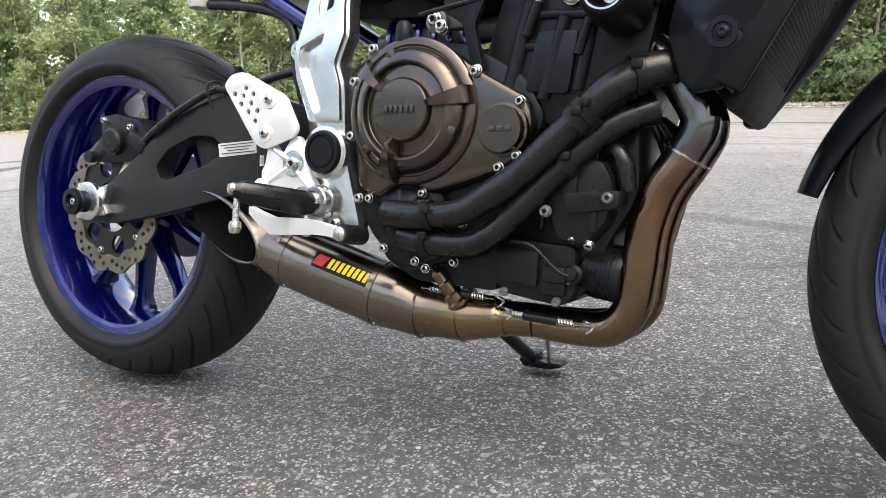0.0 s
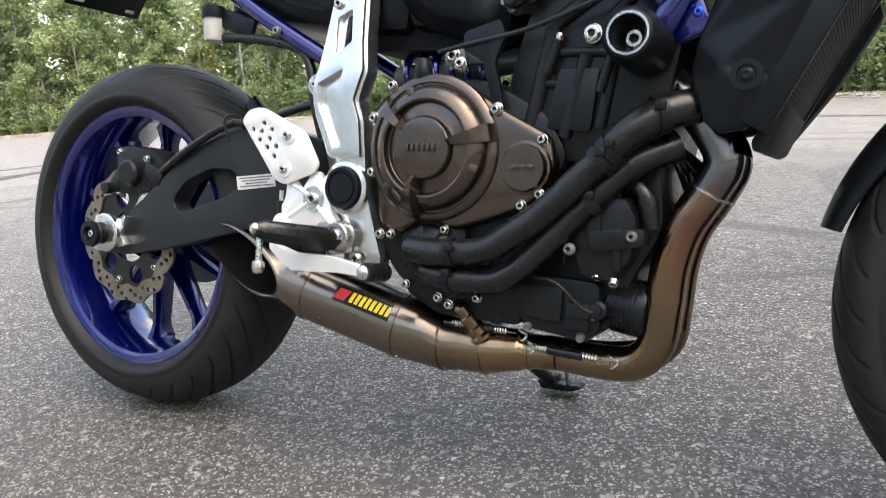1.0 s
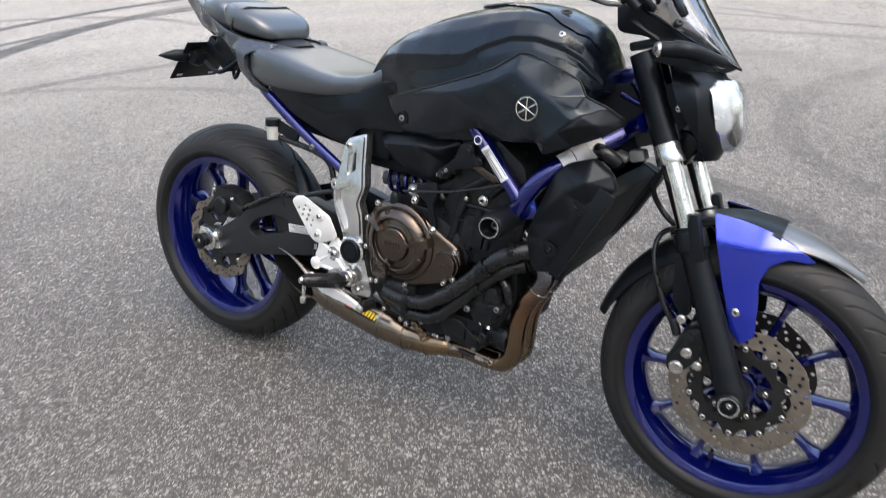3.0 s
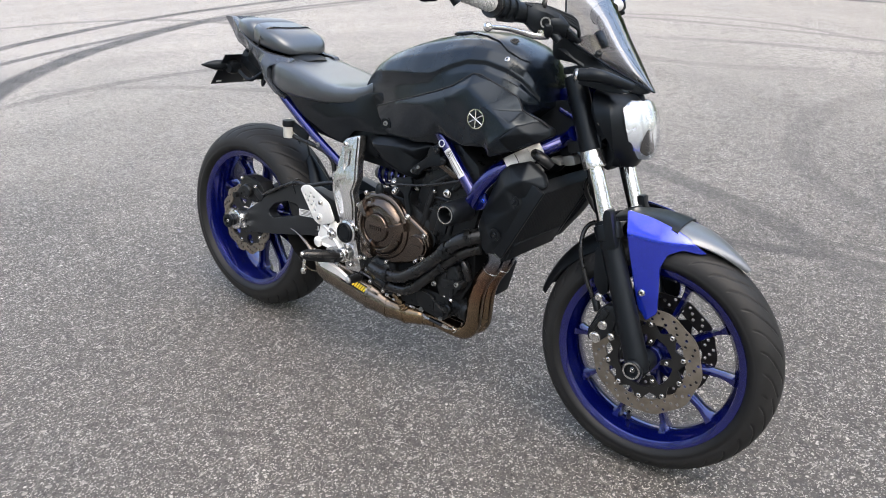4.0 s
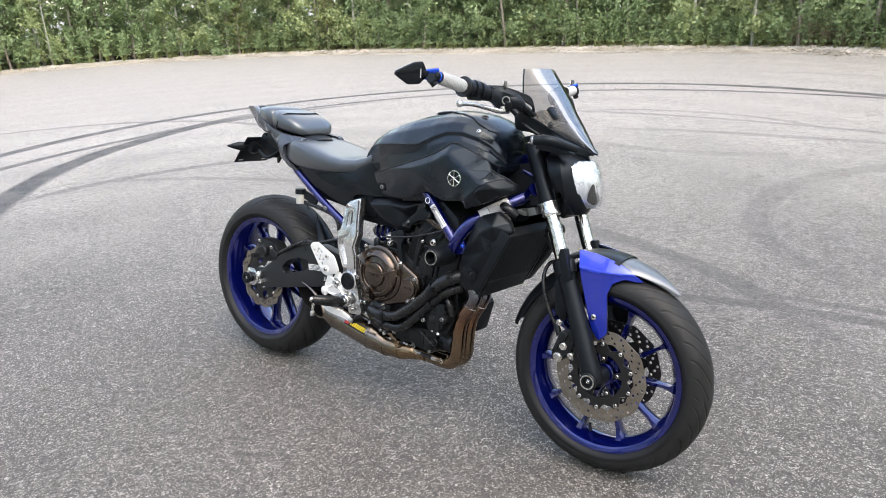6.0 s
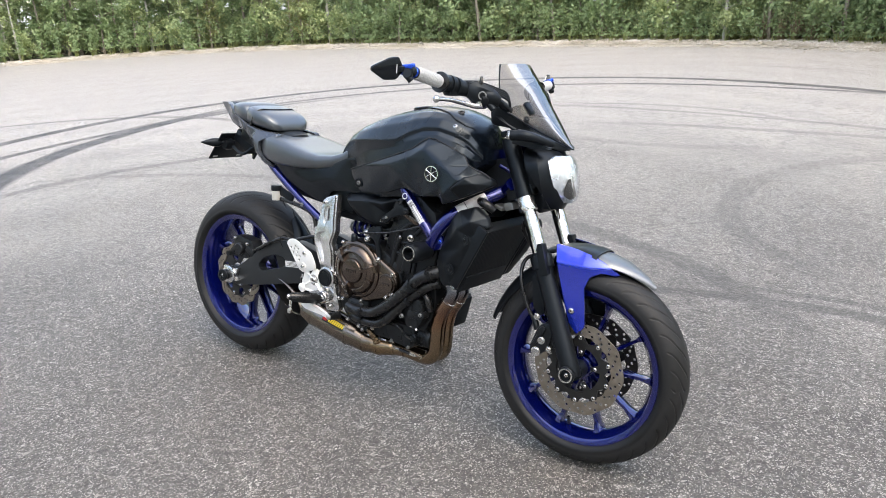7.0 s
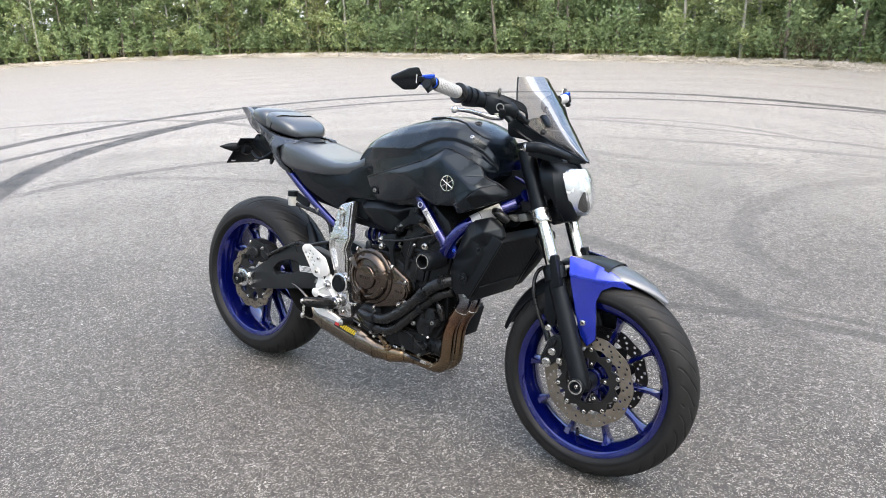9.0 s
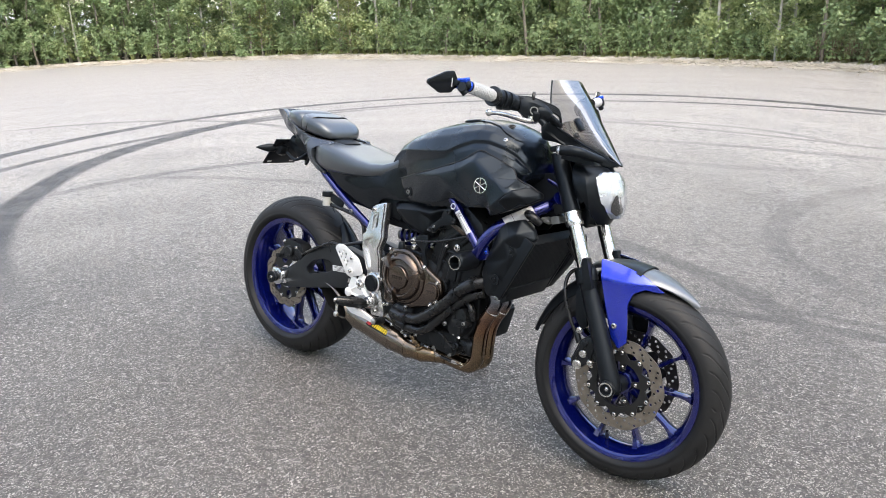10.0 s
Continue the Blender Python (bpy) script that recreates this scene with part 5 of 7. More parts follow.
# ---- engine ----
case = join(prism(rounded([(0.56, 0.33), (0.545, 0.42), (0.56, 0.50), (0.61, 0.55), (0.72, 0.545), (0.80, 0.50), (0.83, 0.45), (0.80, 0.39), (0.78, 0.33), (0.755, 0.28), (0.64, 0.25), (0.585, 0.29)], 0.015), -0.118, 0.118, 0.008),
            prism(rounded([(0.74, 0.46), (0.93, 0.465), (0.935, 0.36), (0.90, 0.30), (0.885, 0.25), (0.86, 0.228), (0.77, 0.228), (0.72, 0.26)], 0.012), -0.082, 0.082, 0.006))
eng = part("crankcase", case, M["engine"], bike, "black engine crankcase")
part("oil_pan", join(prism(rounded([(0.752, 0.302), (0.752, 0.258), (0.775, 0.232), (0.852, 0.222), (0.868, 0.24), (0.866, 0.296)], 0.008), -0.098, 0.098, 0.006), prism(rounded([(0.765, 0.290), (0.768, 0.25), (0.82, 0.243), (0.822, 0.288)], 0.005), -0.104, -0.09, 0.003), block((0.842, -0.10, 0.245), (0.03, 0.012, 0.02), 0.003)), M["engine"], bike)
part("sump", prism(rounded([(0.575, 0.30), (0.59, 0.262), (0.64, 0.236), (0.76, 0.232), (0.775, 0.30)], 0.010), -0.092, 0.095, 0.006), M["engine"], bike, "black engine sump")
part("oil_filter", lathe([(0.0, 0), (0.030, 0), (0.034, 0.004), (0.034, 0.045), (0.031, 0.052), (0.02, 0.054), (0.0, 0.054)], (0.872, -0.055, 0.268), (1, -0.15, -0.12), 36), M["engine"], bike, "black oil filter")
for i in range(6):
    part("filter_rib", lathe([(0.0335, 0), (0.0352, 0), (0.0352, 0.003), (0.0335, 0.003)], Vector((0.872, -0.055, 0.268)) + Vector((1, -0.15, -0.12)).normalized() * (0.008 + i * 0.006), (1, -0.15, -0.12), 30, True), M["engine"], bike)
# cylinders: leaning forward
CYL = rounded([(0.735, 0.50), (0.765, 0.60), (0.80, 0.688), (0.86, 0.71), (0.935, 0.665), (0.962, 0.60), (0.945, 0.52), (0.93, 0.44), (0.82, 0.44)], 0.012)
cyl = part("cylinder_block", prism(CYL, -0.112, 0.112, 0.006), M["engine"], bike, "black ribbed cylinder block")
part("cam_cover", prism(rounded([(0.765, 0.632), (0.79, 0.70), (0.875, 0.725), (0.945, 0.675), (0.955, 0.63), (0.87, 0.655)], 0.012), -0.118, 0.118, 0.007), M["engine"], bike)
for x0, z0, x1, z1, w in ((0.775, 0.47, 0.806, 0.60, 0.010), (0.822, 0.47, 0.846, 0.565, 0.009), (0.79, 0.535, 0.86, 0.53, 0.006), (0.79, 0.572, 0.872, 0.567, 0.006), (0.865, 0.48, 0.88, 0.56, 0.008), (0.80, 0.60, 0.865, 0.64, 0.010), (0.87, 0.60, 0.93, 0.655, 0.008)):
    part("casting_rib", tube([(x0, -0.112, z0), (x1, -0.112, z1)], w, 10, smooth=False), M["engine"], cyl)
part("cam_cover_edge", prism(rounded([(0.818, 0.660), (0.836, 0.668), (0.905, 0.636), (0.900, 0.622), (0.866, 0.636)], 0.004), -0.124, -0.112, 0.003), M["bronze"], bike, "bronze edge of the cam cover")
mt = part("engine_mount", prism(rounded([(0.748, 0.640), (0.756, 0.622), (0.772, 0.626), (0.785, 0.642), (0.808, 0.652), (0.845, 0.662), (0.856, 0.674), (0.848, 0.684), (0.836, 0.682), (0.832, 0.706), (0.820, 0.706), (0.805, 0.682)], 0.006), -0.135, -0.122, 0.003), M["plastic"], bike, "black engine mount plate")
for q in ((0.758, 0.632), (0.826, 0.698), (0.848, 0.673)):
    bolt(mt, (q[0], -0.135, q[1]), 0.0095, mat="engine", h=0.006)
for i in range(5):
    part("casting_rib", tube([(0.815 + i * 0.02, -0.083, 0.315 + 0.012 * (i % 2)), (0.825 + i * 0.02, -0.083, 0.43)], 0.004, 8, smooth=False), M["engine"], eng)
for q in ((0.775, 0.228), (0.845, 0.222), (0.86, 0.25)):
    bolt(eng, (q[0], -0.096, q[1] + 0.006), 0.0058, (0, -1, -0.2), "matt_grey", 0.008, hexed=False)
part("casting_boss", prism(rounded([(0.80, 0.48), (0.815, 0.55), (0.865, 0.548), (0.855, 0.475)], 0.006), -0.119, -0.11, 0.003), M["engine"], cyl)
bolt(cyl, (0.855, -0.118, 0.588), 0.0115, h=0.007)
part("stud", tube([(0.814, -0.120, 0.585), (0.800, -0.120, 0.545)], 0.0062, 10, smooth=False), M["engine"], cyl)
bolt(cyl, (0.8145, -0.1205, 0.584), 0.0058, (0.33, -0.1, 0.94), h=0.008)
part("stud", tube([(0.878, -0.120, 0.560), (0.866, -0.120, 0.520)], 0.0060, 10, smooth=False), M["engine"], cyl)
for p in ((0.756, 0.655), (0.775, 0.668)):
    part("hose_nipple", lathe([(0, 0), (0.007, 0), (0.007, 0.012), (0.0045, 0.014), (0.0045, 0.03), (0, 0.03)], (p[0], -0.11, p[1] - 0.03), (-0.2, -1, 0.2), 14), M["matt_grey"], bike)
# clutch cover in bronze
COVER = rounded([(0.571, 0.355), (0.562, 0.435), (0.562, 0.495), (0.590, 0.538), (0.642, 0.552), (0.701, 0.537), (0.748, 0.506), (0.812, 0.472), (0.822, 0.435), (0.806, 0.398), (0.782, 0.382), (0.690, 0.352), (0.64, 0.366), (0.605, 0.345)], 0.012)
cover = part("clutch_cover", prism(COVER, -0.138, -0.112, 0.009, 3), M["bronze"], bike, "bronze-painted clutch cover with a raised round dome")
CC = (0.6545, 0.457)
part("cover_dome", lathe([(0.0, 0), (0.0935, 0), (0.0930, 0.008), (0.0895, 0.0115), (0.0835, 0.0125), (0.0815, 0.0105), (0.0800, 0.0105), (0.0785, 0.0145), (0.0740, 0.021), (0.0680, 0.0255), (0.0620, 0.0275), (0.0595, 0.0265), (0.0575, 0.0205), (0.0560, 0.0195), (0.0430, 0.0215), (0.0405, 0.0225), (0.0395, 0.0300), (0.0375, 0.0325), (0.0330, 0.0335), (0.0, 0.0345)], (CC[0], -0.134, CC[1]), (0, -1, 0), 72), M["bronze"], cover)
for deg in (12, 140, 254):
    a = radians(deg)
    rings = []
    for r, w, h, k in ((0.036, 0.003, 0.0345, 0.5), (0.044, 0.0062, 0.0405, 0.35), (0.058, 0.0088, 0.0395, 0.45), (0.074, 0.0112, 0.035, 0.6), (0.088, 0.0125, 0.026, 0.8), (0.093, 0.0125, 0.012, 0.85)):
        c = Vector((CC[0] + r * math.cos(a), -0.134, CC[1] + r * math.sin(a)))
        tx = Vector((-math.sin(a), 0, math.cos(a)))
        rings.append([c + tx * w + Vector((0, -h + 0.018, 0)), c + tx * (w * k) + Vector((0, -h, 0)), c - tx * (w * 0.92) + Vector((0, -h + 0.003, 0)), c - tx * w + Vector((0, -h + 0.018, 0))])
    part("cover_tab", soften(loft(rings), 0.0018, 2, 20), M["bronze"], cover)
    a -= radians(33)
    pad_at = [(CC[0] + r * math.cos(a + q), CC[1] + r * math.sin(a + q)) for r, q in ((0.060, -0.08), (0.080, -0.07), (0.080, 0.07), (0.060, 0.08))]
    part("cover_pad", prism(rounded(pad_at, 0.004), -0.159, -0.140, 0.003), M["bronze"], cover)
for i in range(6):  # maker's raised mark, as bars
    part("raised_mark", block((CC[0] - 0.019 + i * 0.0076, -0.1695, CC[1]), (0.0048, 0.002, 0.010), 0.0005), M["bronze"], cover)
part("timing_cap", lathe([(0.0, 0), (0.033, 0), (0.032, 0.008), (0.029, 0.009), (0.0285, 0.014), (0.027, 0.0165), (0.0, 0.017)], (0.784, -0.134, 0.433), (0, -1, 0), 44), M["bronze"], cover)
for i in range(3):
    part("raised_mark", block((0.774 + i * 0.0105, -0.152, 0.433), (0.0075, 0.0015, 0.007), 0.0006), M["bronze"], cover)
for p in ((0.805, 0.466), (0.803, 0.402), (0.780, 0.388), (0.744, 0.503), (0.566, 0.498), (0.563, 0.427), (0.577, 0.345), (0.595, 0.539)):
    bolt(cover, (p[0], -0.139, p[1]), 0.0068, h=0.007)
part("clutch_arm_boss", lathe([(0, 0), (0.017, 0), (0.017, 0.012), (0.0135, 0.014), (0.0135, 0.022), (0.016, 0.024), (0.016, 0.032), (0.011, 0.035), (0.011, 0.056), (0.007, 0.06), (0, 0.06)], (0.638, -0.130, 0.490), (0.0, -0.08, 1), 24), M["titanium"], cover, "bright bare metal lever boss")
part("arm_cap", lathe([(0, 0), (0.0115, 0), (0.012, 0.006), (0.010, 0.022), (0.006, 0.026), (0, 0.026)], (0.638, -0.134, 0.546), (0, -0.08, 1), 20), M["plastic"], cover)
part("clutch_cable", tube([(0.660, -0.135, 0.578), (0.70, -0.136, 0.584), (0.78, -0.133, 0.597), (0.86, -0.136, 0.620), (0.925, -0.134, 0.642)], 0.0032, 8), M["hose"], bike)
part("cable_stay", prism(rounded([(0.695, 0.60), (0.745, 0.612), (0.752, 0.592), (0.738, 0.56), (0.752, 0.505), (0.738, 0.50), (0.722, 0.562), (0.695, 0.578)], 0.006), -0.135, -0.125, 0.002), M["plastic"], bike)
bolt(bike, (0.693, -0.137, 0.562), 0.008, h=0.006)
bolt(bike, (0.745, -0.137, 0.505), 0.0075, h=0.006)
# water pump and its hoses
pump = part("water_pump", join(lathe([(0, 0), (0.040, 0), (0.040, 0.014), (0.036, 0.020), (0.02, 0.026), (0, 0.027)], (0.645, -0.115, 0.322), (0, -1, 0), 36), prism(rounded([(0.60, 0.345), (0.615, 0.27), (0.66, 0.258), (0.70, 0.275), (0.70, 0.36), (0.64, 0.37)], 0.012), -0.13, -0.112, 0.005)), M["engine"], bike, "black water pump cover")
for i in range(7):
    a = radians(i * 360 / 7)
    part("pump_rib", tube([(0.645 + 0.01 * math.cos(a), -0.141, 0.322 + 0.01 * math.sin(a)), (0.645 + 0.036 * math.cos(a), -0.134, 0.322 + 0.036 * math.sin(a))], 0.003, 6, smooth=False), M["engine"], pump)
for p in ((0.672, 0.354), (0.590, 0.345), (0.664, 0.266), (0.68, 0.258), (0.615, 0.28), (0.69, 0.30)):
    bolt(pump, (p[0], -0.134, p[1]), 0.0062, h=0.006)
for p in ((0.775, 0.345), (0.725, 0.317), (0.715, 0.268)):
    bolt(bike, (p[0], -0.122, p[1]), 0.0062, h=0.008)
HOSE_A = [(0.625, -0.142, 0.328), (0.66, -0.150, 0.326), (0.692, -0.152, 0.327), (0.740, -0.152, 0.334), (0.780, -0.152, 0.358), (0.812, -0.150, 0.381), (0.878, -0.147, 0.442), (0.909, -0.142, 0.473), (0.938, -0.13, 0.492), (0.97, -0.112, 0.502)]
HOSE_B = [(0.645, -0.135, 0.298), (0.682, -0.140, 0.294), (0.739, -0.140, 0.294), (0.765, -0.138, 0.304), (0.791, -0.135, 0.325), (0.86, -0.128, 0.394), (0.905, -0.115, 0.438), (0.95, -0.09, 0.46)]
ha = part("coolant_hose", tube(HOSE_A, [0.0165, 0.018, 0.0165, 0.0165, 0.0168, 0.0165, 0.017, 0.019, 0.020, 0.020], 18, 6), M["hose"], bike, "thick black coolant hose")
hb = part("coolant_hose", tube(HOSE_B, [0.0155, 0.016, 0.0155, 0.0155, 0.0155, 0.0155, 0.018, 0.019], 18, 6), M["hose"], bike, "thick black coolant hose")


def clamp(parent, P, i, r):
    a, b = Vector(P[i]), Vector(P[min(i + 1, len(P) - 1)])
    w = (b - a).normalized()
    part("hose_clamp", lathe([(r, -0.006), (r + 0.0022, -0.006), (r + 0.0022, 0.006), (r, 0.006)], a, w, 26, True), M["engine"], parent)
    part("clamp_ear", block(a + Vector((0.006, -r - 0.003, 0.008)), (0.012, 0.007, 0.010), 0.002), M["engine"], parent)


clamp(ha, HOSE_A, 6, 0.0185)
clamp(ha, [(0.887, -0.146, 0.451), HOSE_A[7]], 0, 0.0192)
clamp(ha, HOSE_A, 2, 0.017)
clamp(hb, HOSE_B, 5, 0.017)
clamp(hb, HOSE_B, 1, 0.016)
clamp(ha, HOSE_A, 8, 0.0205)
# alternator-side bits before the pan: starter housing, regulator, small cables
reg = part("thermostat_housing", join(prism(rounded([(0.845, 0.395), (0.90, 0.40), (0.915, 0.375), (0.91, 0.33), (0.885, 0.30), (0.85, 0.305), (0.835, 0.35)], 0.008), -0.122, -0.06, 0.005), prism(rounded([(0.86, 0.36), (0.925, 0.365), (0.925, 0.345), (0.865, 0.335)], 0.006), -0.13, -0.10, 0.003), block((0.865, -0.118, 0.372), (0.018, 0.016, 0.06), 0.003), block((0.893, -0.116, 0.34), (0.012, 0.02, 0.05), 0.003)), M["engine"], bike, "black cast housing beside the header pipe")
for p in ((0.838, 0.338), (0.912, 0.356)):
    bolt(reg, (p[0], -0.128, p[1]), 0.0075, mat="matt_grey", h=0.007)
for p in ((0.868, 0.308), (0.888, 0.302)):
    bolt(reg, (p[0], -0.115, p[1]), 0.007, (0, -0.6, -0.8), h=0.006, hexed=False)
part("small_hose", tube([(0.90, -0.10, 0.42), (0.92, -0.105, 0.40), (0.925, -0.10, 0.365)], 0.011, 12), M["hose"], bike)
part("sensor_cable", tube([(0.79, -0.118, 0.30), (0.82, -0.12, 0.295), (0.85, -0.115, 0.268), (0.865, -0.11, 0.262)], 0.0025, 8), M["hose"], bike)
part("oil_sender", join(lathe([(0, 0), (0.012, 0), (0.012, 0.012), (0.008, 0.014), (0.008, 0.022), (0, 0.023)], (0.865, -0.09, 0.262), (0, -1, 0.1), 18), block((0.845, -0.105, 0.262), (0.03, 0.02, 0.02), 0.003)), M["engine"], bike)
oc = part("oil_cooler", block((0.948, 0.045, 0.340), (0.016, 0.07, 0.10), 0.007, (0, 14, 0)), M["matt_plastic"], bike, "black plate shield beside the header pipes")
part("cooler_edge", block((0.940, 0.045, 0.341), (0.010, 0.08, 0.11), 0.004, (0, 14, 0)), M["plastic"], oc)
for k in range(5):
    part("loose_cable", tube([(0.93, -0.05 + 0.02 * k, 0.46), (0.945 + 0.004 * k, -0.045 + 0.02 * k, 0.43), (0.955, -0.03 + 0.015 * k, 0.39), (0.95, -0.02 + 0.02 * k, 0.34)], 0.0045, 8), M["hose"], bike)
# crash slider on the engine
sl = part("engine_slider", lathe([(0.0, 0), (0.030, 0), (0.031, 0.006), (0.0305, 0.060), (0.0285, 0.078), (0.0245, 0.085), (0.0185, 0.087), (0.0168, 0.083), (0.0155, 0.05), (0.0, 0.05)], (0.921, -0.128, 0.564), (0.02, -1, 0.02), 48), M["plastic"], bike, "round black crash slider")
part("slider_ring", lathe([(0.0196, 0), (0.0218, 0), (0.0220, 0.001), (0.0218, 0.0022), (0.0196, 0.0022)], (0.9227, -0.2130, 0.5657), (0.02, -1, 0.02), 48, True), M["steel"], sl)
bolt(sl, (0.922, -0.178, 0.565), 0.0128, h=0.01)

# ---- radiator with side shrouds ----
rad = part("radiator", moved(block((0, 0, 0), (0.036, 0.29, 0.205), 0.004), pose(1.078, 0.005, 0.570, 0, 28, 0)), M["matt_plastic"], bike, "black finned radiator")
fin = finish(block((0, 0, 0), (0.002, 0.26, 0.0014), 0), "radiator_fin")
for i in range(40):
    part("radiator_fin", fin, M["matt_plastic"], rad, m=pose(1.078, 0, 0.570, 0, 28, 0) @ Matrix.Translation((0.0175, 0, -0.0995 + i * 0.0051)))
SHR = [(1.040, 0.700, -0.130), (1.088, 0.716, -0.126), (1.128, 0.690, -0.124), (1.140, 0.664, -0.126), (1.105, 0.626, -0.138), (1.054, 0.528, -0.142), (1.028, 0.474, -0.140), (1.000, 0.470, -0.140), (0.985, 0.482, -0.138), (0.970, 0.535, -0.136), (0.976, 0.568, -0.134), (1.015, 0.676, -0.130)]
INN = [(1.050, 0.648, -0.160), (1.094, 0.677, -0.161), (1.072, 0.663, -0.162), (1.118, 0.669, -0.142), (1.074, 0.60, -0.156), (1.024, 0.51, -0.152), (1.000, 0.54, -0.150)]
for s in (-1, 1):
    b = panel(SHR, INN, 0.02, 0.0035, cuts=8)
    if s > 0:
        moved(b, Matrix.Translation((-0.022, 0, 0.01)))
    sh = part("radiator_shroud", b if s < 0 else mirrored(b), M["plastic"], bike, "faceted matt black radiator shroud", sharp=50)
    for p in ((1.072, 0.62), (1.028, 0.527)):
        part("bolt_well", lathe([(0, 0), (0.016, 0), (0.016, 0.004), (0.010, 0.004), (0.009, 0.002), (0, 0.002)], (p[0], s * (0.149 if p[1] > 0.6 else 0.150), p[1]), (0, s, 0), 24), M["plastic"], sh)
        bolt(sh, (p[0], s * (0.151 if p[1] > 0.6 else 0.152), p[1]), 0.007, (0, s, 0), "plastic", 0.004)
part("radiator_side_tank", prism(rounded([(1.010, 0.480), (1.014, 0.458), (1.036, 0.458), (1.100, 0.545), (1.148, 0.632), (1.142, 0.652), (1.104, 0.664)], 0.005), 0.138, 0.182, 0.004), M["matt_plastic"], rad, "black radiator side tank")
for y in (-0.138, 0.132):
    part("core_edge", moved(block((0, 0, 0), (0.042, 0.012, 0.21), 0.003), pose(1.078, y, 0.570, 0, 28, 0)), M["plastic"], rad)
part("radiator_lip", prism(rounded([(1.030, 0.462), (1.033, 0.450), (1.046, 0.454), (1.066, 0.50), (1.060, 0.506)], 0.005), -0.115, 0.115, 0.004), M["matt_plastic"], bike)

# ---- frame ----
part("frame_tube", tube([(0.822, -0.128, 0.752), (0.88, -0.132, 0.685), (0.945, -0.135, 0.612)], 0.0155, 16), M["blue"], bike, "blue steel frame tube")
MAIN = [(0.925, -0.120, 0.565), (0.942, -0.130, 0.590), (0.965, -0.131, 0.632), (0.992, -0.121, 0.667), (1.020, -0.101, 0.692), (1.046, -0.072, 0.711), (1.072, -0.042, 0.729), (1.110, 0.0, 0.755), (1.150, 0.03, 0.782)]
part("frame_tube", tube(MAIN, 0.0185, 18), M["blue"], bike, "blue steel frame tube")
part("frame_tube", mirrored(tube(MAIN, 0.0185, 18)), M["blue"], bike, "blue steel frame tube")
part("frame_tube", mirrored(tube([(0.822, -0.128, 0.752), (0.88, -0.132, 0.685), (0.945, -0.135, 0.612)], 0.0155, 16)), M["blue"], bike, "blue steel frame tube")
part("frame_lug", block((0.965, -0.125, 0.592), (0.04, 0.012, 0.04), 0.004, (0, -20, 0)), M["blue"], bike)
bolt(bike, (0.974, -0.131, 0.598), 0.006, mat="anodised", h=0.004)
part("head_stock", join(tube([(1.205, 0, 0.755), (1.145, 0, 0.905)], 0.031, 24, smooth=False), block((1.128, 0, 0.842), (0.055, 0.06, 0.085), 0.010, (0, -20, 0)), block((1.145, 0, 0.80), (0.06, 0.08, 0.022), 0.006, (0, -20, 0)), block((1.135, 0, 0.870), (0.045, 0.075, 0.014), 0.004, (0, -20, 0)), tube([(1.11, -0.038, 0.83), (1.15, -0.040, 0.815)], 0.007, 10, smooth=False)), M["blue"], bike, "blue steering head", Matrix.Translation((-0.026, 0.047, -0.004)))
for s in (-1, 1):
    SUB = [(0.205, s * 0.098, 0.752), (0.222, s * 0.10, 0.738), (0.336, s * 0.102, 0.660), (0.450, s * 0.102, 0.592), (0.50, s * 0.10, 0.56)]
    part("subframe_tube", tube(SUB, 0.0125, 14), M["blue"], bike, "blue steel rear frame tube")
bolt(bike, (0.376, -0.115, 0.632), 0.007, mat="matt_grey", h=0.006)


def sleeve_label(parent, a, b, r, a0, a1, name, mat):
    a, b = Vector(a), Vector(b)
    w = (b - a).normalized()
    o = (Vector((0, -1, 0.0)) - w * Vector((0, -1, 0)).dot(w)).normalized()
    q = w.cross(o)
    rows = [[p + (o * math.cos(radians(t)) + q * math.sin(radians(t))) * r for t in np.linspace(a0, a1, 9)] for p in (a, a.lerp(b, 0.5), b)]
    return part(name, loft(rows, caps=False, closed=False), M[mat], parent)


for a, b in (((1.015, -0.105, 0.6882), (1.033, -0.0868, 0.7018)), ((1.033, -0.0868, 0.7018), (1.052, -0.0652, 0.7152)), ((1.052, -0.0652, 0.7152), (1.072, -0.042, 0.729))):
    sleeve_label(bike, a, b, 0.0204, -85, 75, "label", "label_white")
lb = sleeve_label(bike, (0.862, -0.1307, 0.7055), (0.915, -0.1336, 0.646), 0.0160, -45, 25, "label", "label_white")
for i in range(6):
    sleeve_label(lb, (0.866, -0.131, 0.701), (0.911 - 0.004 * (i % 3), -0.1334, 0.6505), 0.0162, -40 + i * 10, -34 + i * 10, "text_line", "label_ink")
part("emblem", lathe([(0.007, 0), (0.0095, 0), (0.0095, 0.001), (0.007, 0.001)], (0.848, -0.1455, 0.7205), (0, -1, 0.1), 24, True), M["label_white"], bike)
part("coolant_elbow", tube([(1.080, -0.090, 0.731), (1.092, -0.094, 0.728), (1.110, -0.091, 0.719), (1.124, -0.080, 0.706)], [0.010, 0.0135, 0.013, 0.011], 16), M["hose"], bike, "black coolant hose elbow")
part("hose_clip", prism(rounded([(1.072, 0.704), (1.098, 0.708), (1.116, 0.694), (1.108, 0.688), (1.090, 0.698), (1.074, 0.696)], 0.003), -0.108, -0.092, 0.002), M["matt_grey"], bike, "grey metal hose clip")
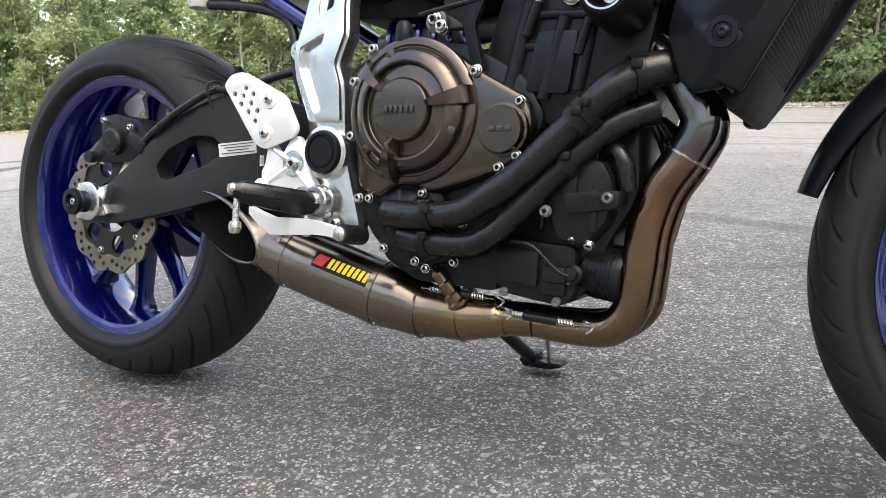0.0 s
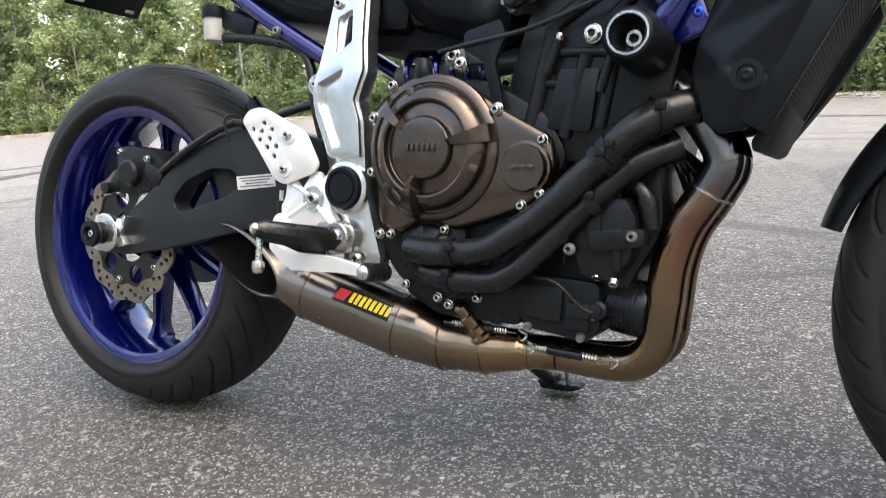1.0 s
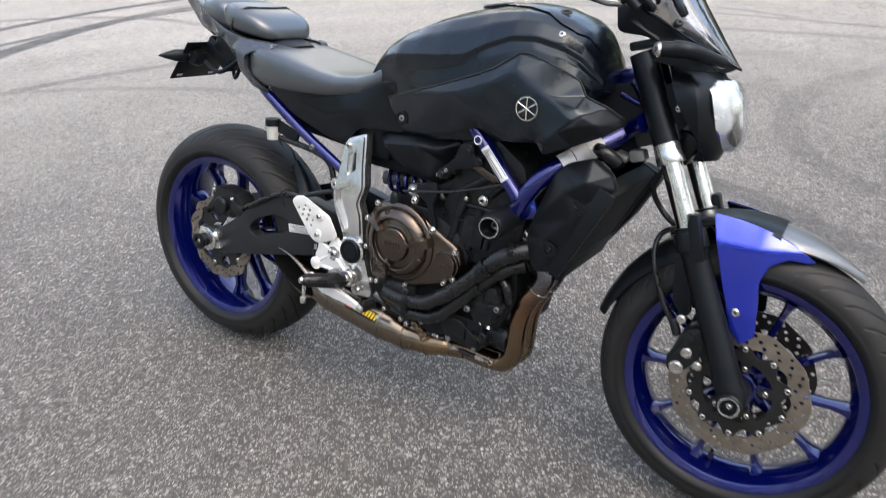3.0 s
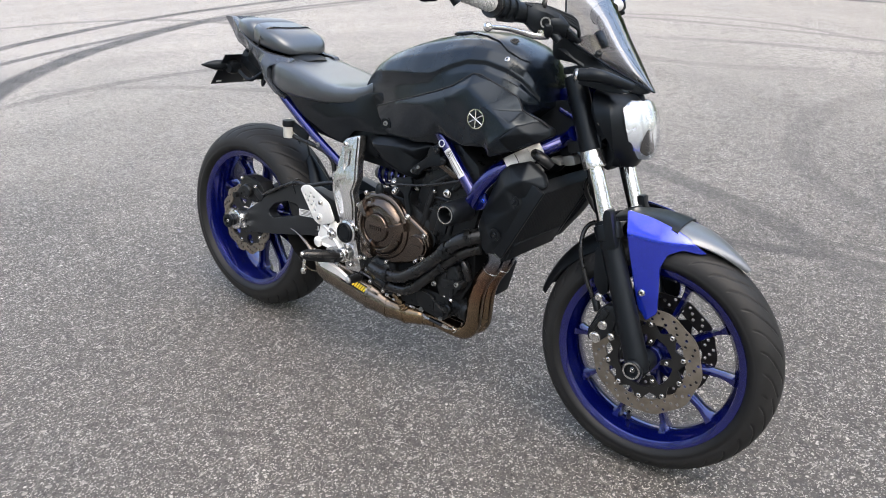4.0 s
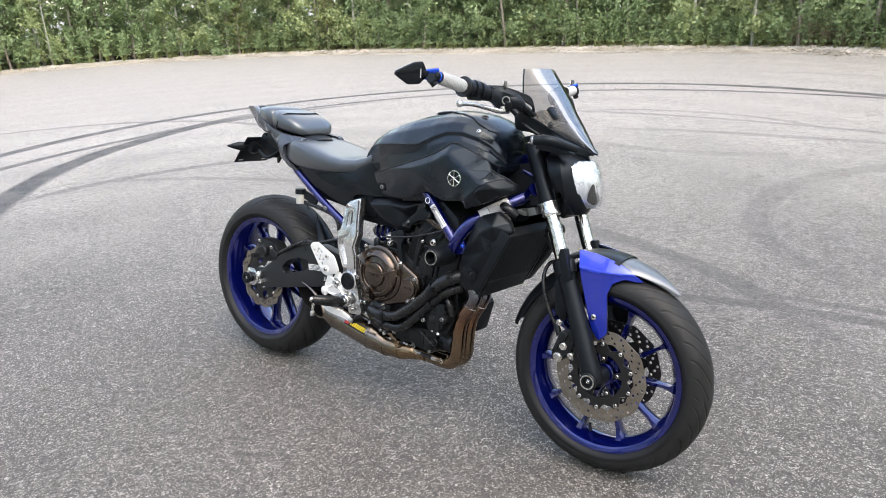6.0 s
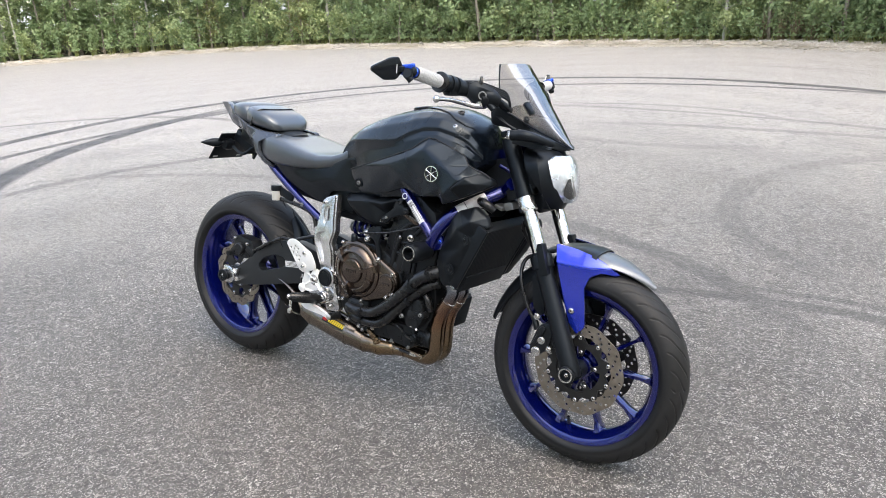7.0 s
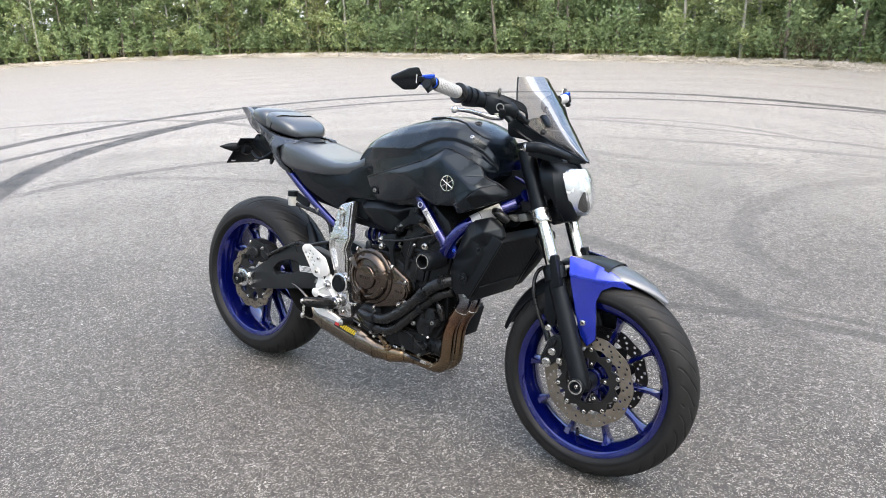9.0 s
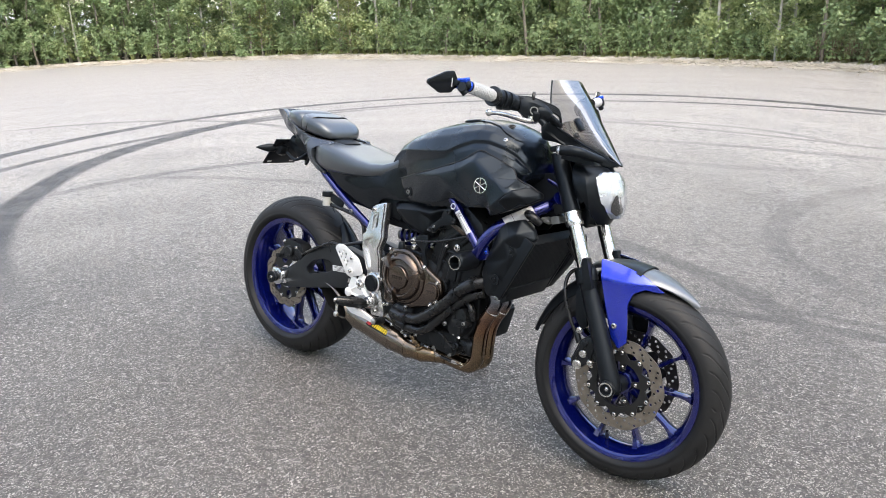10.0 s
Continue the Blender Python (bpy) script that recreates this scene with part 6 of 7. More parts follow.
part("head_bracket", join(prism(rounded([(1.125, 0.722), (1.152, 0.728), (1.160, 0.708), (1.132, 0.700)], 0.004), -0.03, 0.0, 0.003), block((1.110, -0.01, 0.708), (0.03, 0.05, 0.012), 0.003, (0, 15, 0))), M["matt_grey"], bike, "dull metal bracket under the frame")
# added plate in place of the dark frame and coil beside the tank
part("inner_cover", prism(rounded([(0.85, 0.69), (0.96, 0.655), (1.10, 0.675), (1.135, 0.72), (1.135, 0.80), (1.10, 0.85), (0.85, 0.80)], 0.006), 0.004, 0.016, 0.003), M["matt_plastic"], bike, "black plate added to fill the dark gap beside the tank")

# ---- shock spring behind the engine ----
pts = [(0.548 + 0.0035 * i / 8 * 3.4, 0.03 * math.cos(i * math.pi / 8) - 0.02, 0.568 + 0.03 * math.sin(i * math.pi / 8)) for i in range(8 * 12)]
part("shock_spring", tube(pts, 0.0055, 8, smooth=False), M["blue"], bike, "blue shock absorber spring")
part("shock_body", tube([(0.53, -0.02, 0.566), (0.76, -0.02, 0.585)], 0.018, 16, smooth=False), M["matt_grey"], bike)
# added block in place of the dark linkage and airbox underside
part("inner_mudguard", prism(rounded([(0.50, 0.602), (0.50, 0.68), (0.74, 0.68), (0.74, 0.602), (0.70, 0.590)], 0.008), -0.06, 0.06, 0.004), M["matt_plastic"], bike, "black block added to fill the dark space above the shock")
part("linkage", block((0.692, -0.09, 0.578), (0.03, 0.02, 0.024), 0.005), M["matt_grey"], bike)
part("linkage", lathe([(0, 0), (0.015, 0), (0.015, 0.02), (0, 0.022)], (0.670, -0.09, 0.575), (0, -1, 0), 18), M["matt_grey"], bike)
bolt(bike, (0.670, -0.113, 0.576), 0.010, h=0.008)
bolt(bike, (0.684, -0.118, 0.562), 0.0085, h=0.008)

# ---- tank and side panels ----


def tank_ring(x, zt, ys, zs, ym, zm, yb, zb):
    ym = ym * 0.965
    half = [(0.0, zt), (0.035, zt - 0.002), (ys * 0.62, zt - (zt - zs) * 0.17), (ys * 0.86, zt - (zt - zs) * 0.48), (ys, zs + 0.004), (ys - 0.002, zs - 0.008), ((ys + ym) / 2 - 0.004 * min(1, max(0, (0.90 - x) / 0.12)) * min(1, max(0, (x - 0.52) / 0.08)), zs * 0.6 + zm * 0.4), (ym, zm), (yb, zb)]
    return [(x, -y, z) for y, z in half] + [(x, y, z) for y, z in half[:0:-1]]


TANK = [(0.497, 0.795, 0.066, 0.775, 0.078, 0.74, 0.07, 0.70), (0.515, 0.830, 0.074, 0.800, 0.084, 0.745, 0.08, 0.70), (0.54, 0.868, 0.083, 0.832, 0.090, 0.755, 0.09, 0.70), (0.575, 0.897, 0.098, 0.858, 0.101, 0.768, 0.10, 0.70), (0.62, 0.921, 0.118, 0.868, 0.114, 0.778, 0.11, 0.70),
        (0.68, 0.946, 0.131, 0.873, 0.136, 0.797, 0.12, 0.70), (0.74, 0.964, 0.140, 0.877, 0.145, 0.815, 0.125, 0.70), (0.80, 0.977, 0.143, 0.883, 0.150, 0.833, 0.13, 0.71), (0.85, 0.983, 0.140, 0.908, 0.152, 0.850, 0.13, 0.71), (0.90, 0.985, 0.135, 0.926, 0.152, 0.870, 0.13, 0.72),
        (0.95, 0.980, 0.128, 0.928, 0.150, 0.885, 0.13, 0.73), (1.00, 0.964, 0.118, 0.915, 0.146, 0.872, 0.12, 0.76), (1.035, 0.940, 0.105, 0.897, 0.135, 0.86, 0.11, 0.80), (1.058, 0.905, 0.088, 0.872, 0.11, 0.845, 0.09, 0.82), (1.072, 0.868, 0.07, 0.852, 0.08, 0.84, 0.06, 0.83)]
shell = loft([tank_ring(*r) for r in TANK])
bmesh.ops.subdivide_edges(shell, edges=shell.edges[:], cuts=5, use_grid_fill=True)
relax(shell, 1)
tk = part("fuel_tank", shell, M["tank"], bike, "satin dark graphite fuel tank", sharp=50)


def upper_patch(x0, x1, wide, lift):
    rows = []
    for i in range(15):
        x = x0 + (x1 - x0) * i / 14
        r = [float(np.interp(x, [t[0] for t in TANK], [t[j] for t in TANK])) for j in range(8)]
        ring = tank_ring(x, *r[1:])
        half = [(-p[1], p[2]) for p in ring[:6]]
        w = wide(i / 14)
        ys = [w * j / 6 for j in range(-6, 7)]
        rows.append([(x, y, float(np.interp(abs(y), [h[0] for h in half], [h[1] for h in half])) + lift * (1 - 0.35 * (abs(j) == 6))) for j, y in zip(range(-6, 7), ys)])
    return loft(rows, caps=False, closed=False)


tc = part("tank_cover", upper_patch(0.835, 1.066, lambda t: 0.028 + 0.062 * min(1, t * 1.6) - 0.045 * max(0, t - 0.75) / 0.25, 0.005), M["tank"], bike, "raised satin black tank top cover", recalc=False)
part("cover_screw", lathe([(0, 0), (0.006, 0), (0.006, 0.002), (0.011, 0.0025), (0.012, 0.0), (0.0, 0.0)], (0.972, -0.048, 0.975), (0.1, -0.35, 0.93), 20), M["socket"], tc)
bolt(bike, (0.992, -0.105, 0.937), 0.0075, (0.05, -0.75, 0.66), "steel", 0.003)
part("filler_cap", lathe([(0, 0), (0.035, 0), (0.035, 0.004), (0.03, 0.007), (0, 0.007)], (0.80, 0, 0.976), (-0.15, 0, 1), 32), M["gloss"], tk)

OUT = [(0.600, 0.775, -0.116), (0.612, 0.752, -0.120), (0.655, 0.715, -0.126), (0.70, 0.712, -0.134), (0.781, 0.724, -0.146), (0.847, 0.748, -0.154), (0.922, 0.730, -0.162), (0.985, 0.738, -0.164), (1.000, 0.716, -0.162), (1.05, 0.736, -0.160), (1.10, 0.760, -0.144), (1.130, 0.780, -0.116), (1.128, 0.797, -0.110), (1.105, 0.812, -0.119),
       (1.064, 0.832, -0.134), (1.050, 0.858, -0.134), (0.978, 0.889, -0.144), (0.930, 0.900, -0.146), (0.880, 0.866, -0.159), (0.785, 0.832, -0.154), (0.685, 0.801, -0.140)]
INN = [(0.932, 0.872, -0.172), (0.880, 0.842, -0.170), (0.790, 0.81, -0.164), (0.967, 0.800, -0.178), (0.845, 0.775, -0.170), (0.72, 0.755, -0.146), (1.005, 0.828, -0.170), (1.060, 0.805, -0.172), (1.090, 0.800, -0.154), (1.010, 0.745, -0.182), (0.995, 0.762, -0.176), (0.965, 0.745, -0.172), (1.055, 0.790, -0.180)]
for s in (-1, 1):
    b = panel(OUT, INN, 0.014, 0.0025, soft=5, cuts=8)
    sp = part("tank_side_panel", b if s < 0 else mirrored(b), M["tank"], bike, "faceted satin black tank side panel", sharp=50)
    # dark tube drawn for the shade in the gap along the panel
    gap = [(x, s * (abs(y) + 0.0005), z + 0.0015) for x, z, y in OUT[12:] + OUT[:1]]
    part("gap_shade", tube(gap, 0.0013, 6, 2), M["socket"], sp)
    em = part("emblem", lathe([(0.0205, 0), (0.0232, 0), (0.0232, 0.0018), (0.0205, 0.0018)], (0.967, s * 0.1775, 0.802), (0.02, s, 0.04), 40, True), M["chrome"], sp, "round chrome ring emblem")
    for k in range(3):
        a = radians(90 + 60 * k)
        c = Vector((0.967, s * 0.1795, 0.802))
        w = Vector((math.cos(a), 0, math.sin(a)))
        part("emblem_bar", tube([c - w * 0.0207, c + w * 0.0207], 0.0013, 6, smooth=False), M["chrome"], em)
    part("bolt_well", lathe([(0, 0), (0.014, 0), (0.014, 0.002), (0.010, 0.002), (0.009, 0.0), (0, 0.0)], (0.648, s * 0.1315, 0.738), (0.15, s, 0), 24), M["plastic"], sp)
    bolt(sp, (0.648, s * 0.132, 0.738), 0.007, (0.15, s, 0), "matt_grey", 0.003)
    intake = panel([(1.000, 0.745, -0.165), (1.012, 0.720, -0.160), (1.056, 0.738, -0.158), (1.108, 0.763, -0.138), (1.134, 0.781, -0.108), (1.130, 0.795, -0.108), (1.102, 0.812, -0.128), (1.062, 0.806, -0.155)], [(1.05, 0.775, -0.186), (1.075, 0.80, -0.172), (1.10, 0.785, -0.160)], 0.02, 0.003, cuts=7)
    part("intake_scoop", intake if s < 0 else mirrored(intake), M["plastic"], sp, "black plastic intake scoop", sharp=50)
    sidep = panel([(0.225, 0.752, -0.098), (0.30, 0.706, -0.108), (0.40, 0.668, -0.110), (0.47, 0.650, -0.110), (0.51, 0.695, -0.106), (0.575, 0.700, -0.111), (0.64, 0.700, -0.113), (0.640, 0.74, -0.112), (0.635, 0.775, -0.110), (0.610, 0.812, -0.110), (0.565, 0.805, -0.106), (0.50, 0.778, -0.104), (0.43, 0.765, -0.114), (0.30, 0.762, -0.118), (0.235, 0.764, -0.112)], [(0.42, 0.71, -0.118), (0.52, 0.735, -0.112), (0.32, 0.735, -0.116)], 0.01, 0.003)
    part("side_panel", sidep if s < 0 else mirrored(sidep), M["gloss"], bike, "smooth black side panel under the seat")
    ab = panel([(0.560, 0.684, -0.095), (0.60, 0.70, -0.10), (0.70, 0.708, -0.102), (0.778, 0.703, -0.10), (0.786, 0.693, -0.098), (0.744, 0.648, -0.098), (0.738, 0.604, -0.092), (0.726, 0.592, -0.090), (0.66, 0.603, -0.09), (0.628, 0.614, -0.09), (0.596, 0.634, -0.09)], [(0.60, 0.675, -0.132), (0.69, 0.684, -0.136), (0.738, 0.680, -0.128), (0.65, 0.632, -0.126), (0.715, 0.612, -0.122)], 0.03, 0.004)
    part("airbox_cover", ab if s < 0 else mirrored(ab), M["plastic"], bike, "black airbox side cover")
part("airbox", block((0.70, 0, 0.68), (0.24, 0.18, 0.12), 0.02), M["plastic"], bike)
part("battery_box", block((0.42, 0, 0.69), (0.34, 0.17, 0.10), 0.02, (0, 8, 0)), M["plastic"], bike)

# ---- seats and tail ----


def pad(stations, k=28, power=3.2, crown=0.0):
    """Upholstered cushion: stations of x, top, bottom, half width."""
    rings = []
    for x, top, bot, w, *dip in stations:
        cz, h = (top + bot) / 2, (top - bot) / 2
        ring = []
        for i in range(k):
            a = 2 * math.pi * i / k
            c, s = math.cos(a), math.sin(a)
            y = w * abs(c) ** (2 / power) * (1 if c > 0 else -1)
            z = h * abs(s) ** (2 / power) * (1 if s > 0 else -1)
            zz = cz + z
            if s > 0 and dip:
                zz -= dip[0] * (1 - (y / w) ** 2)
            ring.append((x, y, zz))
        rings.append(ring)
    return loft(rings)


part("rider_seat", pad([(0.152, 0.832, 0.800, 0.07), (0.158, 0.846, 0.786, 0.10), (0.18, 0.857, 0.770, 0.117), (0.22, 0.858, 0.755, 0.125), (0.28, 0.846, 0.750, 0.129, 0.004), (0.34, 0.832, 0.750, 0.131, 0.006), (0.40, 0.818, 0.752, 0.129, 0.007), (0.45, 0.811, 0.756, 0.122, 0.007), (0.50, 0.813, 0.764, 0.110, 0.005), (0.54, 0.824, 0.777, 0.099), (0.565, 0.842, 0.794, 0.090), (0.585, 0.864, 0.814, 0.082), (0.605, 0.888, 0.838, 0.074), (0.618, 0.900, 0.866, 0.060)], power=5.0), M["seat"], bike, "dark grey vinyl rider's seat", sharp=60)
pl = part("pillion_seat", pad([(-0.034, 0.938, 0.922, 0.045), (-0.030, 0.950, 0.915, 0.07), (-0.012, 0.959, 0.906, 0.084), (0.03, 0.960, 0.893, 0.092), (0.068, 0.952, 0.884, 0.096), (0.071, 0.946, 0.886, 0.093), (0.075, 0.951, 0.882, 0.097), (0.11, 0.944, 0.876, 0.099), (0.145, 0.934, 0.870, 0.098), (0.174, 0.922, 0.866, 0.093), (0.193, 0.908, 0.864, 0.084), (0.204, 0.893, 0.866, 0.068), (0.208, 0.878, 0.869, 0.046)], power=4.2), M["seat"], bike, "dark grey vinyl pillion seat", sharp=60)
half = [(0.094, -0.0965, 0.884), (0.104, -0.0965, 0.906), (0.114, -0.092, 0.926), (0.124, -0.074, 0.9385), (0.130, -0.036, 0.9385), (0.132, 0.0, 0.9385)]
part("seat_seam", tube(half + [(x, -y, z) for x, y, z in half[-2::-1]], 0.0032, 8, 3), M["hose"], pl, "black piping across the seat")
part("seat_base", join(pad([(0.0, 0.905, 0.86, 0.06), (0.08, 0.885, 0.835, 0.08), (0.16, 0.872, 0.80, 0.086), (0.22, 0.866, 0.79, 0.07), (0.25, 0.855, 0.80, 0.05)])), M["plastic"], bike)
TAILP = [(-0.156, 0.955, -0.026), (-0.09, 0.957, -0.050), (-0.04, 0.940, -0.074), (0.02, 0.910, -0.092), (0.08, 0.884, -0.103), (0.14, 0.869, -0.108), (0.235, 0.861, -0.100), (0.24, 0.848, -0.106), (0.19, 0.842, -0.119), (0.163, 0.828, -0.124), (0.166, 0.79, -0.126), (0.224, 0.753, -0.119), (0.230, 0.742, -0.112), (0.178, 0.755, -0.110), (0.136, 0.785, -0.108), (0.099, 0.836, -0.104), (0.06, 0.858, -0.094), (0.0, 0.870, -0.068), (-0.07, 0.880, -0.044), (-0.126, 0.928, -0.030)]
for s in (-1, 1):
    b = panel(TAILP, [(-0.03, 0.905, -0.079), (0.06, 0.872, -0.103), (0.13, 0.84, -0.121), (0.148, 0.80, -0.124)], 0.022, 0.003)
    part("tail_panel", b if s < 0 else mirrored(b), M["tail"], bike, "grey satin tail panel", sharp=50)
part("tail_unit", join(pad([(-0.135, 0.951, 0.935, 0.025), (-0.07, 0.945, 0.895, 0.045), (0.0, 0.92, 0.872, 0.07), (0.10, 0.885, 0.83, 0.085), (0.2, 0.84, 0.77, 0.09)])), M["gloss"], bike)
part("tail_light", panel([(-0.135, 0.944, -0.025), (-0.085, 0.885, -0.035), (-0.02, 0.860, -0.05), (-0.03, 0.878, -0.048), (-0.09, 0.915, -0.036)], [], 0.05, 0.003), M["gloss"], bike, "smoked tail light")
# plate holder, its lamp arms and indicators
tail_arm = part("plate_bracket", join(block((-0.04, 0, 0.812), (0.10, 0.05, 0.05), 0.008, (0, 35, 0)), block((0.02, 0, 0.83), (0.12, 0.07, 0.06), 0.01, (0, 25, 0)), lathe([(0, 0), (0.022, 0), (0.024, 0.012), (0.018, 0.03), (0, 0.032)], (-0.105, -0.03, 0.798), (0, -1, 0), 24), tube([(-0.06, -0.05, 0.79), (0.0, -0.06, 0.77), (0.04, -0.05, 0.79), (0.07, -0.03, 0.82)], 0.006, 8), tube([(-0.03, 0.02, 0.77), (0.03, -0.03, 0.755), (0.07, -0.04, 0.80)], 0.005, 8)), M["plastic"], bike, "black plate bracket with lamp arms")
pm = pose(-0.132, 0, 0.788, 0, 39, 0)
pb = part("plate_board", moved(block((0, 0, 0), (0.004, 0.16, 0.13), 0.0015), pm), M["plastic"], tail_arm, "bare black plate board")
for y in (-0.055, 0.055):
    part("board_slot", moved(block((0, 0, 0), (0.005, 0.02, 0.007), 0.0005), pm @ Matrix.Translation((0.0, y, -0.052))), M["label_white"], pb)
for s in (-1, 1):
    o, w = Vector((-0.115, s * 0.06, 0.803)), Vector((-0.5, s * 0.86, 0.0))
    q = w.to_track_quat("Z", "Y")
    part("indicator", join(tube([(-0.09, s * 0.02, 0.802), o], 0.009, 12, smooth=False), loft([[o + w * d + q @ Vector((0.013 * k * math.cos(a), 0.017 * k * math.sin(a), 0)) for a in [2 * math.pi * i / 12 for i in range(12)]] for d, k in ((0, 0.5), (0.012, 1.0), (0.035, 0.95), (0.06, 0.5), (0.078, 0.1))])), M["plastic"], tail_arm, "small black indicator")
# brake reservoir
rs = part("brake_reservoir", lathe([(0, 0), (0.0155, 0), (0.0165, 0.003), (0.0165, 0.034), (0, 0.034)], (0.238, -0.105, 0.63), (0, 0, 1), 28), M["tank_clear"], bike, "milky brake fluid reservoir with a black cap")
part("cap", lathe([(0, 0), (0.019, 0), (0.0195, 0.003), (0.019, 0.016), (0.017, 0.018), (0, 0.018)], (0.238, -0.105, 0.664), (0, 0, 1), 28), M["plastic"], rs)
part("bracket", block((0.28, -0.10, 0.655), (0.08, 0.01, 0.03), 0.004, (0, 20, 0)), M["plastic"], rs)

# ---- front end ----
AXLE = Vector((1.404, 0.018, 0.288))
ROOT, TOP = Vector((1.4045, 0.005, 0.290)), Vector((1.1117, 0.0834, 0.931))
FDIR = (TOP - ROOT).normalized()


STOCK = Matrix.Translation((-0.026, 0.047, -0.004))
for s in (-1, 1):
    Y = Vector((0, s * 0.0905, 0))
    low = part("fork_slider", lathe([(0.0, -0.02), (0.022, -0.018), (0.027, -0.005), (0.0275, 0.02), (0.0265, 0.08), (0.0255, 0.20), (0.0262, 0.296), (0.0312, 0.297), (0.0318, 0.300), (0.0318, 0.330), (0.0308, 0.333), (0.0275, 0.3335), (0.0270, 0.342), (0.0215, 0.3425), (0, 0.3425)], ROOT + Y, FDIR, 32), M["plastic"], bike, "black fork slider", STEER)
    part("fork_tube", tube([ROOT + Y + FDIR * 0.334, ROOT + Y + FDIR * 0.49], 0.0205, 28, smooth=False), M["chrome"], bike, "bright chrome fork tube", STEER)
    part("fork_clamp_ring", lathe([(0.02, 0.466), (0.0262, 0.466), (0.0272, 0.469), (0.0272, 0.485), (0.0262, 0.488), (0.0262, 0.506), (0.02, 0.507)], ROOT + Y, FDIR, 32), M["silver"], bike, "silver machined fork collar", STEER)
    part("fork_upper", tube([ROOT + Y + FDIR * 0.503, ROOT + Y + FDIR * 0.684], 0.0255, 28, smooth=False), M["plastic"], bike, "black fork upper", STEER)
    cap = part("axle_cap", lathe([(0, 0), (0.024, 0), (0.024, 0.008), (0.0215, 0.011), (0.016, 0.011), (0.0148, 0.004), (0, 0.004)], Vector((AXLE.x, AXLE.y + s * 0.129, AXLE.z)), (0, s, 0), 36), M["plastic"], bike, "black axle slider", STEER)
    part("cap_ring", lathe([(0.0165, 0), (0.0205, 0), (0.0205, 0.001), (0.0165, 0.001)], Vector((AXLE.x, AXLE.y + s * 0.1402, AXLE.z)), (0, s, 0), 36, True), M["steel"], cap)
    bolt(cap, Vector((AXLE.x, AXLE.y + s * 0.133, AXLE.z)), 0.006, (0, s, 0), h=0.005)
    b = prism(rounded([(1.290, 0.580), (1.324, 0.590), (1.304, 0.650), (1.297, 0.674), (1.284, 0.674), (1.281, 0.655), (1.297, 0.60)], 0.004), -0.116, -0.088, 0.003)
    part("fork_guard", b if s < 0 else mirrored(b), M["plastic"], bike, "black fork guard fin", Matrix.Translation((-0.014, 0.030, -0.042)) @ STEER)
    # caliper, bracket bolts and hose
    cb = join(prism(rounded([(1.302, 0.402), (1.284, 0.388), (1.272, 0.352), (1.262, 0.328), (1.267, 0.302), (1.294, 0.303), (1.324, 0.335), (1.336, 0.385), (1.322, 0.406)], 0.010), -0.10, -0.042, 0.006), block((1.335, -0.085, 0.36), (0.05, 0.02, 0.03), 0.004, (0, 60, 0)), block((1.300, -0.103, 0.378), (0.018, 0.010, 0.030), 0.003, (0, 25, 0)), tube([(1.276, -0.101, 0.335), (1.296, -0.103, 0.372)], 0.006, 10, smooth=False))
    ca = part("front_caliper", cb if s < 0 else mirrored(cb), M["engine"], bike, "black front brake caliper", Matrix.Translation((0.004, 0.020, 0.005)) @ STEER)
    for x, z, r in ((1.286, 0.316, 0.0135), (1.300, 0.352, 0.0115), (1.325, 0.330, 0.0085), (1.281, 0.418, 0.009)):
        bolt(ca, (x, s * 0.101, z), r, (0, s, 0), "steel", 0.006, hexed=False)
    hp = [(x, y if s < 0 else 0.066 - y, z) for x, y, z in ((1.270, -0.052, 0.392), (1.258, -0.053, 0.41), (1.238, -0.053, 0.445), (1.214, -0.050, 0.503), (1.206, -0.038, 0.545), (1.214, -0.028, 0.572), (1.240, -0.032, 0.586), (1.264, -0.040, 0.590))]
    part("brake_hose", tube(hp, 0.0055, 10), M["hose"], bike, m=STEER)
    part("hose_end", lathe([(0, 0), (0.009, 0), (0.009, 0.03), (0.006, 0.034), (0, 0.034)], (1.278, 0.033 + s * 0.088, 0.378), (-0.4, 0, 1), 16), M["engine"], bike, m=STEER)
part("hose_bridge", tube([(1.215, 0.02, 0.735), (1.196, 0.01, 0.700), (1.176, 0.015, 0.665), (1.172, 0.025, 0.638), (1.186, 0.042, 0.604), (1.212, 0.036, 0.582), (1.250, 0.02, 0.57)], 0.006, 10), M["hose"], bike, m=STEER)
part("lower_yoke", prism(rounded([(1.165, 0.735), (1.245, 0.762), (1.235, 0.792), (1.155, 0.765)], 0.006), -0.080, 0.114, 0.006), M["engine"], bike, "black lower fork yoke", STOCK @ STEER)
part("lamp_carrier", block((1.222, 0.052, 0.738), (0.045, 0.10, 0.062), 0.006, (0, 25, 0)), M["plastic"], bike, "black lamp carrier between the fork legs")
part("upper_yoke", prism(rounded([(1.126, 0.914), (1.178, 0.930), (1.174, 0.944), (1.121, 0.930)], 0.005), -0.075, 0.125, 0.006), M["gloss"], bike, "black upper fork yoke", STOCK @ STEER)
part("front_axle", tube([(AXLE.x, -0.11, AXLE.z), (AXLE.x, 0.11, AXLE.z)], 0.012, 20, smooth=False), M["steel"], bike, m=STEER)
# mudguard: grey ridge, black rear, blue flanks
FC = Vector((1.409, 0, 0.2885))


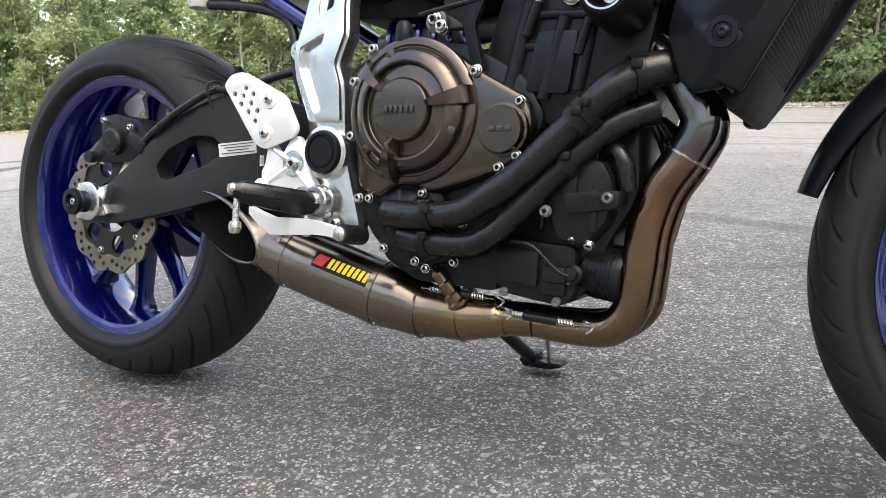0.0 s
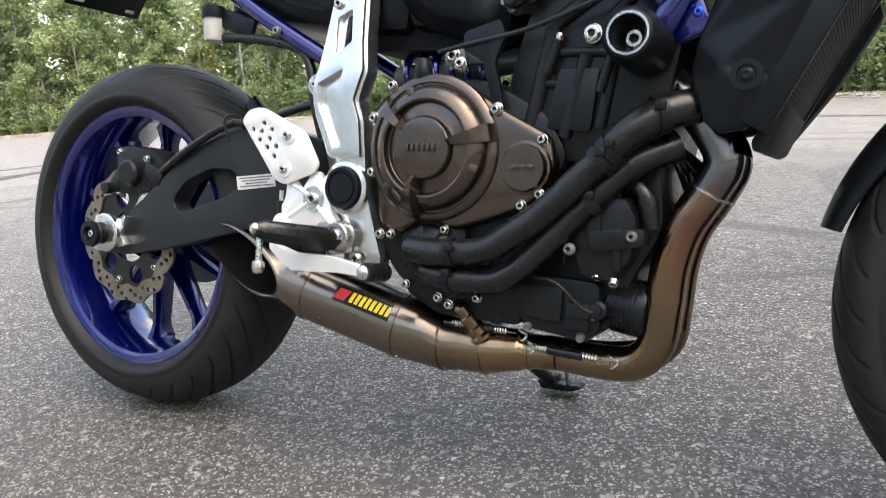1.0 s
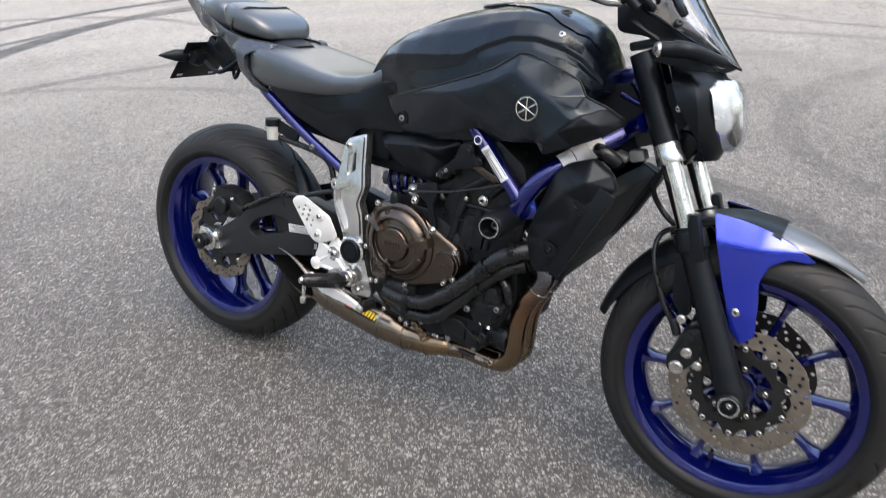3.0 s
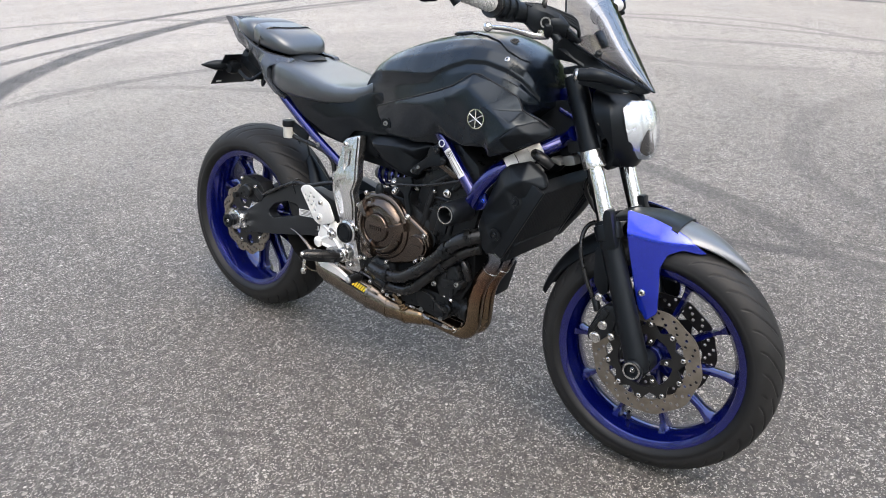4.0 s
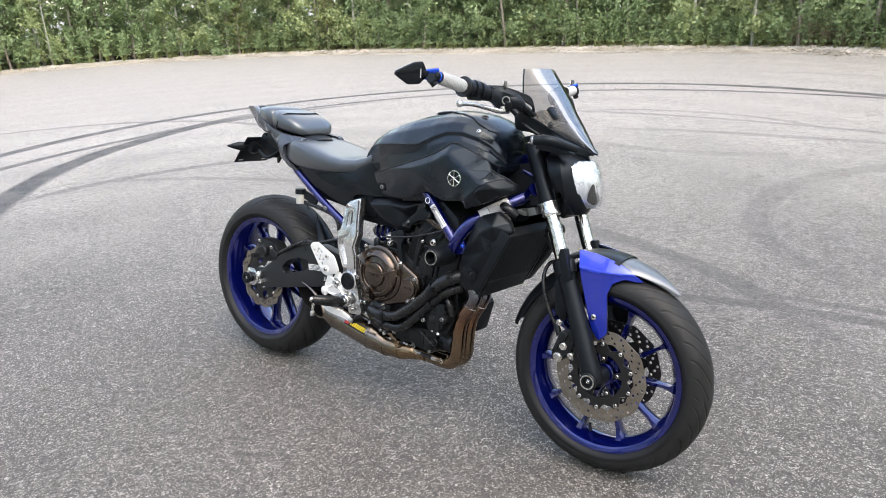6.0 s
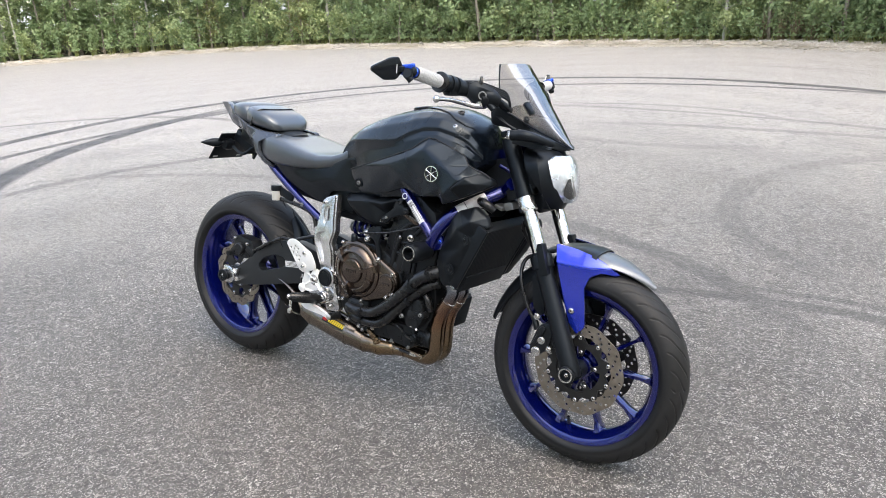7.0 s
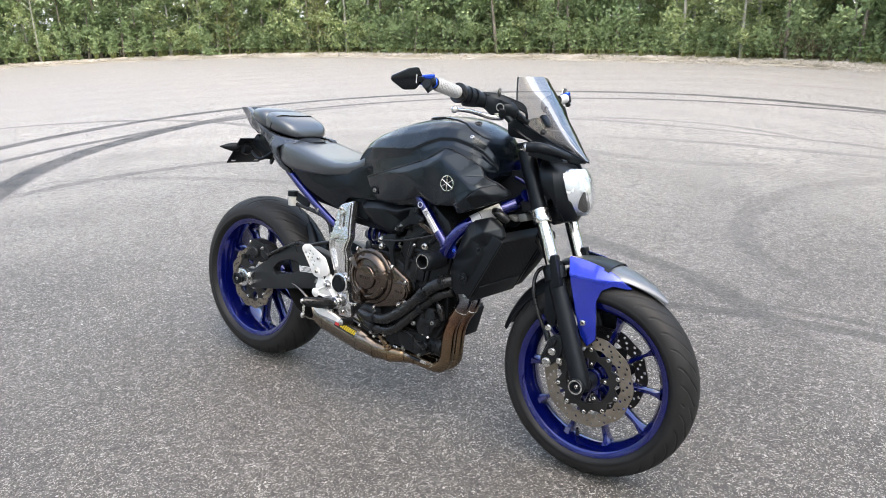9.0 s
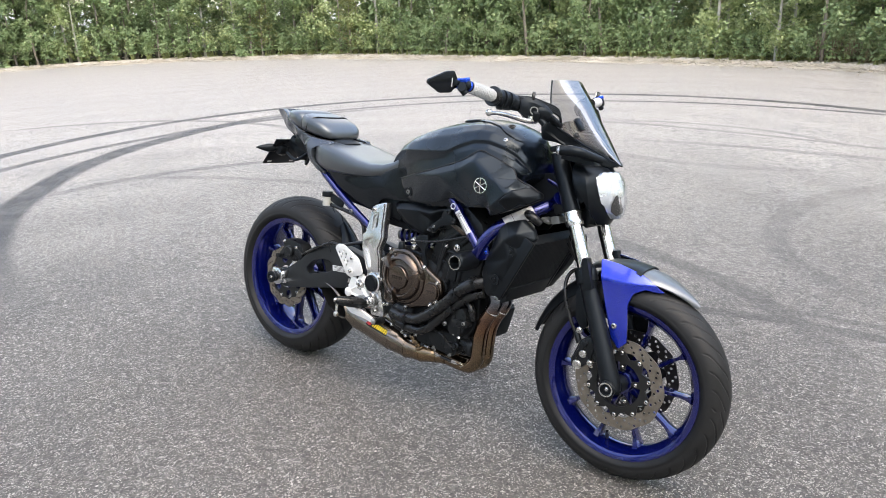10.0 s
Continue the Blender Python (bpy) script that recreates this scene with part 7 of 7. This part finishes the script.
def arc_shell(a0, a1, r0, wide, drop, n=26, thick=0.003, lift=lambda t: 0.0):
    rings = []
    for i in range(n):
        t = i / (n - 1)
        a = radians(a0 + (a1 - a0) * t)
        w = wide(t)
        row, inner = [], []
        for j in range(-8, 9):
            u = j / 8
            r = r0 + lift(t) - drop(t) * abs(u) ** 2.6
            row.append((FC.x + r * math.cos(a), w * math.sin(u * 1.25) / math.sin(1.25), FC.z + r * math.sin(a)))
            inner.append((FC.x + (r - thick) * math.cos(a), w * 0.97 * math.sin(u * 1.25) / math.sin(1.25), FC.z + (r - thick) * math.sin(a)))
        rings.append(row + inner[::-1])
    return loft(rings)


guard = part("front_mudguard", arc_shell(55.5, 90, 0.310, lambda t: 0.062 * min(1, 0.12 + 1.27 * t), lambda t: 0.008 + 0.016 * min(1, 0.87 * t), lift=lambda t: 0.020 * t), M["fender_grey"], bike, "grey and blue front mudguard", Matrix.Translation((-0.004, 0.031, -0.002)) @ STEER)
part("mudguard_crown", arc_shell(86, 113, 0.332, lambda t: 0.066 - 0.010 * t, lambda t: 0.014, lift=lambda t: 0.018 * math.sin(math.pi * 0.5 * t)), M["plastic"], guard, "black crown of the mudguard")
part("mudguard_rear", arc_shell(112, 165, 0.322, lambda t: 0.062 - 0.016 * t, lambda t: 0.05 * (1 - 0.6 * t)), M["plastic"], guard, "black rear half of the mudguard")
BL = [(1.308, 0.632, -0.050), (1.322, 0.589, -0.078), (1.350, 0.495, -0.084), (1.375, 0.418, -0.084), (1.398, 0.390, -0.084), (1.420, 0.412, -0.083), (1.416, 0.47, -0.081), (1.410, 0.521, -0.078), (1.422, 0.556, -0.074), (1.451, 0.571, -0.072), (1.482, 0.566, -0.062), (1.496, 0.568, -0.054), (1.462, 0.594, -0.050), (1.420, 0.613, -0.042), (1.36, 0.626, -0.044)]


def flank_y(x, z):
    """How far the flank stands out: full beside the wheel, drawn in towards the ridge and the tip."""
    return -0.088 + (0.019 + 0.014 * min(1.0, max(0.0, x - 1.30) / 0.09)) * max(0.0, z - 0.586) / 0.038 + 0.056 * (max(0.0, x - 1.40) / 0.12) ** 1.4 + 0.004 * max(0.0, 0.45 - z) / 0.06


BI = [(1.345, 0.604, -0.079), (1.395, 0.604, -0.074), (1.451, 0.590, -0.074), (1.37, 0.54, -0.086), (1.385, 0.48, -0.088), (1.397, 0.43, -0.087)]
for s in (-1, 1):
    b = panel(BL, BI, 0.005, 0.002, soft=1, cuts=8, shape=flank_y)
    fl = part("mudguard_flank", b if s < 0 else mirrored(b), M["blue_gloss"], guard, "glossy blue mudguard flank", sharp=50)
    b = panel([(x + (1.40 - x) * 0.03, z + (0.55 - z) * 0.03, y) for x, z, y in BL], BI, 0.003, 0.0005, soft=1, cuts=5, shape=lambda x, z: flank_y(x, z) + 0.0058)
    part("flank_liner", b if s < 0 else mirrored(b), M["plastic"], fl, "bare black inner face")
    bolt(fl, (1.380, s * 0.0885, 0.455), 0.0085, (0, s, 0), "steel", 0.005)
    b = prism(rounded([(1.255, 0.53), (1.275, 0.555), (1.292, 0.50), (1.30, 0.43), (1.285, 0.42), (1.262, 0.45)], 0.006), -0.092, -0.078, 0.003)
    part("mudguard_stay", b if s < 0 else mirrored(b), M["plastic"], guard)

# lamp, screen and bar sit a little back and to the left of the fork's lower half
UPPER = Matrix.Translation((-0.012, 0.020, 0.0)) @ STEER
LAMP = Matrix.Translation((-0.019, 0.034, -0.003)) @ STEER
SCREEN = Matrix.Translation((-0.028, 0.050, -0.005)) @ STEER
# headlamp
lamp_rows = [  # height, front x at the middle, half width, rear x at the side
    (0.894, 1.252, 0.062, 1.205), (0.884, 1.279, 0.080, 1.206), (0.866, 1.296, 0.096, 1.214), (0.835, 1.306, 0.104, 1.228), (0.800, 1.312, 0.098, 1.250), (0.768, 1.314, 0.084, 1.270), (0.744, 1.313, 0.066, 1.280), (0.722, 1.303, 0.049, 1.284)]


def lamp_ring(z, xf, w, xr):
    pts = []
    for u in (-1, -0.94, -0.8, -0.6, -0.3, 0, 0.3, 0.6, 0.8, 0.94, 1):
        pts.append((xf - 0.040 * abs(u) ** 2.4, w * u, z))
    return pts + [(xr, w * 0.98, z), (xr - 0.01, 0, z), (xr, -w * 0.98, z)]


hl = part("headlamp", soften(loft([lamp_ring(*r) for r in lamp_rows]), 0.004, 2, 35), M["plastic"], bike, "black headlamp shell with a clear lens", LAMP)
GL = [(0.874, 1.301, 0.048), (0.868, 1.307, 0.064), (0.852, 1.317, 0.078), (0.828, 1.325, 0.082), (0.795, 1.331, 0.068), (0.768, 1.332, 0.049), (0.752, 1.329, 0.036), (0.742, 1.322, 0.026)]
rows = [[(xf + 0.012 * (1 - abs(u) ** 2) - 0.034 * abs(u) ** 2.2, w * u * 1.02, z) for u in [j / 8 for j in range(-8, 9)]] for z, xf, w in GL]
lens = part("lens", loft(rows, caps=False, closed=False), M["lens"], hl, "clear headlamp lens", recalc=False)
lens.visible_shadow = False
rows = [[(xf + 0.001 - 0.034 * abs(u) ** 2.2 - 0.004 * math.cos(u * 14), w * u * 0.98, z) for u in [j / 8 for j in range(-8, 9)]] for z, xf, w in GL]
part("reflector", loft(rows, caps=False, closed=False), M["reflector"], hl, "bright headlamp reflector", recalc=False)
part("lamp_divider", panel([(1.328, 0.818, -0.030), (1.338, 0.765, -0.012), (1.331, 0.752, -0.020), (1.321, 0.765, -0.045), (1.323, 0.79, -0.045)], [], 0.02, 0.002), M["socket"], hl)
part("lamp_stay", prism(rounded([(1.196, 0.862), (1.232, 0.862), (1.246, 0.79), (1.228, 0.770), (1.204, 0.792)], 0.006), -0.062, -0.054, 0.003), M["matt_plastic"], hl, "black lamp stay")
bolt(hl, (1.225, -0.062, 0.817), 0.006, h=0.005)
# fly screen, smoked, on a black cowl
SC = [  # middle x, z and edge y, x, z from the top down to the nose
    (1.150, 1.127, 0.094, 1.117, 1.120), (1.184, 1.085, 0.111, 1.127, 1.083), (1.219, 1.040, 0.123, 1.137, 1.045), (1.242, 1.005, 0.127, 1.138, 1.006), (1.267, 0.970, 0.112, 1.180, 0.981), (1.288, 0.940, 0.082, 1.229, 0.949), (1.305, 0.917, 0.045, 1.275, 0.922), (1.320, 0.897, 0.008, 1.316, 0.897)]


def screen_rows(dx, dz, shrink, first=0):
    return [[(cx + (ex - cx) * abs(u) ** 1.8 + dx, ey * u * shrink, cz + (ez - cz) * u * u + dz) for u in [j / 10 for j in range(-10, 11)]] for cx, cz, ey, ex, ez in SC[first:]]


rows = screen_rows(0, 0, 1)
scr = part("fly_screen", loft(rows, caps=False, closed=False), M["smoke"], bike, "smoke-tinted fly screen", SCREEN, recalc=False)
part("screen_edge", tube([r[0] for r in rows] + [r[-1] for r in rows[::-1]], 0.0022, 8, 3), M["gloss"], scr)
part("screen_cowl", loft(screen_rows(-0.012, -0.030, 0.97, 3), caps=False, closed=False), M["plastic"], bike, "black cowl under the screen", SCREEN, recalc=False)
for s in (-1, 1):
    b = panel([(1.098, 1.000, -0.100), (1.135, 1.003, -0.122), (1.18, 0.976, -0.108), (1.229, 0.944, -0.080), (1.275, 0.917, -0.045), (1.314, 0.895, -0.008), (1.296, 0.886, -0.025), (1.236, 0.910, -0.085), (1.165, 0.946, -0.105), (1.105, 0.950, -0.100)], [], 0.012, 0.003)
    part("cowl_side", b if s < 0 else mirrored(b), M["plastic"], bike, m=SCREEN)
    for q in ((1.150, 0.118, 1.002), (1.205, 0.092, 0.972)):
        bolt(scr, (q[0] + 0.008, s * (q[1] - 0.002), q[2]), 0.0085, (0.45, s * 0.75, 0.5), "plastic", 0.006)
part("indicator_stalk", join(tube([(1.195, -0.142, 0.924), (1.225, -0.135, 0.926)], 0.014, 16, smooth=False), tube([(1.215, -0.136, 0.926), (1.245, -0.128, 0.924), (1.29, -0.07, 0.905)], [0.016, 0.014, 0.01], 14)), M["plastic"], bike, "black lamp bracket stalk", UPPER)
part("stalk_end", lathe([(0, 0), (0.013, 0), (0.014, 0.003), (0.011, 0.008), (0.0, 0.008)], (1.192, -0.142, 0.923), (-0.8, -0.6, 0.1), 20), M["steel"], bike, m=UPPER)
for s in (-1, 1):
    b = prism(rounded([(1.17, 0.90), (1.205, 0.935), (1.265, 0.905), (1.285, 0.890), (1.24, 0.890)], 0.006), -0.095, -0.06, 0.004)
    part("lamp_bracket", b if s < 0 else mirrored(b), M["plastic"], bike, m=UPPER)

# handlebar and controls
BAR = [(1.150, 0.0, 0.985), (1.150, -0.07, 0.988), (1.128, -0.12, 1.016), (1.090, -0.17, 1.036), (1.052, -0.245, 1.049), (1.046, -0.31, 1.060), (1.040, -0.388, 1.074)]
stud = finish(lathe([(0, 0), (0.0044, 0), (0.0038, 0.0022), (0, 0.0027)], (0, 0, 0), (0, 0, 1), 6), "grip_stud")
for s in (-1, 1):
    def at(x, y, z):
        return Vector((x, -s * y, z))
    P = [at(*q) for q in BAR]
    part("handlebar", tube(P, 0.011, 16), M["gloss"], bike, "black handlebar", UPPER)
    a, b = at(1.0478, -0.286, 1.0560), at(1.040, -0.382, 1.073)
    w = (b - a).normalized()
    q = w.to_track_quat("Z", "Y")
    g = part("grip", tube([a, a.lerp(b, 0.5), b], 0.0158, 20, 4), M["grip"], bike, "pale grey patterned rubber grip", UPPER)
    for i in range(11):
        for k in range(10):
            t = 2 * math.pi * (k + 0.5 * (i % 2)) / 10
            out = q @ Vector((math.cos(t), math.sin(t), 0))
            if s < 0:
                part("grip_stud", stud, M["grip"], g, m=Matrix.Translation(a + w * (0.008 + i * 0.0081) + out * 0.0152) @ out.to_track_quat("Z", "Y").to_matrix().to_4x4())
    part("grip_flange", lathe([(0, 0), (0.027, 0), (0.028, 0.003), (0.027, 0.010), (0.020, 0.020), (0, 0.020)], a, -w, 28), M["hose"], bike, m=UPPER)
    part("switch_housing", join(tube([at(1.048, -0.268, 1.053), at(1.053, -0.240, 1.049), at(1.066, -0.212, 1.044), at(1.10, -0.16, 1.035)], [0.022, 0.025, 0.022, 0.017], 20), block(at(1.056, -0.238, 1.036), (0.034, 0.034, 0.030), 0.006, (0, 0, 20 * s)), block(at(1.050, -0.245, 1.070), (0.016, 0.022, 0.010), 0.003, (0, 0, 20 * s))), M["plastic"], bike, "black switch housing", UPPER)
    pc = part("brake_master" if s < 0 else "clutch_perch", join(tube([at(1.082, -0.196, 1.036), at(1.105, -0.176, 1.030), at(1.135, -0.158, 1.022), at(1.155, -0.146, 1.012)], [0.017, 0.025, 0.024, 0.014], 20, 4), block(at(1.118, -0.176, 1.014), (0.045, 0.028, 0.036), 0.011, (0, 25, 30 * s)), tube([at(1.135, -0.17, 1.005), at(1.150, -0.165, 0.990)], 0.009, 12, smooth=False), tube([at(1.10, -0.19, 1.02), at(1.125, -0.18, 1.0)], 0.012, 12, smooth=False)), M["plastic"], bike, "black lever perch with its fluid box", UPPER)
    body = []
    for mid_at, wide, tall in (((1.084, -0.200, 1.038), 0.014, 0.018), ((1.094, -0.190, 1.034), 0.021, 0.028), ((1.112, -0.174, 1.028), 0.023, 0.030), ((1.134, -0.156, 1.020), 0.021, 0.027), ((1.150, -0.142, 1.014), 0.012, 0.016)):
        c = at(*mid_at)
        out = at(0.66, -0.75, 0).normalized()
        body.append([c + out * (wide * i) + Vector((0, 0, tall * j)) for i, j in ((-1, -0.6), (-1, 0.6), (-0.6, 1), (0.6, 1), (1, 0.6), (1, -0.6), (0.6, -1), (-0.6, -1))])
    part("fluid_box", soften(loft(body), 0.003, 2, 30), M["plastic"], pc, "black fluid box with a round cap")
    for u, r in ((0.35, 0.0262), (0.75, 0.0255)):
        h0, h1 = at(1.049, -0.262, 1.052), at(1.066, -0.212, 1.044)
        part("housing_band", lathe([(0.019, -0.005), (r, -0.004), (r, 0.004), (0.019, 0.005)], h0.lerp(h1, u), h1 - h0, 24, True), M["plastic"], pc)
    for k in range(4):
        d = 0.006 * k
        part("control_cable", tube([at(1.074 + d, -0.205, 1.060 - 0.2 * d), at(1.105 + d, -0.180, 1.060 - 0.6 * d), at(1.142 + d * 0.8, -0.150, 1.048 - d), at(1.166 + d * 0.4, -0.128, 1.034 - d), at(1.170, -0.112, 1.000)], 0.0036, 8), M["matt_plastic"], bike, m=UPPER)
    part("cable_tie", lathe([(0.006, -0.004), (0.0155, -0.003), (0.0155, 0.003), (0.006, 0.004)], at(1.112, -0.178, 1.062), at(0.75, 0.6, -0.1), 16, True), M["hose"], bike, m=UPPER)
    part("perch_ring", lathe([(0.0085, 0), (0.0115, 0), (0.0115, 0.002), (0.0085, 0.002)], at(1.127, -0.192, 1.026), at(0.66, -0.75, 0), 24, True), M["matt_grey"], pc)
    lv = [at(1.128, -0.175, 0.999), at(1.112, -0.198, 0.997), at(1.090, -0.225, 1.003), at(1.078, -0.275, 1.010), at(1.068, -0.325, 1.011)]
    le = part("lever", tube(lv, [0.009, 0.008, 0.007, 0.006, 0.0055], 12, 5, flat=0.8), M["silver"], bike, "silver hand lever", UPPER)
    bm = bmesh.new()
    bmesh.ops.create_uvsphere(bm, u_segments=16, v_segments=10, radius=0.0095)
    part("lever_ball", moved(bm, Matrix.Translation(lv[-1])), M["silver"], le)
    part("lever_pivot", lathe([(0, 0), (0.010, 0), (0.010, 0.012), (0.006, 0.014), (0, 0.014)], at(1.118, -0.188, 0.998), (0, 0, 1), 18), M["steel"], le)
    # bar-end mirror on a blue clamp
    cl = part("mirror_clamp", join(lathe([(0, 0.002), (0.0135, 0.002), (0.0135, 0.008), (0.010, 0.012), (0, 0.012)], b, w, 20), block(at(1.030, -0.404, 1.087), (0.040, 0.017, 0.012), 0.003, (10, -10, 35 * -s)), block(at(1.022, -0.402, 1.070), (0.026, 0.020, 0.014), 0.004, (0, 20, 35 * -s)), tube([at(1.012, -0.412, 1.084), at(1.034, -0.398, 1.060)], 0.0065, 12, smooth=False)), M["anodised"], bike, "blue anodised mirror clamp", UPPER)
    part("clamp_barrel", join(lathe([(0, -0.004), (0.0125, -0.004), (0.0145, 0.0), (0.0145, 0.004), (0.0, 0.004)], b, w, 20), lathe([(0, 0.012), (0.0145, 0.012), (0.0145, 0.020), (0.010, 0.023), (0, 0.023)], b, w, 20)), M["plastic"], cl, "black clamp barrel")
    part("clamp_joint", join(lathe([(0, 0), (0.012, 0), (0.014, 0.006), (0.012, 0.014), (0, 0.014)], at(1.034, -0.404, 1.068), at(0.3, -0.9, 0.2), 18), block(at(1.018, -0.416, 1.080), (0.024, 0.022, 0.014), 0.003), tube([at(1.036, -0.410, 1.064), at(1.044, -0.404, 1.052)], 0.009, 12, smooth=False)), M["plastic"], bike, m=UPPER)
    mo = pose(1.003, -0.444, 1.080, 6, -2, 62)
    shell = moved(prism(rounded([(0.034, 0.010), (0.024, 0.029), (0.0, 0.026), (-0.048, 0.004), (-0.050, -0.006), (-0.014, -0.029), (0.018, -0.027), (0.034, -0.010)], 0.004), -0.006, 0.006, 0.003), mo)
    mr = part("mirror", shell if s < 0 else mirrored(shell), M["gloss"], bike, "angular black bar-end mirror", UPPER)
    glass = moved(prism([(0.029, 0.009), (0.021, 0.024), (0.0, 0.022), (-0.042, 0.002), (-0.013, -0.024), (0.016, -0.023), (0.029, -0.009)], 0.0058, 0.0068, 0), mo)
    part("mirror_glass", glass if s < 0 else mirrored(glass), M["mirror"], mr)
    mk = moved(block((0.018, -0.0065, 0.0), (0.002, 0.001, 0.022), 0), mo)
    part("mark", mk if s < 0 else mirrored(mk), M["label_white"], mr)
part("bar_clamp", block((1.152, 0, 0.975), (0.06, 0.13, 0.05), 0.01, (0, -20, 0)), M["plastic"], bike, m=UPPER)
part("gauge", moved(block((0, 0, 0), (0.02, 0.10, 0.045), 0.008), pose(1.19, 0, 0.995, 0, -35, 0)), M["gloss"], bike, "black instrument housing", UPPER)
